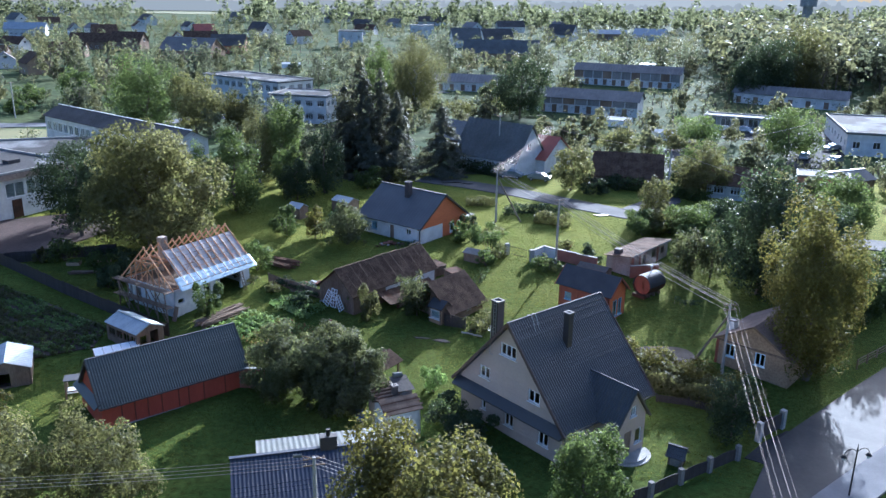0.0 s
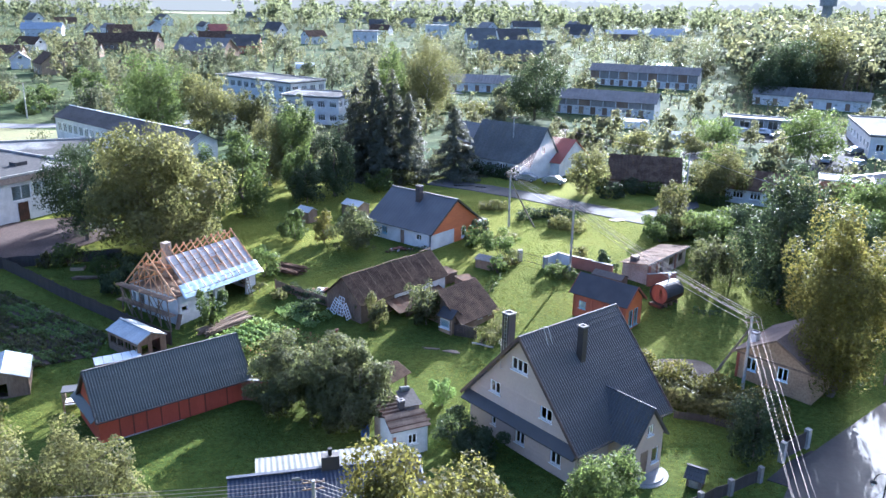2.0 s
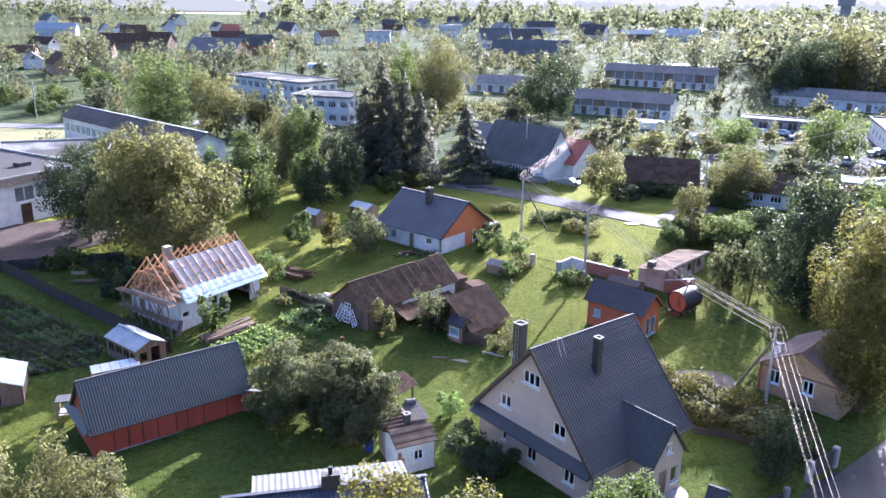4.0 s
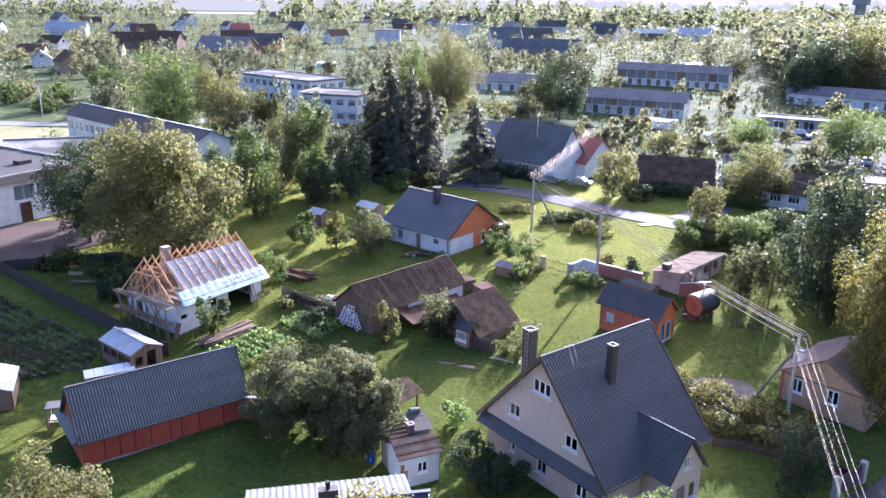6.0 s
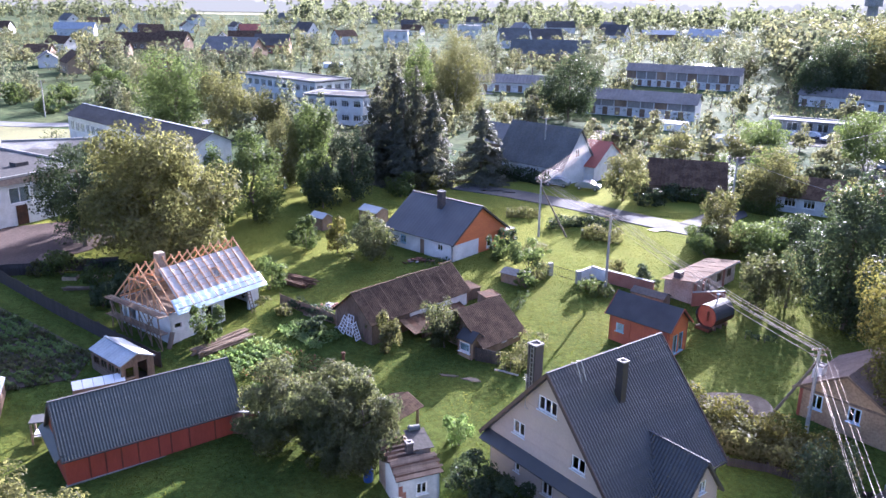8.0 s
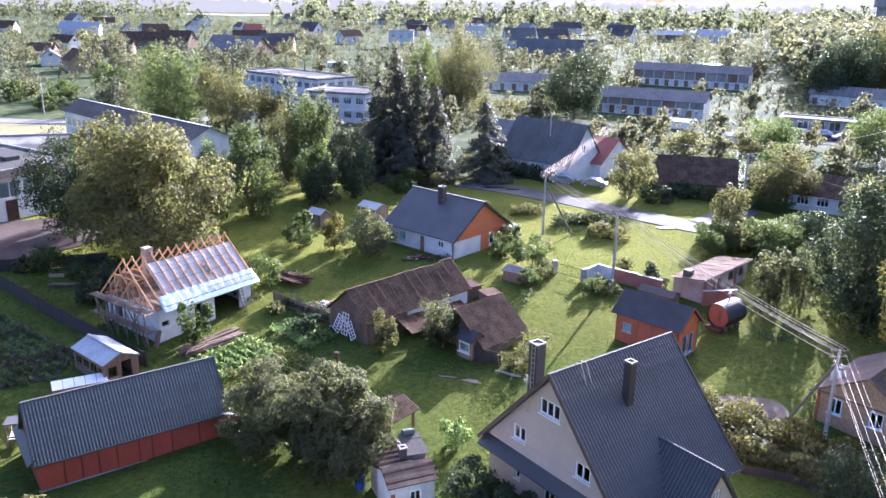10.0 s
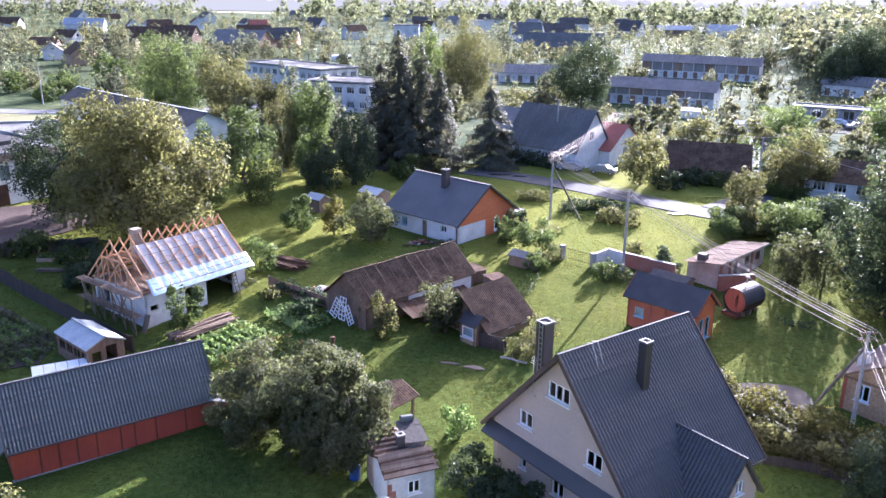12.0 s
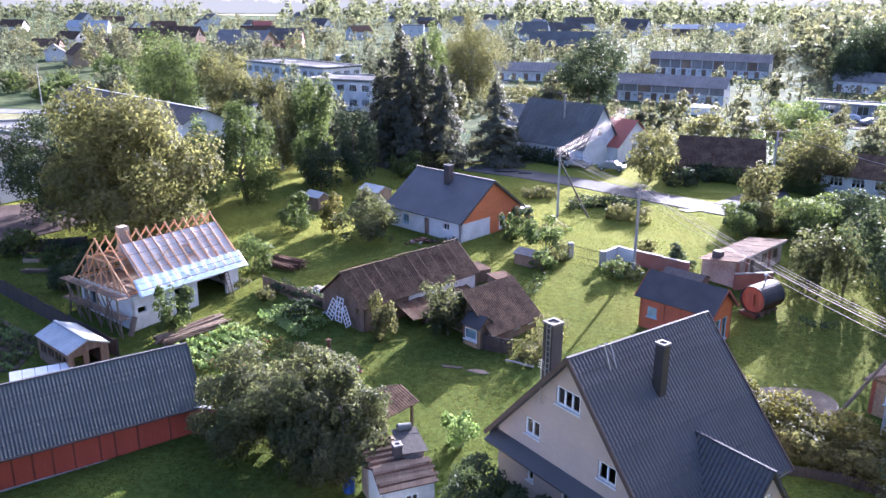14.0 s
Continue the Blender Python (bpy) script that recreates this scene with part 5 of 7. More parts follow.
# ---- zinc sheds of the vegetable plot ----
gable_house("tin_shed", "small glazed board shed with ribbed zinc roof", "shed", -33.15, 78.1, -36.9, 5.5, 3.3, 3.75, 3.05, 1.1, OLD_WOOD, TIN, 0.12, None, {"-": [(0.5 + 1.25 * k, 1.6 + 1.25 * k, 0.7, 1.6, "window", 2) for k in range(4)], "B": [(-1.2, -0.35, 0.6, 1.6, "window", 1), (0.0, 0.9, 0.05, 1.8, "open", 0)]}, wave=0.42, depth=0.05, frame_mat=OLD_WOOD, cap=TIN)
gable_house("tin_shed", "grey board shed with pale zinc roof", "shed", -41.2, 71.3, -66, 4.9, 4.4, 3.15, 2.3, 0.5, OLD_WOOD, TIN, 0.15, None, {"B": [(-0.7, 0.3, 0.1, 1.4, "open", 0)]}, wave=0.42, depth=0.05)
cold = thing("cold_frame", at(-32.9, 71.2, 32), "long white glazed cold frame behind the barn", "cold frame")
for k in range(5):
    part("lid", boxes((k * 0.84, k * 0.84 + 0.8, 0, 1.2, 0, 0.05)), WHITE_FRAME, cold, m=pose(0, 0, 1.05, 14, 0, 0))
part("body", boxes((0, 4.2, 0.02, 1.2, -0.1, 1.04)), OLD_WOOD, cold)
porch = thing("carport", at(-32.4, 65.9, 20), "small open timber lean-to with dark roof beside the barn", "shelter")
part("roof_board", boxes((-1.0, 1.0, -0.85, 0.85, 0, 0.07)), ROOF_FELT, porch, m=pose(0, 0, 1.75, -6, 0, 0))
for x in (-0.88, 0.88):
    for y in (-0.72, 0.72):
        part("post", boxes((x - 0.07, x + 0.07, y - 0.07, y + 0.07, -0.2, 1.7)), OLD_WOOD, porch)
part("rail", boxes((-0.88, 0.88, -0.76, -0.7, 0.75, 0.86)), OLD_WOOD, porch)
part("shelf", boxes((-0.8, 0.8, -0.6, 0.6, 0.55, 0.62)), WHITE_FRAME, porch, "pale board shelf")
gable_house("well_house", "small timber well house with dark tile roof", "well", 18.2, 57.1, -32, 1.5, 1.6, 1.75, 1.05, 0.35, CONCRETE, ROOF_GREY, 0.2, OLD_WOOD, cap=CAP_GREY, wave=0.19, row=0.36)

# ---- garden litter ----
fallen = thing("log", at(2.2, 79.2, -24), "pale fallen branch on the lawn", "log")
part("bark", tube(bmesh.new(), [(0, 0, 0.12), (0.8, 0.06, 0.14), (1.6, -0.04, 0.12), (2.3, 0.02, 0.1)], 0.09, 7), POLE_CONCRETE, fallen)
for x, y, a, b, n in ((-2.0, 78.05, 0.8, 0.2, 1), (0.2, 77.5, 0.8, 0.25, 4)):
    patch("worn_path", [(x + a * math.cos(k) * (1 + 0.3 * math.sin(3 * k + n)), y + b * math.sin(k) * (1 + 0.3 * math.sin(2 * k + n)) - 0.16 * a * math.cos(k)) for k in np.linspace(0, math.tau, 18)[:-1]], DIRT, "worn trace of bare earth in the lawn", "bare soil", 0.05)


def rubble(label, x, y, wide, deep, count, mats, seed, size=0.3):
    """A heap of broken bricks, blocks and boards."""
    rng = random.Random(seed)
    root = thing("rubble_heap", at(x, y, rng.uniform(0, 90)), label, "rubble")
    for k in range(count):
        u, v = rng.gauss(0, 0.4), rng.gauss(0, 0.4)
        h = 0.55 * max(0.0, 1 - math.hypot(u, v)) * rng.random()
        a, b, c = size * rng.uniform(0.5, 1.5), size * rng.uniform(0.3, 0.7), size * rng.uniform(0.2, 0.45)
        part("piece", boxes((-a, a, -b, b, -c * 0.5, c)), rng.choice(mats), root, m=pose(u * wide, v * deep, h + 0.06, rng.uniform(-25, 25), rng.uniform(-25, 25), rng.uniform(0, 180)))
    return root


rubble("heap of pale blocks and broken brick in the grass", -15.2, 90.6, 1.6, 1.0, 34, (WHITEWASH, BRICK_RED, CONCRETE, OLD_WOOD), 3)
rubble("stacked bricks and pots beside the white house", -7.2, 104.8, 1.9, 0.7, 30, (BRICK_RED, TIN_RUSTY, CONCRETE), 4, 0.26)
rubble("old bricks and boards beside the brown shed", -12.6, 86.9, 1.5, 0.7, 22, (OLD_WOOD, BRICK_DARK, CONCRETE), 5, 0.3)
rubble("small heap of red bricks by the apple trees", -9.2, 76.6, 0.8, 0.4, 12, (BRICK_RED, PLASTER_OLD), 6, 0.2)

# ---- low wooden stacks ----


def lumber(name, label, x, y, turn, long, wide, high, mat, seed):
    rng = random.Random(seed)
    root = thing(name, at(x, y, turn), label, "wood stack")
    for layer in range(int(high / 0.12)):
        for k in range(int(wide / 0.22)):
            if rng.random() < 0.2:
                continue
            y0 = k * 0.22 + rng.uniform(-0.03, 0.03)
            x0, x1 = rng.uniform(-0.5, 0.3), long + rng.uniform(-0.6, 0.4)
            part("plank", boxes((x0, x1, y0, y0 + 0.18, 0, 0.06)), mat, root, m=pose(0, 0, 0.05 + layer * 0.12, rng.uniform(-2, 2), rng.uniform(-1, 1), rng.uniform(-4, 4)))
    return root


lumber("board_pile", "stack of weathered grey and brown boards", -24.6, 79.3, 56, 6.0, 1.9, 0.6, OLD_WOOD, 1)
lumber("board_pile", "rough pile of brown timber", -22.0, 96.6, -28, 3.8, 2.2, 0.7, TIN_RUSTY, 2)
lumber("board_pile", "loose pale boards on rubble", -17.3, 88.7, -25, 3.6, 1.2, 0.4, OLD_WOOD, 3)
lumber("board_pile", "old boards beside the garden", -44.5, 92.5, 8, 5.0, 0.8, 0.4, OLD_WOOD, 4)
post = thing("stove_pipe", at(-11.4, 78.2), "short brown post with a pale cap", "post")
part("pipe", rod(bmesh.new(), (0, 0, -0.2), (0, 0, 1.7), 0.16, 0.14, 10), TIN_RUSTY, post)
part("cap", rod(bmesh.new(), (0, 0, 1.7), (0, 0, 1.8), 0.22, 0.18, 10), TIN_RUSTY, post)

# ---- poles and wires ----


def sagging(bm, a, b, sag, r, steps=12):
    a, b = Vector(a), Vector(b)
    pts = [a.lerp(b, k / steps) - Vector((0, 0, sag * 4 * (k / steps) * (1 - k / steps))) for k in range(steps + 1)]
    return tube(bm, pts, r, 5)


def utility_pole(x, y, top, turn, label, arms=2, brace=None, lamp=False):
    """A concrete pole with cross-arms and insulators; top: its height over the ground."""
    root = thing("utility_pole", at(x, y, turn), label, "utility pole", "power poles")
    part("shaft", rod(bmesh.new(), (0, 0, -0.5), (0, 0, top), 0.17, 0.11, 8), POLE_CONCRETE, root)
    for k in range(arms):
        z = top - 0.15 - 0.45 * k
        arm = part("cross_arm", boxes((-0.68, 0.68, -0.04, 0.04, z, z + 0.07)), OLD_WOOD, root)
        for u in (-0.5, 0.5) if k else (-0.62, -0.25, 0.25, 0.62):
            part("insulator", rod(bmesh.new(), (u, 0, z + 0.07), (u, 0, z + 0.2), 0.045, 0.03), PLASTER_OLD, arm)
    if brace:
        part("brace", rod(bmesh.new(), (*brace, -0.4), (0, 0, top * 0.86), 0.13, 0.1, 8), BARK, root)
    if lamp:
        arm = part("lamp_arm", rod(bmesh.new(), (0, 0, top - 0.1), (-0.8, 0, top + 0.2), 0.03), OLD_WOOD, root)
        part("lamp_head", rod(bmesh.new(), (-0.75, 0, top + 0.2), (-1.25, 0, top + 0.24), 0.12, 0.09), ZINC_MATT, arm)
    return root


P1, P2, P3, P4, P0 = Vector((26.9, 71.0, 8.3)), Vector((14.5, 98.8, 11.1)), Vector((7.9, 117.0, 11.0)), Vector((20.5, 157.0, 11.0)), Vector((15.5, 20.0, 8.6))


def pole_at(p, label, turn, brace=None, lamp=False, arms=2):
    return utility_pole(p.x, p.y, p.z - ground_height(p.x, p.y), turn, label, arms, brace, lamp)


pole_at(P1, "grey concrete power pole with a slanting brace", 10, (-2.6, 2.2))
pole_at(P2, "grey concrete power pole in the garden", 25)
pole_at(P3, "grey concrete power pole with a leaning brace", -20, (3.6, 1.6))
pole_at(P4, "grey concrete power pole by the lane", -10)
pole_at(P0, "grey concrete power pole near the street", 10)
utility_pole(-7.7, 44.3, 7.7, 15, "wooden pole with a white street lamp", 2, None, True)
utility_pole(37.2, 132.2, 8.5, 40, "slim pole beside the lane", 1)
utility_pole(-35.8, 182.5, 9.0, 30, "thin street lamp pole before the flats", 1, (2.5, -1.0), True)
utility_pole(10.5, 153.5, 10.5, 10, "tall steel street lamp beside the lane", 1, None, True)
utility_pole(-109, 208, 9.0, 30, "leaning wooden pole by the street", 1)
for a, b in ((P0, P1), (P1, P2), (P2, P3), (P3, P4)):
    d = (b - a).normalized()
    s = Vector((d.y, -d.x, 0)).normalized()
    line = thing("power_line", Matrix.Translation(a), "bundle of pale aluminium power wires", "power line", "power lines")
    for u, drop in ((-0.62, 0.05), (-0.25, 0.05), (0.25, 0.05), (0.62, 0.05), (-0.5, -0.5), (0.5, -0.5)):
        part("wire", sagging(bmesh.new(), s * u + Vector((0, 0, drop)), b - a + s * u + Vector((0, 0, drop)), 0.55, 0.007 if a is P0 else 0.017 if a is P1 else 0.012), WIRE, line)
near_line = thing("power_line", Matrix.Translation((-7.7, 44.3, 7.9)), "thin dark wires from the near pole", "power line", "power lines")
for u in (0.2, -0.05, -0.3, -0.55):
    part("wire", sagging(bmesh.new(), (0.2 * u, 0, u), (-34, -4, u - 0.1), 0.5, 0.014), WIRE, near_line)
    part("wire", sagging(bmesh.new(), (0.2 * u, 0, u), (11, -3.6, u - 0.5), 0.3, 0.014), WIRE, near_line)
side_line = thing("power_line", Matrix.Translation((37.2, 132.2, 11.4)), "single wire from the lane to the houses", "power line", "power lines")
part("wire", sagging(bmesh.new(), (0, 0, 0), (14, -22, -2), 0.4, 0.03), WIRE, side_line)
part("wire", sagging(bmesh.new(), (0, 0, 0), (-17, 25, -0.4), 0.4, 0.02), WIRE, side_line)
part("wire", sagging(bmesh.new(), (0, 0, 0), (38, 34, 0), 0.5, 0.03), WIRE, side_line)


def street_lamp(x, y, turn):
    root = thing("street_lamp", at(x, y, turn), "black iron street lamp with two hanging globes", "street lamp", "street lamps")
    part("shaft", rod(bmesh.new(), (0, 0, 0), (0, 0, 4.0), 0.07, 0.05), BLACK_IRON, root)
    part("finial", rod(bmesh.new(), (0, 0, 4.0), (0, 0, 4.5), 0.06, 0.01), BLACK_IRON, root)
    for s in (-1, 1):
        bm = bmesh.new()
        pts = [Vector((s * 0.5 * (1 - math.cos(a)), 0, 3.7 + 0.45 * math.sin(a))) for a in np.linspace(0, math.pi, 9)]
        tube(bm, pts, 0.03)
        arm = part("arm", bm, BLACK_IRON, root)
        part("shade", rod(bmesh.new(), (s * 1.0, 0, 3.7), (s * 1.0, 0, 3.5), 0.1, 0.24), BLACK_IRON, arm)
        part("globe", rod(bmesh.new(), (s * 1.0, 0, 3.5), (s * 1.0, 0, 3.28), 0.2, 0.08), WHITE_FRAME, arm)
    return root


street_lamp(30.4, 52.3, 10)
# street fence of dark panels between stone posts
line = [(13.0, 50.3), (15.6, 51.9), (18.3, 53.7), (21.0, 55.4), (23.8, 57.2)]
street_fence = thing("garden_fence", pose(*line[0], 0.3), "dark panel fence with pale stone posts", "fence")
for k, (a, b) in enumerate(zip(line, line[1:])):
    a, b = Vector(a) - Vector(line[0]), Vector(b) - Vector(line[0])
    turn = math.degrees(math.atan2(b.y - a.y, b.x - a.x))
    part("post", boxes((-0.18, 0.18, -0.18, 0.18, -0.2, 1.35)), CAP_CONCRETE, street_fence, m=pose(a.x, a.y, 0, 0, 0, turn))
    for j in range(12):
        u = 0.3 + j * ((b - a).length - 0.6) / 12
        part("slat", boxes((u, u + ((b - a).length - 0.6) / 12 - 0.02, -0.02, 0.02, 0.12, 1.1 + 0.1 * math.sin(j / 11 * math.pi))), DARK_FENCE, street_fence, m=pose(a.x, a.y, 0, 0, 0, turn))
part("post", boxes((-0.18, 0.18, -0.18, 0.18, -0.2, 1.35)), CAP_CONCRETE, street_fence, m=pose(line[-1][0] - line[0][0], line[-1][1] - line[0][1], 0, 0, 0, 33))
car_gate = thing("driveway_gate", at(26.6, 60.2, 38), "dark solid sliding gate between stone posts", "gate")
part("leaf", boxes((0.2, 3.2, -0.04, 0.04, 0.15, 1.6)), DARK_FENCE, car_gate)
part("post", boxes((-0.25, 0.15, -0.22, 0.22, -0.2, 1.75)), CONCRETE, car_gate)
part("post", boxes((3.25, 3.7, -0.22, 0.22, -0.2, 1.75)), CONCRETE, car_gate)
patch("driveway", [(24.5, 57.5), (27.5, 55.5), (31.5, 60.2), (29.6, 61.8), (27.0, 60.0)], ASPHALT, "grey asphalt driveway apron", "driveway", 0.06)
DRY_SOIL = material("dry_grey_soil", (0.09, 0.072, 0.058), (0.13, 0.105, 0.086), rough=0.95, scale=0.5, fine=6, bump=0.6, relief=8)
patch("dirt_patch", [(19.8 + 3.1 * math.cos(a) + 2.6, 75.0 + 2.1 * math.sin(a) + 0.2 * math.sin(3 * a)) for a in np.linspace(0, math.tau, 22)[:-1]], DRY_SOIL, "round patch of bare grey soil", "bare soil", 0.12)
fence_yellow = thing("rail_fence", at(40.8, 73.0, 38), "weathered rail fence beside the street", "fence")
for k in range(5):
    part("post", boxes((k * 2.0 - 0.06, k * 2.0 + 0.06, -0.06, 0.06, -0.2, 1.1)), OLD_WOOD, fence_yellow)
for z in (0.35, 0.65, 0.95):
    part("rail", boxes((0, 8.0, 0.062, 0.1, z, z + 0.1)), OLD_WOOD, fence_yellow)

# ---- trees of the near gardens ----
LEAF = {"W": LEAF_OLIVE, "D": LEAF_DARK, "G": LEAF_GREEN, "B": LEAF_OLIVE, "O": LEAF_OLIVE, "Y": LEAF_YELLOW, "A": LEAF_GREY, "N": NEEDLE, "L": LEAF_CROP}
LOOKS = {"W": "old birch with hanging olive-gold twigs", "D": "dense dark green leafy garden tree", "G": "fresh green leafy garden tree", "B": "slim birch with pale bark and olive leaves", "O": "olive-green leafy garden tree in grass", "Y": "yellowing leafy garden tree in grass", "A": "grey-green silvery leafy garden tree", "L": "small light green leafy sapling tree", "S": "tall dark green pointed spruce tree"}


def plant(kind, x, y, height, width, seed, label="", dense=1.0, leaf=None, name=None, most=16500):
    """Plant one tree."""
    far = max(30.0, math.hypot(x, y - 12))
    size = leaf or min(0.7, 0.12 + 0.0017 * far)
    area = width * height * 2.6 * dense
    size = max(size, math.sqrt(2.0 * area / (most * 0.6)))
    count = int(min(most, 2.0 * area / (size * size * 0.6)))
    label = label or LOOKS[kind]
    if kind == "S":
        o = conifer("spruce_tree", label, height, width, NEEDLE, seed, min(15000, int(count * 2.0)), size * 1.25)
    elif kind in "WB":
        o = weeping("birch_tree", label, height, width, LEAF[kind], seed, int(count * 2.1), size * 0.82, int(60 + 12 * width), BARK_BIRCH)
    elif height < 4.6:
        o = bush(name or "bush", label.replace("tree", "bush"), width, width, height, LEAF[kind], seed, count, size)
    else:
        o = broadleaf(name or "tree", label, height, width, LEAF[kind], seed, count, size, int(50 + width * 9), 0.04, None, 0.1, 0.26)
    o.matrix_basis = at(x, y, seed * 77 % 360)
    return o


NEAR = (
    # Dark tree at (-50.5, 116): added behind the others to shade the yard.
    ("O", -37.6, 101.2, 16.4, 17.6), ("D", -49.0, 106.5, 13.0, 11.5), ("D", -50.5, 116.0, 11.5, 9.0), ("G", -31.5, 121.0, 12.6, 9.0), ("B", -32.1, 140.5, 12.0, 6.5), ("G", -28.0, 143.0, 13.8, 8.6), ("G", -35.5, 117.0, 10.5, 7.4),
    ("G", -67.2, 186.0, 18.0, 16.6), ("O", -56.8, 187.5, 14.0, 13.1), ("O", -48.5, 192.5, 9.4, 9.3),
    ("S", -15.0, 147.2, 21.5, 11.5), ("S", -11.6, 148.6, 19.6, 10.5), ("S", -8.4, 146.4, 16.0, 9.0), ("S", -0.4, 148.8, 14.0, 11.0), ("S", -18.0, 148.6, 17.0, 9.0), ("S", -13.2, 144.6, 15.0, 7.0),
    ("W", -8.1, 225.0, 21.5, 17.0), ("G", -17.5, 229.0, 17.5, 10.0), ("D", 20.3, 220.5, 16.3, 17.4),
    ("D", -19.6, 133.2, 10.6, 7.0), ("A", -12.6, 105.4, 5.6, 6.6), ("G", -21.4, 108.2, 4.2, 4.8), ("Y", -17.4, 107.4, 4.6, 3.4), ("D", -14.0, 110.5, 3.4, 4.6), ("G", -12.8, 136.6, 4.0, 5.8), ("O", -9.5, 141.0, 3.0, 6.5), ("D", -23.5, 128.5, 6.5, 6.0), ("G", -25.5, 133.0, 7.5, 6.0),
    ("G", -25.0, 81.4, 4.4, 3.4), ("G", -22.6, 94.8, 3.8, 4.2), ("G", 2.4, 106.6, 3.1, 3.4), ("G", 6.1, 103.0, 3.7, 5.4), ("A", -2.6, 83.2, 4.6, 5.0), ("G", 5.5, 97.5, 2.2, 3.0), ("D", 3.4, 111.5, 2.6, 3.4), ("G", -9.8, 84.0, 2.0, 2.2), ("D", -15.5, 86.0, 1.4, 3.4), ("O", -19.3, 88.6, 1.2, 2.6), ("G", 12.6, 96.6, 1.6, 3.4), ("D", 18.9, 99.6, 2.4, 3.0), ("O", 16.2, 103.5, 1.6, 3.2), ("G", -41.5, 93.5, 2.6, 4.2), ("O", -49.6, 96.0, 1.9, 2.2), ("D", -38.6, 89.0, 3.0, 4.0), ("G", -47.0, 96.8, 3.0, 4.6), ("D", -37.0, 91.0, 3.4, 4.6), ("O", 41.0, 101.5, 6.5, 7.0), ("D", 48.0, 99.0, 8.0, 8.5), ("G", 56.0, 110.0, 9.0, 9.0), ("D", 49.0, 116.0, 6.0, 8.0), ("G", 47.0, 147.0, 8.0, 8.0), ("O", 53.0, 128.0, 6.0, 7.5), ("G", 58.0, 122.0, 7.0, 8.0), ("O", -7.9, 81.8, 4.2, 2.8),
    ("A", 29.8, 94.4, 6.4, 4.4), ("A", 32.9, 94.8, 6.2, 4.6), ("D", 37.0, 90.0, 14.5, 10.5), ("G", 28.4, 111.0, 3.8, 8.0), ("G", 35.0, 109.5, 5.0, 9.4), ("O", 32.4, 112.5, 3.8, 7.6), ("D", 40.0, 111.0, 5.0, 8.0),
    ("O", 22.1, 138.4, 7.8, 7.2), ("O", 31.9, 119.5, 6.6, 5.4), ("O", 43.4, 135.2, 9.2, 10.4), ("D", 42.5, 142.5, 5.0, 6.4), ("D", 30.3, 139.0, 2.4, 6.0), ("D", 25.6, 136.0, 2.6, 6.0),
    ("D", 24.4, 60.6, 5.6, 5.0), ("D", 0.9, 61.2, 3.2, 5.6), ("D", 2.8, 59.2, 2.8, 4.4), ("L", -0.5, 67.5, 2.6, 2.6),
    ("O", 16.5, 229.0, 5.0, 9.2), ("O", 4.4, 217.0, 5.5, 8.7), ("G", 59.1, 188.5, 6.2, 12.5), ("G", 72.6, 171.5, 10.4, 15.0), ("O", 50.1, 177.5, 4.5, 8.6), ("O", 38.4, 176.0, 4.6, 9.6),
    ("D", 105.2, 272.0, 20.0, 20.0), ("O", 121.9, 290.0, 23.0, 22.0), ("D", 98.0, 268.0, 15.0, 14.8), ("G", -106.2, 238.5, 9.5, 12.3), ("G", -118.3, 236.5, 5.4, 10.0), ("G", -111.8, 215.0, 4.4, 7.0), ("G", -128.7, 229.0, 6.0, 7.1),
    ("A", -10.6, 65.6, 7.2, 7.6), ("A", -7.4, 63.6, 6.6, 6.6), ("A", -14.2, 67.2, 6.3, 7.6), ("A", -9.6, 67.6, 5.6, 6.0),
)
for n, (kind, x, y, height, width) in enumerate(NEAR):
    plant(kind, x, y, height, width, n + 11, label="old apple tree with grey-green leaves" if n >= len(NEAR) - 4 else "", dense=2.2 if n == 0 or n >= len(NEAR) - 4 else 1.5 if x > 34 and y < 115 else 1.15, most=36000 if n == 0 else 30000 if n >= len(NEAR) - 4 else 16500)
plant("Y", 34.8, 70.9, 17.6, 10.6, 201, "tall yellowing lime tree by the street", 1.5, 0.25, most=52000)
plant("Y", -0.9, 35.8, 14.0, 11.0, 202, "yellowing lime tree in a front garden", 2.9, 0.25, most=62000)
plant("G", 9.7, 47.4, 8.2, 6.4, 203, "fresh green tree before the big house", 1.4)
plant("O", -30.8, 46.8, 9.0, 11.5, 204, "olive-green garden tree behind the barn", 1.2)
plant("O", -23.4, 48.4, 7.6, 8.5, 205, "olive-green garden tree behind the barn", 1.2)
plant("G", -35.5, 55.0, 3.0, 4.5, 206)
plant("Y", -38.5, 61.5, 2.6, 4.0, 207)


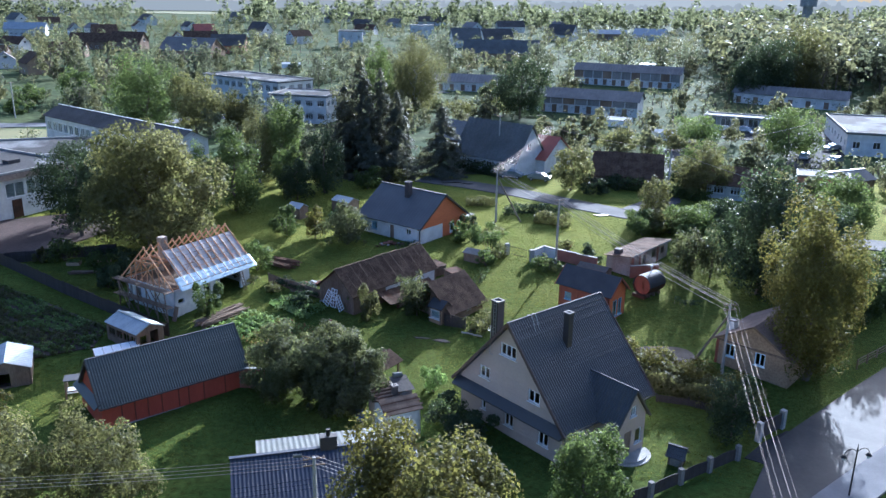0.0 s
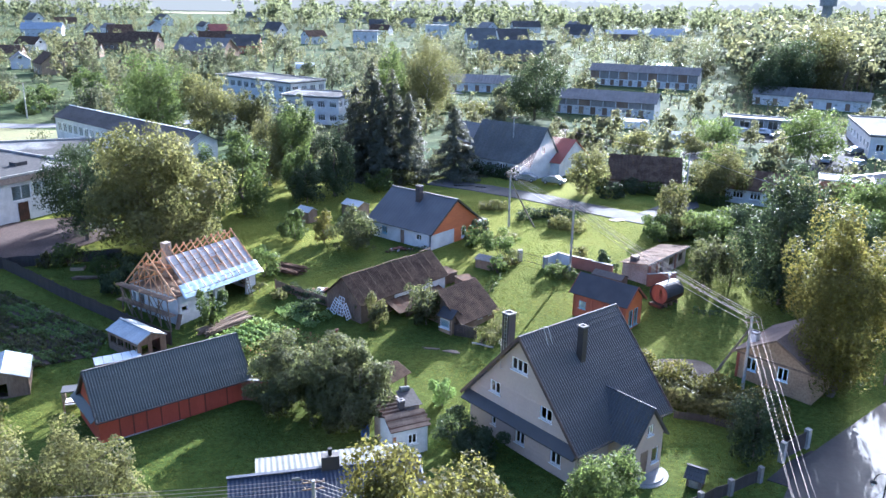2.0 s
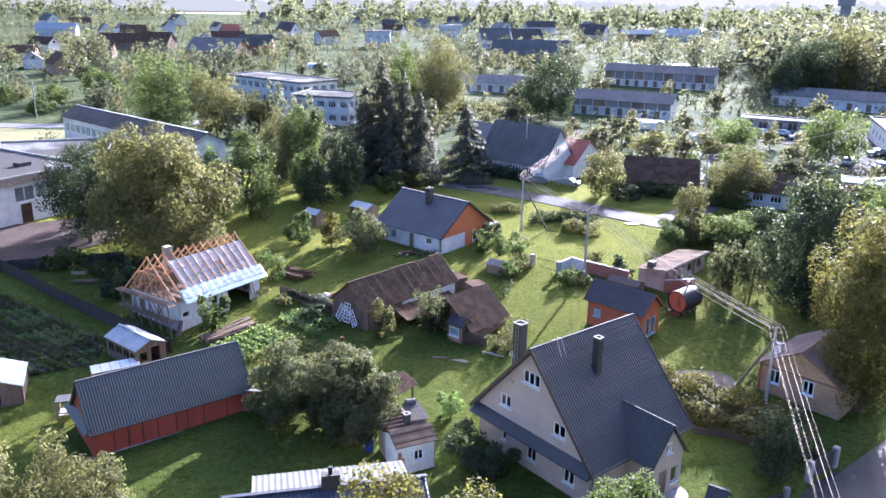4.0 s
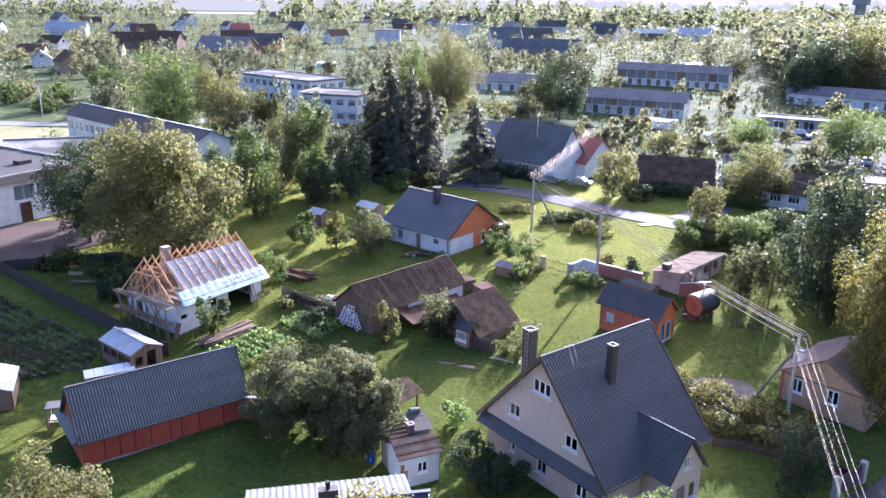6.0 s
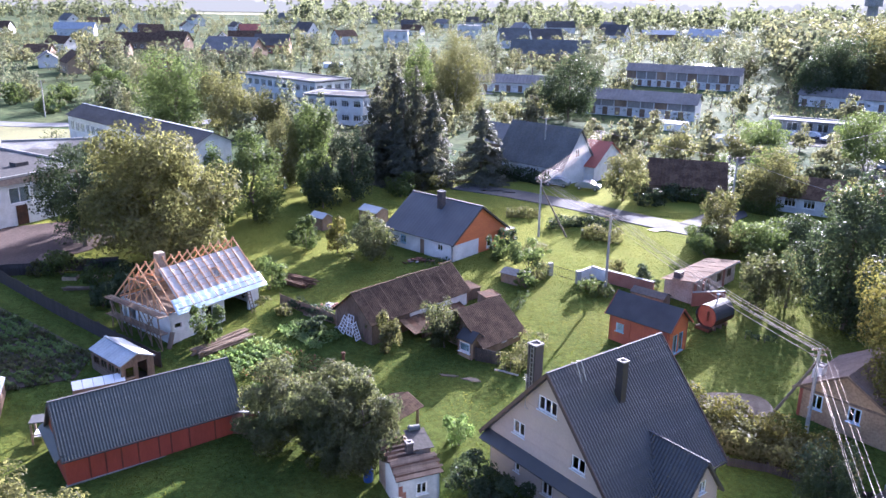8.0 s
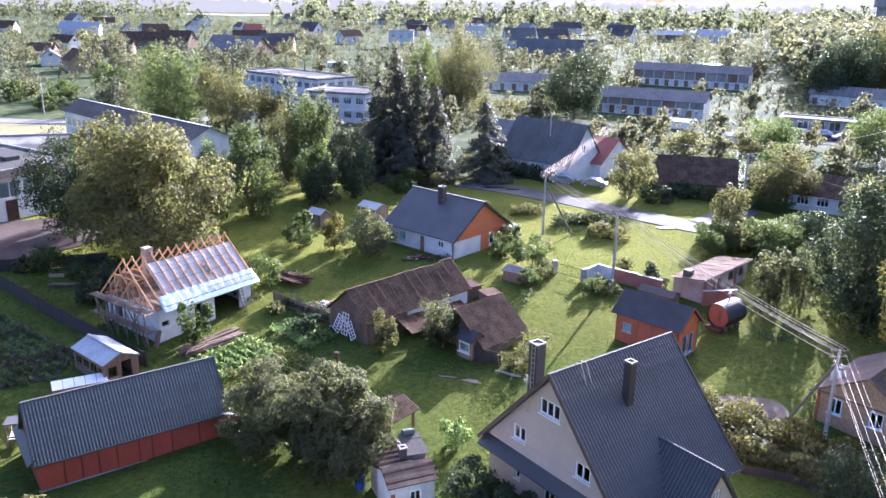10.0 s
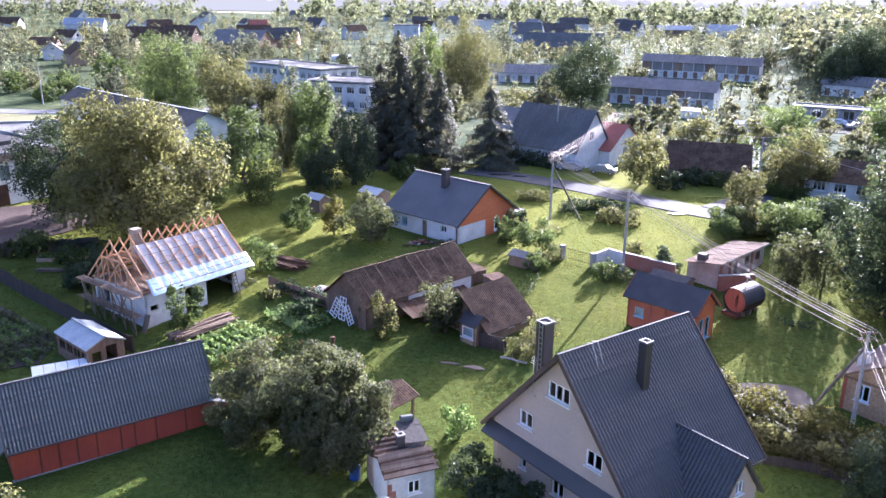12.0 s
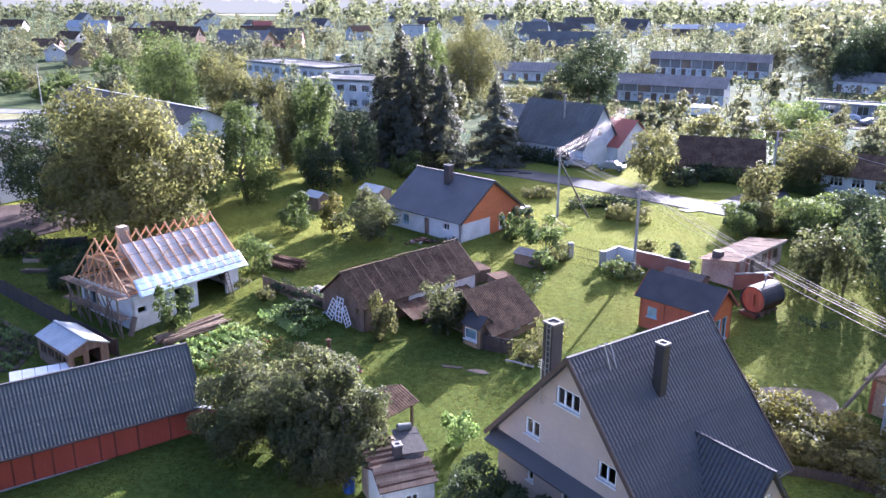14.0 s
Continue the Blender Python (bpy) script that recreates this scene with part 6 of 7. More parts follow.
def hedge(line, width, height, mat, label, seed, leaf=0.2, per=420, name="hedge"):
    """A clipped or grown hedge along a line, with woody stems."""
    rng = np.random.default_rng(seed)
    root = thing(name, pose(line[0][0], line[0][1], 0), label, "hedge")
    pts, out = [], []
    bm = bmesh.new()
    for a, b in zip(line, line[1:]):
        n = int(math.dist(a, b) * per * width * height / 3)
        f = rng.random(n)
        way = ball(rng, n)
        way[:, 2] = np.abs(way[:, 2]) if height < 1 else way[:, 2]
        bulge = 1 + 0.18 * np.sin(f * math.dist(a, b) * 1.9 + seed) + 0.1 * rng.normal(0, 1, n)
        d = np.array(b) - np.array(a)
        side = np.array([-d[1], d[0]]) / np.linalg.norm(d)
        across = np.sign(way[:, 0]) * np.abs(way[:, 0]) ** 0.6 * width / 2 * bulge
        xy = np.array(a) + f[:, None] * d + across[:, None] * side
        z = (0.5 + 0.5 * np.sign(way[:, 2]) * np.abs(way[:, 2]) ** 0.6) * height * bulge
        base = np.array([ground_height(*p) for p in xy])
        pts.append(np.c_[xy - np.array(line[0]), z + base])
        out.append(np.c_[way[:, 0:1] * side, way[:, 2:3] + 0.3])
        for k in range(int(math.dist(a, b) / 0.6)):
            p = Vector(a).lerp(Vector(b), k * 0.6 / math.dist(a, b)) - Vector(line[0])
            z0 = ground_height(p.x + line[0][0], p.y + line[0][1])
            rod(bm, (p.x, p.y, z0 - 0.1), (p.x + rng.normal(0, 0.1), p.y, z0 + height * 0.7), 0.04, 0.02, 5, False)
    tagged(part("undergrowth", bm, BARK, root), kind="stuff")
    pts, out = np.vstack(pts), np.vstack(out)
    leaf_mesh("foliage", pts, out, leaf * (0.6 + 0.8 * rng.random(len(pts))), mat, root, seed)
    return root


hedge([(17.8, 73.8), (20.8, 71.6), (24.0, 69.2), (28.0, 66.2)], 2.6, 2.0, LEAF_YELLOW, "overgrown yellow-green hedge along the lawn", 1, 0.26)
hedge([(18.4, 70.6), (21.6, 68.2), (25.2, 65.6), (28.2, 63.9)], 2.6, 1.8, LEAF_OLIVE, "olive lower part of the overgrown hedge", 2, 0.26)
hedge([(3.8, 126.6), (8.6, 127.0)], 1.6, 1.3, LEAF_OLIVE, "clipped hedge in the front garden", 3, 0.3, 250)
hedge([(9.4, 121.0), (13.6, 123.0), (18.0, 120.5)], 1.8, 1.4, LEAF_DARK, "dark clipped hedge in the front garden", 4, 0.3, 250)
hedge([(13.8, 117.4), (18.6, 115.2)], 2.0, 1.6, LEAF_OLIVE, "low bushy hedge beside the pole", 5, 0.3, 250)
hedge([(-45, 98.5), (-35, 97.6)], 1.4, 1.2, LEAF_DARK, "dark bushes under the birch", 6, 0.3, 250)
hedge([(-19.0, 90.8), (-13.5, 87.3)], 1.6, 0.8, LEAF_DARK, "low overgrown rubble edge", 7, 0.24, 300, "undergrowth")
hedge([(3.2, 79.0), (4.8, 80.6), (6.0, 84.0)], 2.2, 1.5, LEAF_OLIVE, "low bushes beside the brown shed", 8, 0.22, 300, "undergrowth")
hedge([(-18.5, 86.2), (-13.6, 82.6)], 3.0, 0.5, LEAF_CROP, "broad-leaved weeds along the low fence", 17, 0.3, 380, "undergrowth")
hedge([(12.2, 98.6), (13.6, 97.2), (14.6, 95.6)], 1.6, 1.1, LEAF_GREY, "grey-green weeds under the garden wall", 20, 0.22, 300, "undergrowth")
hedge([(26.6, 87.2), (29.4, 86.2)], 1.0, 0.7, LEAF_DARK, "low dark currant bushes in a row", 21, 0.2, 300, "undergrowth")
hedge([(14.4, 71.2), (16.6, 73.6), (18.2, 76.4)], 1.4, 0.8, LEAF_YELLOW, "yellow-green weeds at the end of the hedge", 22, 0.22, 300, "undergrowth")
hedge([(6.0, 99.4), (8.0, 101.2)], 1.6, 1.6, LEAF_OLIVE, "olive shrubs by the gate post", 23, 0.24, 260, "undergrowth")
hedge([(4.2, 91.0), (5.4, 95.5)], 1.2, 0.6, LEAF_GREEN, "tall weeds along the shed yard", 24, 0.22, 280, "undergrowth")
hedge([(-6.0, 103.4), (-3.4, 105.0)], 1.0, 0.7, LEAF_DARK, "dark weeds along the white wall", 25, 0.2, 300, "undergrowth")
hedge([(39.4, 143.0), (39.0, 148.5)], 2.0, 5.0, LEAF_GREEN, "green creeper over the cabin wall", 18, 0.36, 120, "creeper")
hedge([(-24.5, 92.2), (-21.5, 90.0)], 1.4, 0.9, LEAF_OLIVE, "weeds along the garage wall", 14, 0.22, 300, "undergrowth")
hedge([(5.0, 108.0), (8.5, 111.0)], 1.8, 1.1, LEAF_OLIVE, "flower border beside the orange house", 15, 0.24, 280, "undergrowth")
hedge([(-6.5, 116.5), (-1.5, 121.0)], 1.8, 1.3, LEAF_GREEN, "shrubs behind the white house", 16, 0.3, 250, "undergrowth")
hedge([(27.5, 116.6), (32.0, 114.2), (40.0, 110.6)], 2.6, 2.0, LEAF_DARK, "dark shrubs along the lane", 9, 0.34, 200)
hedge([(42.0, 82.0), (52.0, 90.0), (62.0, 98.0)], 5.0, 4.0, LEAF_GREEN, "green shrubs behind the street", 10, 0.4, 120)
hedge([(1.5, 156.5), (6.5, 151.5), (11.0, 147.8)], 2.2, 1.9, LEAF_DARK, "dark shrubs before the farmhouse", 19, 0.36, 160)
hedge([(23.0, 145.5), (33.0, 139.5), (44.0, 131.0)], 2.4, 1.8, LEAF_GREEN, "garden shrubs beyond the lane", 12, 0.36, 160)

# ---- vegetable plot ----
beds = thing("vegetable_rows", pose(-42, 80, 0), "rows of green potato and cabbage plants on dark soil", "vegetable plot", kind="stuff")
patch("soil_bed", [(-57, 92.5), (-45.5, 85.8), (-37.2, 80.6), (-35.0, 78.6), (-34.7, 74.9), (-39.5, 72.5), (-46, 71.0), (-60, 77)], SOIL, "dark bare soil of the vegetable plot", "vegetable plot", 0.08)
rng = np.random.default_rng(5)
rows_xy = []
d, s = np.array([0.85, -0.53]), np.array([0.53, 0.85])
for row in range(22):
    start = np.array([-61.5, 83.8]) + s * (row * 0.85 - 8.4)
    for k in range(100):
        q = start + d * (k * 0.33 + rng.normal(0, 0.1)) + s * rng.normal(0, 0.12)
        if q[0] < -34.8 and q[1] > max(70.8, 74.6 + 0.48 * (q[0] + 34.5)) and q[1] < 94 - 0.62 * (q[0] + 58):
            rows_xy.append((*q, 0.6 + 0.6 * rng.random() * (1.3 if row % 5 < 3 else 0.5)))
rows_xy = np.array(rows_xy)
per = 16
base = np.repeat(rows_xy, per, 0)
way = ball(rng, len(base))
way[:, 2] = np.abs(way[:, 2])
p = np.c_[base[:, 0] + 42 + way[:, 0] * 0.36 * base[:, 2], base[:, 1] - 80 + way[:, 1] * 0.27 * base[:, 2], np.array([ground_height(a, b) for a, b, _ in base]) + 0.12 + way[:, 2] * 0.38 * base[:, 2]]
row_kind = np.repeat(np.array([noise.noise((a * 0.16 + b * 0.25, b * 0.4 - a * 0.25, 6.0)) for a, b, _ in rows_xy]), per)
for k, (mat, pick) in enumerate(((LEAF_CROP, row_kind > 0.08), (LEAF_GREEN, (row_kind <= 0.08) & (row_kind > -0.12)), (LEAF_GREY, row_kind <= -0.12))):
    leaf_mesh("crop_leaves", p[pick], way[pick] + [0, 0, 0.6], 0.27 * (0.7 + 0.8 * rng.random(int(pick.sum()))), mat, beds, 3 + k, 0.75)
small_beds = thing("flower_bed", pose(-19.5, 79.5, 0), "small mixed bed of vegetables and flowers", "garden bed", kind="stuff")
n = 6500
uv = rng.random((n, 2))
uv = uv[(np.sin(uv[:, 0] * 44) > -0.2) & ((np.sin(uv[:, 1] * 9) > -0.75))]
xy = np.array([-24.6, 78.2]) + uv[:, :1] * [4.0, 5.6] + uv[:, 1:] * [9.6, -5.6] + rng.normal(0, 0.1, (len(uv), 2))
way = ball(rng, len(xy))
p = np.c_[xy[:, 0] + 19.5, xy[:, 1] - 79.5, np.array([ground_height(a, b) for a, b in xy]) + 0.1 + 0.35 * rng.random(len(xy))]
leaf_mesh("plants", p, way * 0.6 + [0, 0, 0.7], 0.28 * (0.6 + 0.9 * rng.random(len(xy))), LEAF_CROP, small_beds, 4, 0.7)

for n, (mat, count) in enumerate(((LEAF_YELLOW, 500), (ROOF_RED, 90), (LEAF_OLIVE, 700))):
    uv = rng.random((count, 2)) * [0.9, 0.55] + [0.05, 0.4]
    xy = np.array([-24.6, 78.2]) + uv[:, :1] * [4.0, 5.6] + uv[:, 1:] * [9.6, -5.6]
    p = np.c_[xy[:, 0] + 19.5, xy[:, 1] - 79.5, np.array([ground_height(a, b) for a, b in xy]) + 0.3 + 0.4 * rng.random(count)]
    leaf_mesh("plants", p, ball(rng, count) + [0, 0, 0.7], 0.2 * (0.6 + 0.9 * rng.random(count)), mat, small_beds, 60 + n, 0.7)

# ---- raised garden boxes under the birch ----
for x, y, turn, long in ((-46.2, 95.2, 8, 1.6), (-43.4, 96.2, 14, 2.2)):
    planter = thing("planter_box", at(x, y, turn), "low weathered wooden planter box with green plants", "planter", "garden boxes")
    for y0 in (0.0, 0.9):
        part("long_board", boxes((0, long, y0 - 0.03, y0 + 0.03, -0.05, 0.4)), PLASTER_YELLOW, planter)
    for x0 in (0.03, long - 0.03):
        part("end_board", boxes((x0 - 0.03, x0 + 0.03, 0.03, 0.87, -0.05, 0.4)), PLASTER_YELLOW, planter)
    part("soil", boxes((0.06, long - 0.06, 0.03, 0.87, 0.0, 0.3)), SOIL, planter)
    spots = rng.random((160, 2)) * [long - 0.1, 0.85] + [0.05, 0.03]
    tagged(leaf_mesh("plants", np.c_[spots, 0.32 + 0.3 * rng.random(160)], ball(rng, 160) + [0, 0, 0.6], 0.2 * (0.6 + 0.8 * rng.random(160)), LEAF_CROP, planter, 71), kind="stuff")

# ---- rough grass on the lawns ----
n = 190000
gxy = np.c_[rng.uniform(-48, 44, n * 2), rng.uniform(54, 132, n * 2)]
gn = np.array([noise.noise((a * 0.09, b * 0.09, 3.0)) for a, b in gxy])


def off_road(xy, line, reach):
    """True for the places further than reach from a road's middle line."""
    free = np.full(len(xy), True)
    for a, b in zip(np.array(line, float), np.array(line[1:], float)):
        f = np.clip(((xy - a) @ (b - a)) / ((b - a) @ (b - a)), 0, 1)
        free &= np.linalg.norm(xy - a - f[:, None] * (b - a), axis=1) > reach
    return free


gn[~(off_road(gxy, STREET_LINE, 4.3) & off_road(gxy, LANE_LINE, 3.2) & off_road(gxy, [(19.6, 75.0), (25.2, 75.0)], 2.0))] = -9
gxy = gxy[(gn + rng.normal(0, 0.3, len(gxy))) > -0.5][:n]
way = np.c_[rng.normal(0, 1.0, (len(gxy), 2)), np.full(len(gxy), 0.35)]
gz = np.array([ground_height(a, b) for a, b in gxy]) + 0.04
grass = leaf_mesh("grass_tufts", np.c_[gxy, gz], way, 0.07 + 0.08 * rng.random(len(gxy)), GRASS, None, 8, 0.55)
tagged(grass, "tufts of rough meadow grass", "grass", kind="stuff")

# ---- larger buildings of the middle distance ----


def block(name, label, x, y, turn, long, deep, storeys, mat, roof, category="building", step=3.0, win=(1.5, 1.5), height=3.2, zb=3.0, parapet=0.3, sides="-A", frame_mat=None, panes=2, sill=1.0, front=None):
    """A flat-roofed building; its near left corner stands at (x, y), its front looks along -y of its own frame."""
    root = thing(name, pose(x, y, zb, 0, 0, turn), label, category)
    top = storeys * height
    n = int(long / step)
    holes = [((k + 0.5) * long / n - win[0] / 2, (k + 0.5) * long / n + win[0] / 2, s * height + sill, s * height + sill + win[1]) for s in range(storeys) for k in range(n)]
    holes = front or holes
    m_side = int(deep / step)
    holes_side = [((k + 0.5) * deep / m_side - win[0] / 2, (k + 0.5) * deep / m_side + win[0] / 2, s * height + sill, s * height + sill + win[1]) for s in range(storeys) for k in range(m_side)] if m_side else []
    part("front_wall", wall(bmesh.new(), 0, long, -0.3, top, 0, 0.3, holes), mat, root)
    part("rear_wall", wall(bmesh.new(), 0, long, -0.3, top, deep - 0.3, deep), mat, root)
    A = Matrix(((0, 1, 0, 0), (-1, 0, 0, 0), (0, 0, 1, 0), (0, 0, 0, 1)))
    B = Matrix(((0, -1, 0, long), (1, 0, 0, 0), (0, 0, 1, 0), (0, 0, 0, 1)))
    part("side_wall", wall(bmesh.new(), -deep + 0.3, -0.3, -0.3, top, 0.004, 0.3, [(-b, -a, c, d) for a, b, c, d in holes_side] if "A" in sides else (), None, A), mat, root)
    part("side_wall", wall(bmesh.new(), 0.3, deep - 0.3, -0.3, top, 0.004, 0.3, holes_side if "B" in sides else (), None, B), mat, root)
    part("roof", boxes((-0.25, long + 0.25, -0.25, deep + 0.25, top, top + 0.25)), roof, root)
    part("parapet", boxes((-0.3, long + 0.3, -0.3, -0.05, top + 0.25, top + 0.25 + parapet), (-0.3, long + 0.3, deep + 0.05, deep + 0.3, top + 0.25, top + 0.25 + parapet), (-0.3, -0.05, -0.05, deep + 0.05, top + 0.25, top + 0.25 + parapet), (long + 0.05, long + 0.3, -0.05, deep + 0.05, top + 0.25, top + 0.25 + parapet)), CONCRETE, root)
    part("floor_slab", boxes(*((0.35, long - 0.35, 0.35, deep - 0.35, s * height - 0.1, s * height + 0.1) for s in range(storeys))), CONCRETE, root)
    for a, b, c, d in holes:
        window(root, pose((a + b) / 2, 0.12, c), b - a, d - c, panes, frame_mat, sill=False, bar=0.1)
    for a, b, c, d in holes_side:
        if "A" in sides:
            window(root, A @ pose(-(a + b) / 2, 0.12, c), b - a, d - c, panes, frame_mat, sill=False, bar=0.1)
        if "B" in sides:
            window(root, B @ pose((a + b) / 2, 0.12, c), b - a, d - c, panes, frame_mat, sill=False, bar=0.1)
    return root


hall = block("hall", "white flat-roofed hall with stained walls", -65.5, 108.8, 62, 17.5, 24, 1, WHITEWASH, BITUMEN, step=4.2, win=(3.2, 2.2), height=6.3, sides="A", panes=2, sill=3.0, front=[(6.0, 9.0, 3.0, 5.2), (9.35, 12.35, 3.0, 5.2), (13.4, 16.4, 3.0, 5.2)])
part("door", boxes((6.7, 8.3, -0.05, 0.02, 0, 2.7)), TIN_RUSTY, hall, "rusty brown double door")
part("fascia", boxes((-0.34, 17.84, -0.36, -0.306, 5.7, 6.5)), material("stained_brown_fascia", (0.2, 0.15, 0.12), (0.28, 0.23, 0.19), rough=0.9, scale=0.5, fine=4, mottle=0.3), hall, "stained brown band under the roof edge")
# Pale panels added behind the hall's panes to brighten its windows.
for x in (6.0, 9.35, 13.4):
    part("blind", boxes((x - 0.2, x + 3.2, 0.5, 0.52, 2.9, 5.3)), PALE_BLUE_WALL, hall, "pale panel added to brighten the panes")
for x, y in ((4, 8), (9, 13), (6, 18), (11, 6)):
    part("roof_light", boxes((x, x + 2.0, y, y + 1.4, 6.55, 7.1)), BITUMEN, hall, "squat roof vent")
block("hall_wing", "low flat-roofed white wing", -75.5, 128.5, 20, 18, 16, 1, WHITEWASH, BITUMEN, step=3.0, height=5.6, sides="A")
gable_house("school", "long two-storey white school with low grey roof", "school", -79.6, 169.9, -39.5, 47.0, 7.6, 12.0, 10.1, 3.0, WHITEWASH, SLATE, 0.4, None, {"-": [(1.2 + k * 2.2, 2.8 + k * 2.2, z, z + 1.9, "window", 2) for k in range(20) for z in (1.0, 4.3)], "B": [(-2.0, 0.2, 3.6, 5.4, "window", 2)]}, bar=0.14, cap=WHITE_FRAME)
block("flats", "pale blue-white two-storey flat-roofed building", -73.5, 254, -38, 34, 13, 2, PALE_BLUE_WALL, BITUMEN, step=2.9, win=(2.0, 1.8), height=3.5, sides="B", panes=3)
block("flats", "pale two-storey building with pinkish end wall", -44.6, 210, -14, 15.5, 12, 2, PALE_BLUE_WALL, BITUMEN, step=2.9, win=(1.9, 1.6), height=3.3, sides="B", panes=3)

gable_house("farmhouse", "large house with broad mossy grey roof", "house", 5.0, 160.6, -40.6, 15.2, 10.0, 12.2, 5.7, 3.0, WHITEWASH, ETERNIT_MOSS, 0.4, None, {"-": [(2 + 3 * k, 3.2 + 3 * k, 1.0, 2.3, "window", 2) for k in range(4)], "B": [(-1.0, 0.2, 4.4, 5.8, "window", 2)]}, wave=0.9, depth=0.08)
gable_house("house", "small house with red roof beside the farmhouse", "house", 16.6, 159.6, -38.0, 7.4, 11.0, 9.4, 5.6, 3.0, WHITEWASH, ROOF_RED, 0.4, None, {"B": [(-0.8, 0.6, 1.2, 2.6, "window", 2)]})
gable_house("barn", "grey wooden barn behind the farmhouse", "barn", 0.5, 176, -40.0, 10.0, 8.0, 9.5, 6.0, 3.0, OLD_WOOD, ETERNIT_GREY)
gable_house("cabin", "old dark overgrown cabin roof", "house", 27.0, 146.0, -12.0, 12.5, 9.0, 8.6, 5.0, 3.0, OLD_WOOD, ETERNIT_DARK, 0.3, None, {"-": [(3, 4, 0.9, 2.0, "window", 2), (7, 8, 0.9, 2.0, "window", 2)]}, wave=0.6, depth=0.06)


GREY_BOARD = material("silvered_board", (0.27, 0.255, 0.24), (0.2, 0.19, 0.18), rough=0.9, scale=0.8, fine=6, vary=0.15, stretch=(1, 1, 0.3))


def long_barn(x, y, turn, long, deep, ze, zr, label, doors=8, upper=True):
    root = gable_house("barn", label, "barn", x, y, turn, long, deep, zr, ze, 3.0, WHITEWASH, ETERNIT_GREY, 0.6, None, {"-": [(1.5 + k * (long - 3) / doors, 2.9 + k * (long - 3) / doors, 0.1, 2.2, "door", 1) for k in range(doors)] + [(3.6 + k * (long - 3) / doors, 4.6 + k * (long - 3) / doors, 1.2, 1.9, "window", 1) for k in range(doors)]}, wave=1.1, depth=0.1)
    if upper:
        for k in range(doors):
            x0 = 0.8 + k * (long - 1.2) / doors
            part("loft_board", boxes((x0, x0 + (long - 1.2) / doors - 0.3, -deep / 2 + 0.45, -deep / 2 + 0.58, 5.5, ze + 0.2)), GREY_BOARD if k % 3 else OLD_WOOD, root)
    return root


long_barn(25.0, 243.0, -23.0, 33.0, 10.0, 7.2, 9.6, "long white livestock barn with grey roof and dark doors", 9)
long_barn(50.0, 318.0, -23.5, 40.0, 10.0, 8.2, 10.6, "second long white barn on the rise", 11)
long_barn(94.0, 268.0, -32.0, 34.0, 9.0, 6.2, 8.6, "low white barn before the wood", 6, False)
long_barn(-14.0, 292.0, -12.0, 34.0, 10.0, 6.0, 8.4, "low grey barn behind the trees", 8, False)
block("garage_row", "row of grey garages with pale flat roof", 67.0, 210.5, -24, 20, 6, 1, CONCRETE, ETERNIT_GREY, "garages", step=3.3, win=(2.4, 2.0), height=3.0)
block("shop", "white flat-roofed shop beside the car park", 87.0, 175.7, -16, 16, 30, 1, WHITEWASH, BITUMEN, step=4.0, height=4.6, sides="A", sill=1.6)
gable_house("house", "pale house with grey roof among trees", "house", 46.0, 138.6, -28.0, 10.0, 8.5, 8.0, 5.4, 3.0, WHITEWASH, ETERNIT_DARK, 0.4, None, {"-": [(1.5, 3.2, 0.9, 2.2, "window", 3), (4.2, 5.9, 0.9, 2.2, "window", 3), (7, 8.4, 0.9, 2.2, "window", 2)]}, bar=0.12)
block("shed", "low brick shed with pale flat roof edge", 61.5, 139.0, -22, 8, 5, 1, BRICK_RED, ETERNIT_GREY, "shed", step=2.6, win=(0.9, 1.1), height=3.0, parapet=0.1)
gable_house("shed", "grey shed with pale roof edge", "shed", 67.0, 140.0, 25.0, 9.0, 6.0, 6.6, 5.2, 3.0, OLD_WOOD, ETERNIT_GREY, cap=WHITE_FRAME)
for x, y, turn, long, wide, label in ((-22.6, 118.6, -35, 2.6, 2.0, "low pale tin garden hut"), (-16.4, 123.2, -37, 3.6, 2.6, "small glazed greenhouse under trees"), (49.0, 193.5, -20, 6.0, 3.0, "low white tin shed among bushes"), (60.0, 191.5, -20, 4.5, 3.6, "white garage box on grass"), (90.0, 388.0, -10, 12.0, 6.0, "white plastic greenhouse in a garden"), (-70.0, 358.0, 10, 8.0, 5.0, "white plastic greenhouse in a garden"), (40, 214, -25, 9, 4, "low grey sheep shed")):
    z = ground_height(x, y)
    gable_house("hut", label, "hut", x, y, turn, long, wide, z + 2.3, z + 1.7, z, OLD_WOOD if y < 130 else WHITE_FRAME, TIN, 0.1)
gable_house("shed", "mossy low shed beside the bushes", "shed", 3.2, 100.2, -32, 3.0, 2.3, 4.3, 3.9, 2.8, OLD_WOOD, ETERNIT_GREY, 0.15)

# ---- parked cars ----


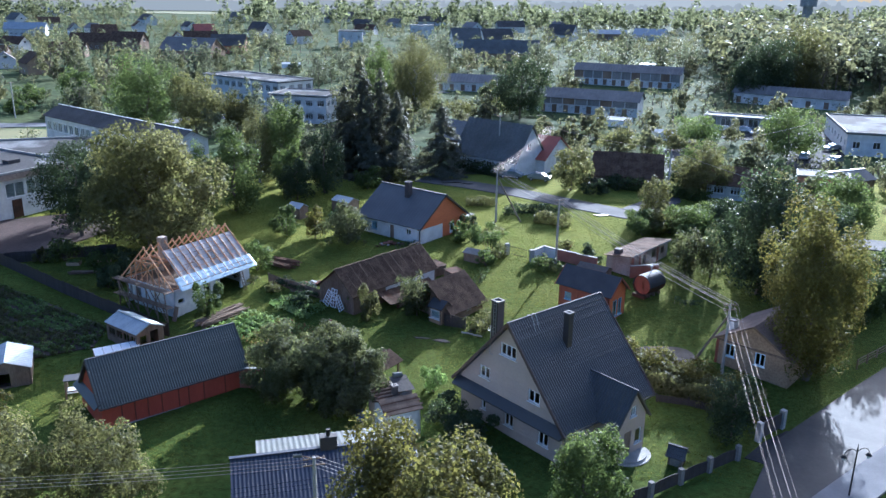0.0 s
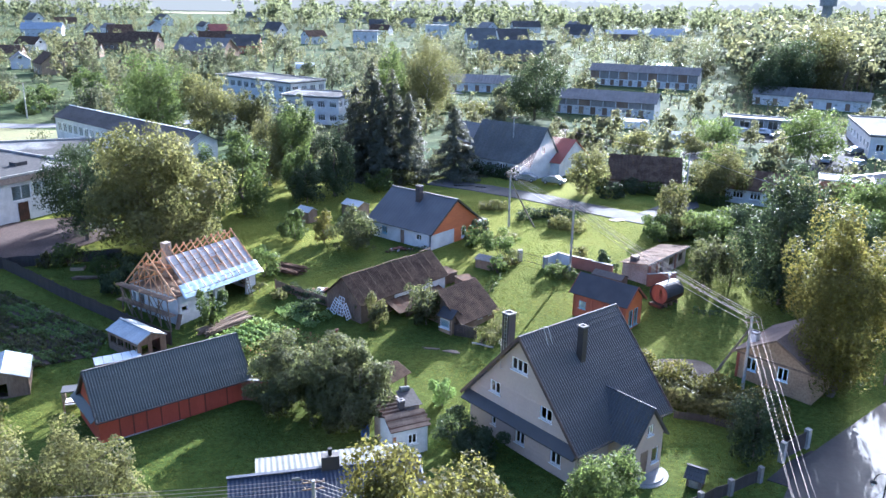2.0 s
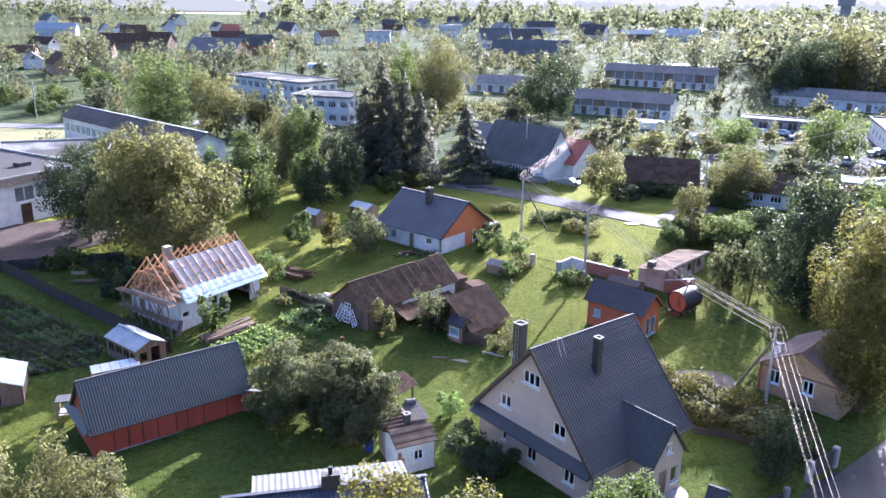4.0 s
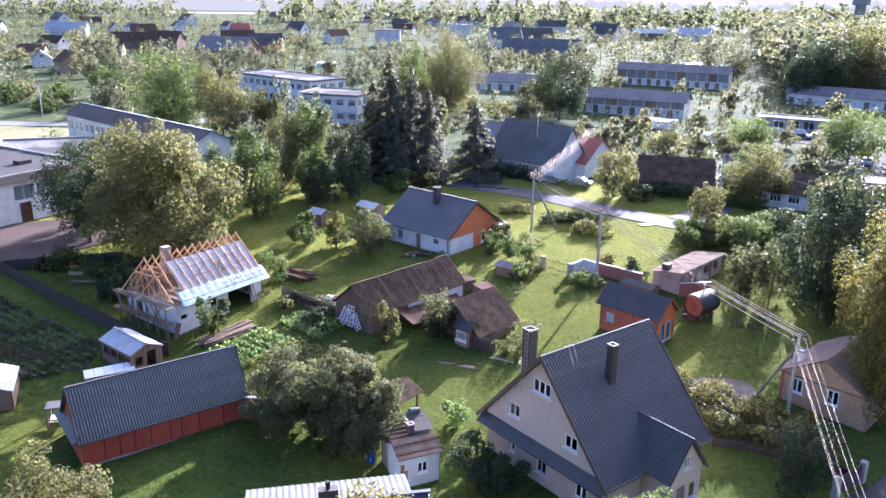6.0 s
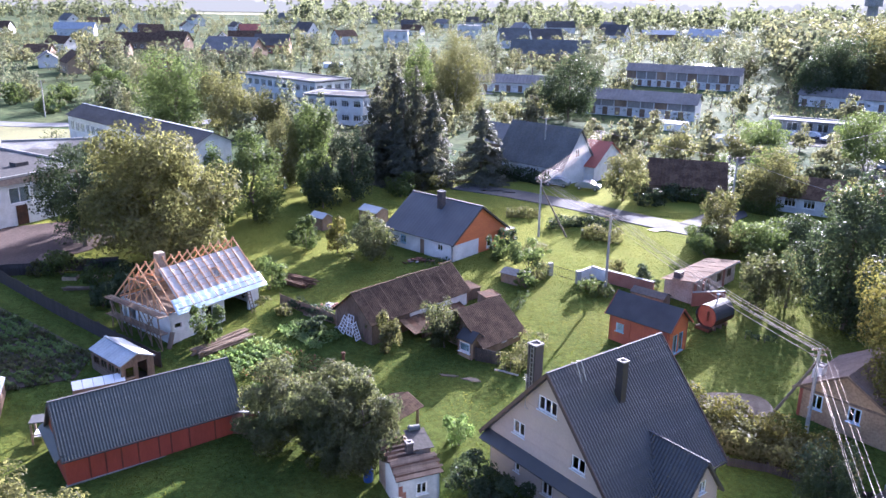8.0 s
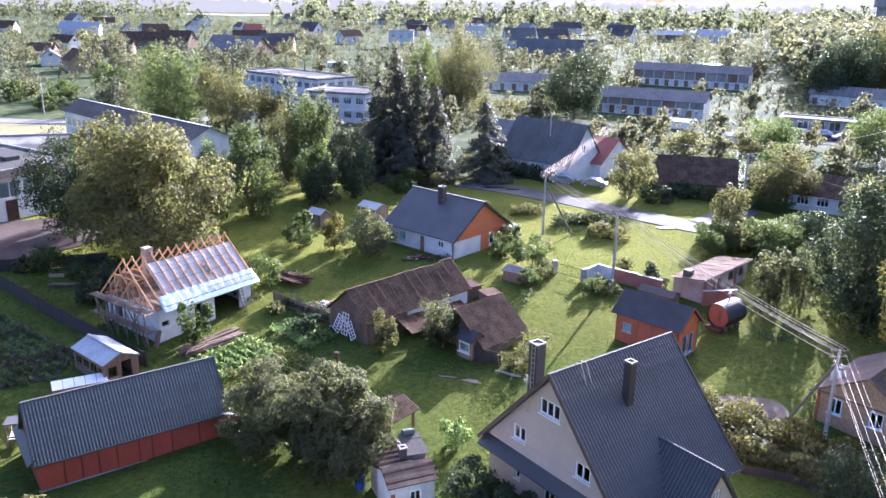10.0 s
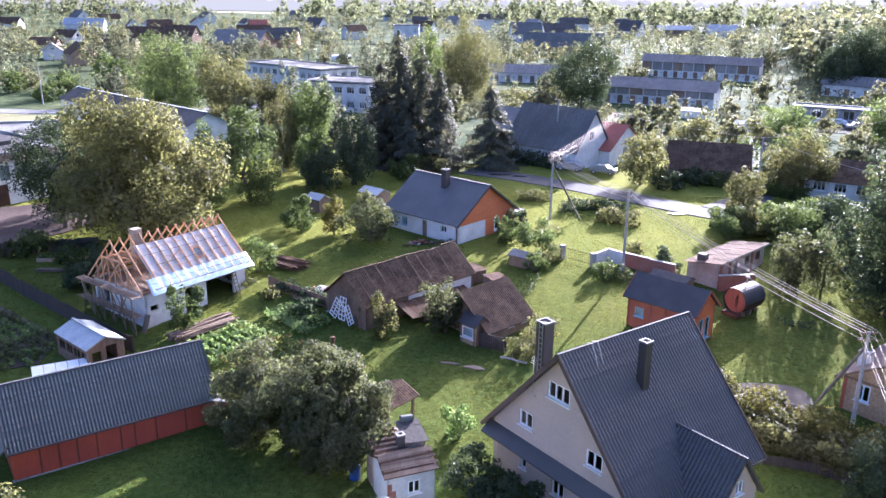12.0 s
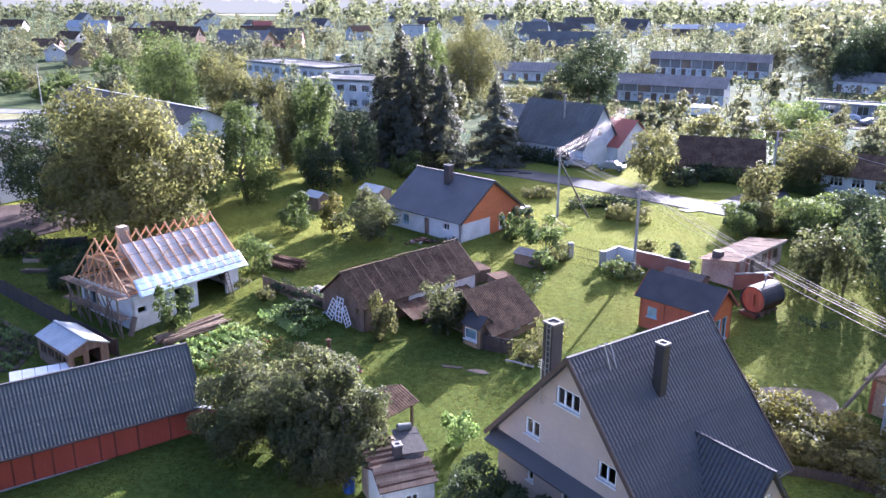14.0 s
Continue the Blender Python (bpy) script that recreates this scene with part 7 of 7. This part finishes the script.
def car(x, y, turn, mat, label):
    root = thing("car", at(x, y, turn, up=0.1), label, "car", "parked cars")
    bm = bmesh.new()
    outline = [(-2.1, 0.35), (-2.15, 0.75), (-1.9, 0.95), (-1.1, 1.0), (-0.5, 1.42), (0.9, 1.45), (1.6, 1.0), (2.1, 0.9), (2.15, 0.4)]
    rings = [[bm.verts.new((u, v, z)) for u, z in outline] for v in (-0.85, 0.85)]
    bm.faces.new(rings[0]), bm.faces.new(rings[1])
    for k in range(len(outline)):
        j = (k + 1) % len(outline)
        bm.faces.new((rings[0][k], rings[0][j], rings[1][j], rings[1][k]))
    bmesh.ops.bevel(bm, geom=bm.edges[:], offset=0.06, segments=1, affect="EDGES")
    part("body", bm, mat, root)
    part("windscreen", boxes((-0.45, 0.45, -0.7, 0.7, -0.01, 0.01)), GLASS, root, m=pose(-0.83, 0, 1.23, 0, -35, 0))
    part("side_window", boxes((-0.5, 1.1, -0.875, -0.855, 1.0, 1.35)), GLASS, root)
    for u in (-1.35, 1.35):
        for v in (-0.8, 0.8):
            wheel = part("wheel", rod(bmesh.new(), (u, v - 0.1, 0.32), (u, v + 0.1, 0.32), 0.32, 0.32, 14), RUBBER, root)
            part("rim", rod(bmesh.new(), (u, v - 0.11, 0.32), (u, v + 0.11, 0.32), 0.19, 0.19, 10), STEEL, wheel)
    return root


for x, y, turn, mat, label in ((75.6, 169.5, 60, CAR_SILVER, "grey car parked in the yard"), (86.4, 180.5, 20, CAR_SILVER, "dark silver car parked on asphalt"), (80.4, 166.0, 40, CAR_SILVER, "silver parked car by the shop"), (70.0, 204.6, -10, CAR_WHITE, "white parked car before the garages"), (74.6, 204.3, -30, CAR_WHITE, "white parked car before the garages"), (77.0, 199.2, 10, CAR_SILVER, "silver parked car before the garages"), (12.5, 147.2, -20, CAR_SILVER, "silver car parked on the lane"), (17.5, 145.2, 158, CAR_SILVER, "silver car parked on the lane")):
    car(x, y, turn, mat, label)
patch("parking", [(68, 158), (80, 163), (92, 185), (100, 210), (84, 206), (66, 203), (64, 196), (78, 190)], ASPHALT, "worn asphalt yard with parked cars", "car park", 0.1)

# ---- village houses further off ----
VILLAGE = (
    (-178, 338, -60, 11, 8, WHITEWASH, ETERNIT_GREY), (-156, 318, -50, 13, 10, PLASTER_YELLOW, ETERNIT_DARK), (-274, 552, 10, 26, 9, WHITEWASH, TIN), (-252, 574, -60, 12, 9, WHITEWASH, ETERNIT_GREY), (-246, 592, -40, 14, 9, WHITEWASH, ETERNIT_GREY),
    (-223, 615, -60, 12, 9, WHITEWASH, ETERNIT_DARK), (-153, 482, -70, 12, 10, WHITEWASH, ETERNIT_DARK), (-134, 462, 20, 18, 11, WHITEWASH, ETERNIT_DARK), (-117, 388, -15, 26, 16, OLD_WOOD, ETERNIT_GREY), (-197, 651, -50, 14, 9, WHITEWASH, ETERNIT_GREY),
    (-112, 436, 5, 18, 12, BRICK_RED, SLATE), (-125, 571, -30, 14, 12, WHITEWASH, ETERNIT_GREY), (-46, 783, -40, 16, 12, WHITEWASH, ETERNIT_GREY), (-14, 821, 10, 30, 12, WHITEWASH, ETERNIT_GREY), (12, 512, 10, 18, 15, WHITEWASH, ETERNIT_GREY),
    (32, 533, 15, 20, 14, WHITEWASH, ETERNIT_GREY), (22, 702, -50, 14, 12, WHITEWASH, ETERNIT_GREY), (54, 712, 10, 24, 12, WHITEWASH, ETERNIT_GREY), (28, 420, -2, 38, 14, OLD_WOOD, ETERNIT_GREY), (84, 607, -30, 20, 14, WHITEWASH, ETERNIT_GREY), (118, 616, 5, 28, 8, OLD_WOOD, TIN),
    (152, 627, -30, 24, 12, WHITEWASH, TIN), (-186, 446, 5, 24, 10, OLD_WOOD, ETERNIT_DARK), (-166, 442, -10, 18, 10, OLD_WOOD, ETERNIT_DARK), (-178, 395, 10, 18, 10, OLD_WOOD, ETERNIT_DARK), (-119, 303, -30, 10, 8, OLD_WOOD, ETERNIT_DARK),
    (-351, 694, -40, 18, 12, WHITEWASH, ETERNIT_GREY), (-109, 868, 15, 30, 14, WHITEWASH, ETERNIT_GREY), (-422, 924, -30, 26, 14, WHITEWASH, TIN), (-258, 734, -50, 18, 12, WHITEWASH, ETERNIT_GREY), (-209, 853, -40, 18, 12, WHITEWASH, ETERNIT_GREY),
    (-300, 640, 30, 16, 10, WHITEWASH, ETERNIT_DARK), (-90, 520, 40, 14, 10, WHITEWASH, ETERNIT_DARK), (-60, 640, -20, 16, 10, WHITEWASH, ETERNIT_DARK), (-330, 560, 0, 16, 10, WHITEWASH, ETERNIT_DARK), (-210, 520, 30, 15, 10, OLD_WOOD, ETERNIT_DARK), (-200, 372, 10, 12, 9, OLD_WOOD, ETERNIT_DARK), (-215, 420, -20, 14, 9, WHITEWASH, ETERNIT_DARK), (-160, 560, 25, 14, 10, OLD_WOOD, ROOF_RED), (-70, 720, 10, 16, 10, OLD_WOOD, ETERNIT_GREY), (100, 760, -10, 20, 12, WHITEWASH, ETERNIT_GREY),
)
for n, (x, y, turn, long, wide, wall_mat, roof_mat) in enumerate(VILLAGE):
    if roof_mat is ETERNIT_GREY and n % 4:
        roof_mat = SLATE if n % 2 else ETERNIT_MOSS
    tall = 3.4 + (n % 3) * 0.6
    up = wide * (0.36 + 0.05 * (n % 4))
    what = {"white_wash": "white", "weathered_wood": "grey wooden", "ochre_plaster": "ochre", "red_brick": "brick"}[wall_mat.name]
    top = {"grey_cement_sheet": "grey", "weathered_dark_sheet": "dark", "zinc_sheet": "pale tin", "mossy_grey_sheet": "mossy grey", "dark_slate_sheet": "slate grey", "blue_grey_roof": "blue", "red_roof": "red"}[roof_mat.name]
    gable_house("house", f"distant {what} village house with {top} gable roof", "house", x - long / 2 * math.cos(radians(turn)), y - long / 2 * math.sin(radians(turn)), turn, long, wide, 3 + tall + up, 3 + tall, 3.0, wall_mat, roof_mat, 0.4, None,
                {"-": [(1 + k * 3.2, 2.3 + k * 3.2, 1.0, 2.4, "window", 1) for k in range(max(1, int((long - 2) / 3.2)))], "A": [(-0.8, 0.8, tall + 0.4, tall + 1.6, "window", 1)], "B": [(-0.8, 0.8, tall + 0.4, tall + 1.6, "window", 1)]}, group="village houses")
block("house", "white cube-like two-storey house", -62, 489, 5, 14, 11, 2, WHITEWASH, ETERNIT_GREY, step=4, height=4.6)
block("house", "white flat-roofed two-storey house", -24, 587, 5, 16, 12, 2, WHITEWASH, TIN, step=4, height=4.6)
tower = thing("water_tower", pose(335, 790, 3), "pale round water tower above the trees", "water tower")
part("shaft", rod(bmesh.new(), (0, 0, 0), (0, 0, 24), 5.0, 4.4, 20), CONCRETE, tower)
part("tank", rod(bmesh.new(), (0, 0, 24), (0, 0, 34), 7.4, 7.4, 24), CONCRETE, tower)
part("roof", rod(bmesh.new(), (0, 0, 34), (0, 0, 36), 7.6, 0.4, 24), ETERNIT_GREY, tower)

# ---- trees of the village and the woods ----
# Paler, greyer and more translucent than near leaves: haze put into the colour.
HAZED_OLIVE = leaves("hazed_olive_leaf", (0.115, 0.12, 0.07), (0.12, 0.12, 0.085), gloss=0.1, thin=0.68)
HAZED_GREEN = leaves("hazed_green_leaf", (0.095, 0.11, 0.072), (0.11, 0.12, 0.085), gloss=0.1, thin=0.68)
HAZED_DARK = leaves("hazed_dark_leaf", (0.078, 0.09, 0.07), (0.1, 0.11, 0.085), gloss=0.1, thin=0.65)
moulds = []
for n, (mat, height, width) in enumerate(((HAZED_OLIVE, 7.0, 6.5), (HAZED_GREEN, 8.0, 7.0), (HAZED_DARK, 9.0, 7.0), (HAZED_OLIVE, 5.0, 5.5), (HAZED_GREEN, 4.0, 5.0), (HAZED_DARK, 12.0, 8.5), (HAZED_OLIVE, 13.0, 8.0))):
    moulds.append(broadleaf("tree", "distant " + ("olive" if mat is HAZED_OLIVE else "green" if mat is HAZED_GREEN else "dark green") + " garden tree", height, width, mat, 300 + n, 800, 0.5 + 0.018 * height, 34, 0.05, None, 0.1, 0.32))
taken = [(x, y, 0.6 * max(long, wide) + 3) for x, y, _, long, wide, *_ in VILLAGE]
taken += [(x, y, w * 0.4) for _, x, y, _, w in NEAR] + [(-20, 130, 16), (-60, 155, 24), (-75, 170, 14), (-45, 140, 14), (-70, 118, 24), (-82, 135, 16), (12, 158, 18), (33, 146, 14), (50, 136, 12), (38, 238, 20), (68, 312, 24), (110, 258, 20), (76, 205, 16), (92, 180, 20), (-60, 245, 22), (-37, 213, 14), (5, 288, 22), (-115, 182, 36), (-75, 212, 8), (-50, 232, 8), (-90, 200, 9), (66, 141, 10), (44, 160, 8), (50, 172, 8), (56, 184, 9), (-73, 360, 26), (92, 390, 12), (38, 222, 16), (66, 298, 16), (26, 205, 14), (52, 222, 14), (86, 292, 12), (100, 240, 14), (60, 208, 8), (30, 232, 14), (52, 306, 14), (47, 250, 14), (31, 250, 12), (48, 232, 10), (60, 255, 10)]
rng = random.Random(9)
for mould in moulds:
    mould["used"] = 0
spots = []
tries = 0
while len(spots) < 560 and tries < 30000:
    tries += 1
    y = 118 + 560 * rng.random() ** 1.5
    x = rng.uniform(-0.62 * y - 20, 0.60 * y + 25)
    if -50 < x < 48 and y < 152 or any((x - a) ** 2 + (y - b) ** 2 < r * r for a, b, r in taken):
        continue
    # gardens stay open in patches
    if noise.noise((x * 0.02, y * 0.016, 5.0)) < -0.2 and rng.random() < 0.8:
        continue
    spots.append((x, y))
    taken.append((x, y, 3.2))
spots.sort(key=lambda s: math.hypot(*s))
rest = [(x, y, rng.uniform(4, 9)) for x, y in spots[270:]]
for n, (x, y) in enumerate(spots[:270]):
    mould = moulds[int(rng.random() ** 1.3 * 7)] if y > 265 or x < -20 else moulds[rng.choice((0, 3, 4, 4, 3))]
    m = at(x, y, rng.uniform(0, 360), rng.uniform(0.65, 1.25) * (1.0 if y < 260 else 1.2))
    if mould["used"]:
        copy_thing(mould, m)
    else:
        mould.matrix_basis = m
        mould["used"] = 1
for mould in moulds:
    del mould["used"]


def wood(name, label, mat, spots, seed, size=2.2, per=60, wide=1.0):
    """Far trees joined into one crown mesh and one mesh of stems; spots: x, y, height."""
    rng = np.random.default_rng(seed)
    root = thing(name, Matrix(), label, "wood", kind="stuff")
    pts, out, sizes = [], [], []
    bm_v, bm_f = [], []
    for x, y, h in spots:
        w = h * (0.34 + 0.12 * rng.random()) * wide
        p, o = crown_points(rng, per, w, w, h * 0.44, h * 0.1, 12, 0.38)
        pts.append(p + [x, y, 3.0]), out.append(o)
        sizes.append(size * (0.5 + 0.8 * rng.random(per)) * (0.5 + h / 24))
        k = len(bm_v)
        bm_v += [(x - 0.25, y, 2.8), (x + 0.25, y, 2.8), (x, y + 0.4, 2.8), (x, y, 3 + h * 0.7)]
        bm_f += [(k, k + 1, k + 3), (k + 1, k + 2, k + 3), (k + 2, k, k + 3)]
    tagged(mesh_part("undergrowth", bm_v, bm_f, BARK, root), kind="stuff")
    tagged(leaf_mesh("crowns", np.vstack(pts), np.vstack(out), np.concatenate(sizes), mat, root, seed, 0.7), kind="stuff")
    return root


r = np.random.default_rng(21)
village_wood = []
for _ in range(1600):
    y = 330 + 620 * r.random()
    x = r.uniform(-0.62 * y, 0.62 * y)
    if noise.noise((x * 0.012, y * 0.009, 8.0)) > -0.25 and not any((x - a) ** 2 + (y - b) ** 2 < (q * 0.8) ** 2 for a, b, q in taken[:42]):
        village_wood.append((x, y, 3.5 + 7 * r.random() ** 1.8))
wood("garden_trees", "garden trees between the village houses", HAZED_GREEN, rest[::2], 37, 0.95, 210, 1.25)
wood("garden_trees", "olive garden trees between the village houses", HAZED_OLIVE, rest[1::2], 38, 0.95, 210, 1.25)
wood("garden_trees", "orchards and garden trees of the far village", HAZED_OLIVE, village_wood[::2], 31, 1.25, 84, 1.3)
wood("garden_trees", "dark garden trees of the far village", HAZED_GREEN, village_wood[1::2], 32, 1.25, 84, 1.3)
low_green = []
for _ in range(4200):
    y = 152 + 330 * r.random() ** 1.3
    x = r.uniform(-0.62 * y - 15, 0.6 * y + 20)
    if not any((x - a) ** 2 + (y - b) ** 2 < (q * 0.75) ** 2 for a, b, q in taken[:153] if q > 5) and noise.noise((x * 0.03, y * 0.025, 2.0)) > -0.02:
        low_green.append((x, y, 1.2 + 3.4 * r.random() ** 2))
wood("shrubs", "shrubs and overgrown gardens of the village", HAZED_GREEN, low_green[::2], 41, 0.9, 36, 1.9)
wood("shrubs", "olive shrubs and garden plants of the village", HAZED_OLIVE, low_green[1::2], 42, 0.9, 36, 1.9)
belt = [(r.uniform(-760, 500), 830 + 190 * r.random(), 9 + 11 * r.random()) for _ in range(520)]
wood("forest_belt", "forest belt along the horizon", HAZED_GREEN, [b for b in belt if not -330 < b[0] < -215], 33, 2.6, 60, 1.2)
wood("forest_belt", "tall open trees along the horizon, tinted for haze", HAZED_GREEN, [(r.uniform(-200, 620), 700 + 160 * r.random(), 16 + 12 * r.random()) for _ in range(170)], 36, 2.2, 110, 0.9)


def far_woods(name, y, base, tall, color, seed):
    """A pale wooded ridge at the edge of sight; its mist is painted glow."""
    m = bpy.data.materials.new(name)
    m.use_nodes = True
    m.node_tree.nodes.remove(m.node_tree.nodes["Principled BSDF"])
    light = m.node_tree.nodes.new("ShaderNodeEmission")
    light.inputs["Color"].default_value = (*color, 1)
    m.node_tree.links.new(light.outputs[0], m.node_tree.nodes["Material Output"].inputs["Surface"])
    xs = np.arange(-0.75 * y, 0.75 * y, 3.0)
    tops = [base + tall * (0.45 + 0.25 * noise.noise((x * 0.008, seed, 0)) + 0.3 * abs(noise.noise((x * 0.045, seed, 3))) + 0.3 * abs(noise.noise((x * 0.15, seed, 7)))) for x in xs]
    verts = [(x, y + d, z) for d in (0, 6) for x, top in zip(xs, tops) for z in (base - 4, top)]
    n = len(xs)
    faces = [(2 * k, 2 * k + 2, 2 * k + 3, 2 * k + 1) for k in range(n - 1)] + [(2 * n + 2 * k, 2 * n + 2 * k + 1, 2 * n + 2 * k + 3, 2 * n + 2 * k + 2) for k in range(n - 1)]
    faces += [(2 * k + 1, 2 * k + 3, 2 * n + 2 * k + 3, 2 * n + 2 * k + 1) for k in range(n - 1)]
    return tagged(mesh_part(name, verts, faces, m), "pale wooded ridge backdrop, mist as flat glow", "backdrop", kind="structure")


# Two glowing ridges; the further one has more mist in its emission colour.
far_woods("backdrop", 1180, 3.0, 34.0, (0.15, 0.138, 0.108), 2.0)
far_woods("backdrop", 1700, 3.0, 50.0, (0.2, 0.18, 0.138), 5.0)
hill = [(x, y, 14 + 10 * r.random()) for x, y in ((r.uniform(98, 330), r.uniform(285, 520)) for _ in range(900)) if x > 0.30 * y + 10 + 12 * noise.noise((y * 0.05, 0, 1))]
wood("wood", "dark mixed wood at the edge of the village", HAZED_DARK, hill[::2], 34, 1.7, 110, 1.1)
wood("wood", "olive crowns of the mixed wood", HAZED_OLIVE, hill[1::2], 35, 1.7, 110, 1.1)
patch("field", [(-420, 1050), (-225, 1040), (-200, 1800), (-620, 1800)], bpy.data.materials["dry_field"], "pale stubble field beyond the village", "field", 0.5)
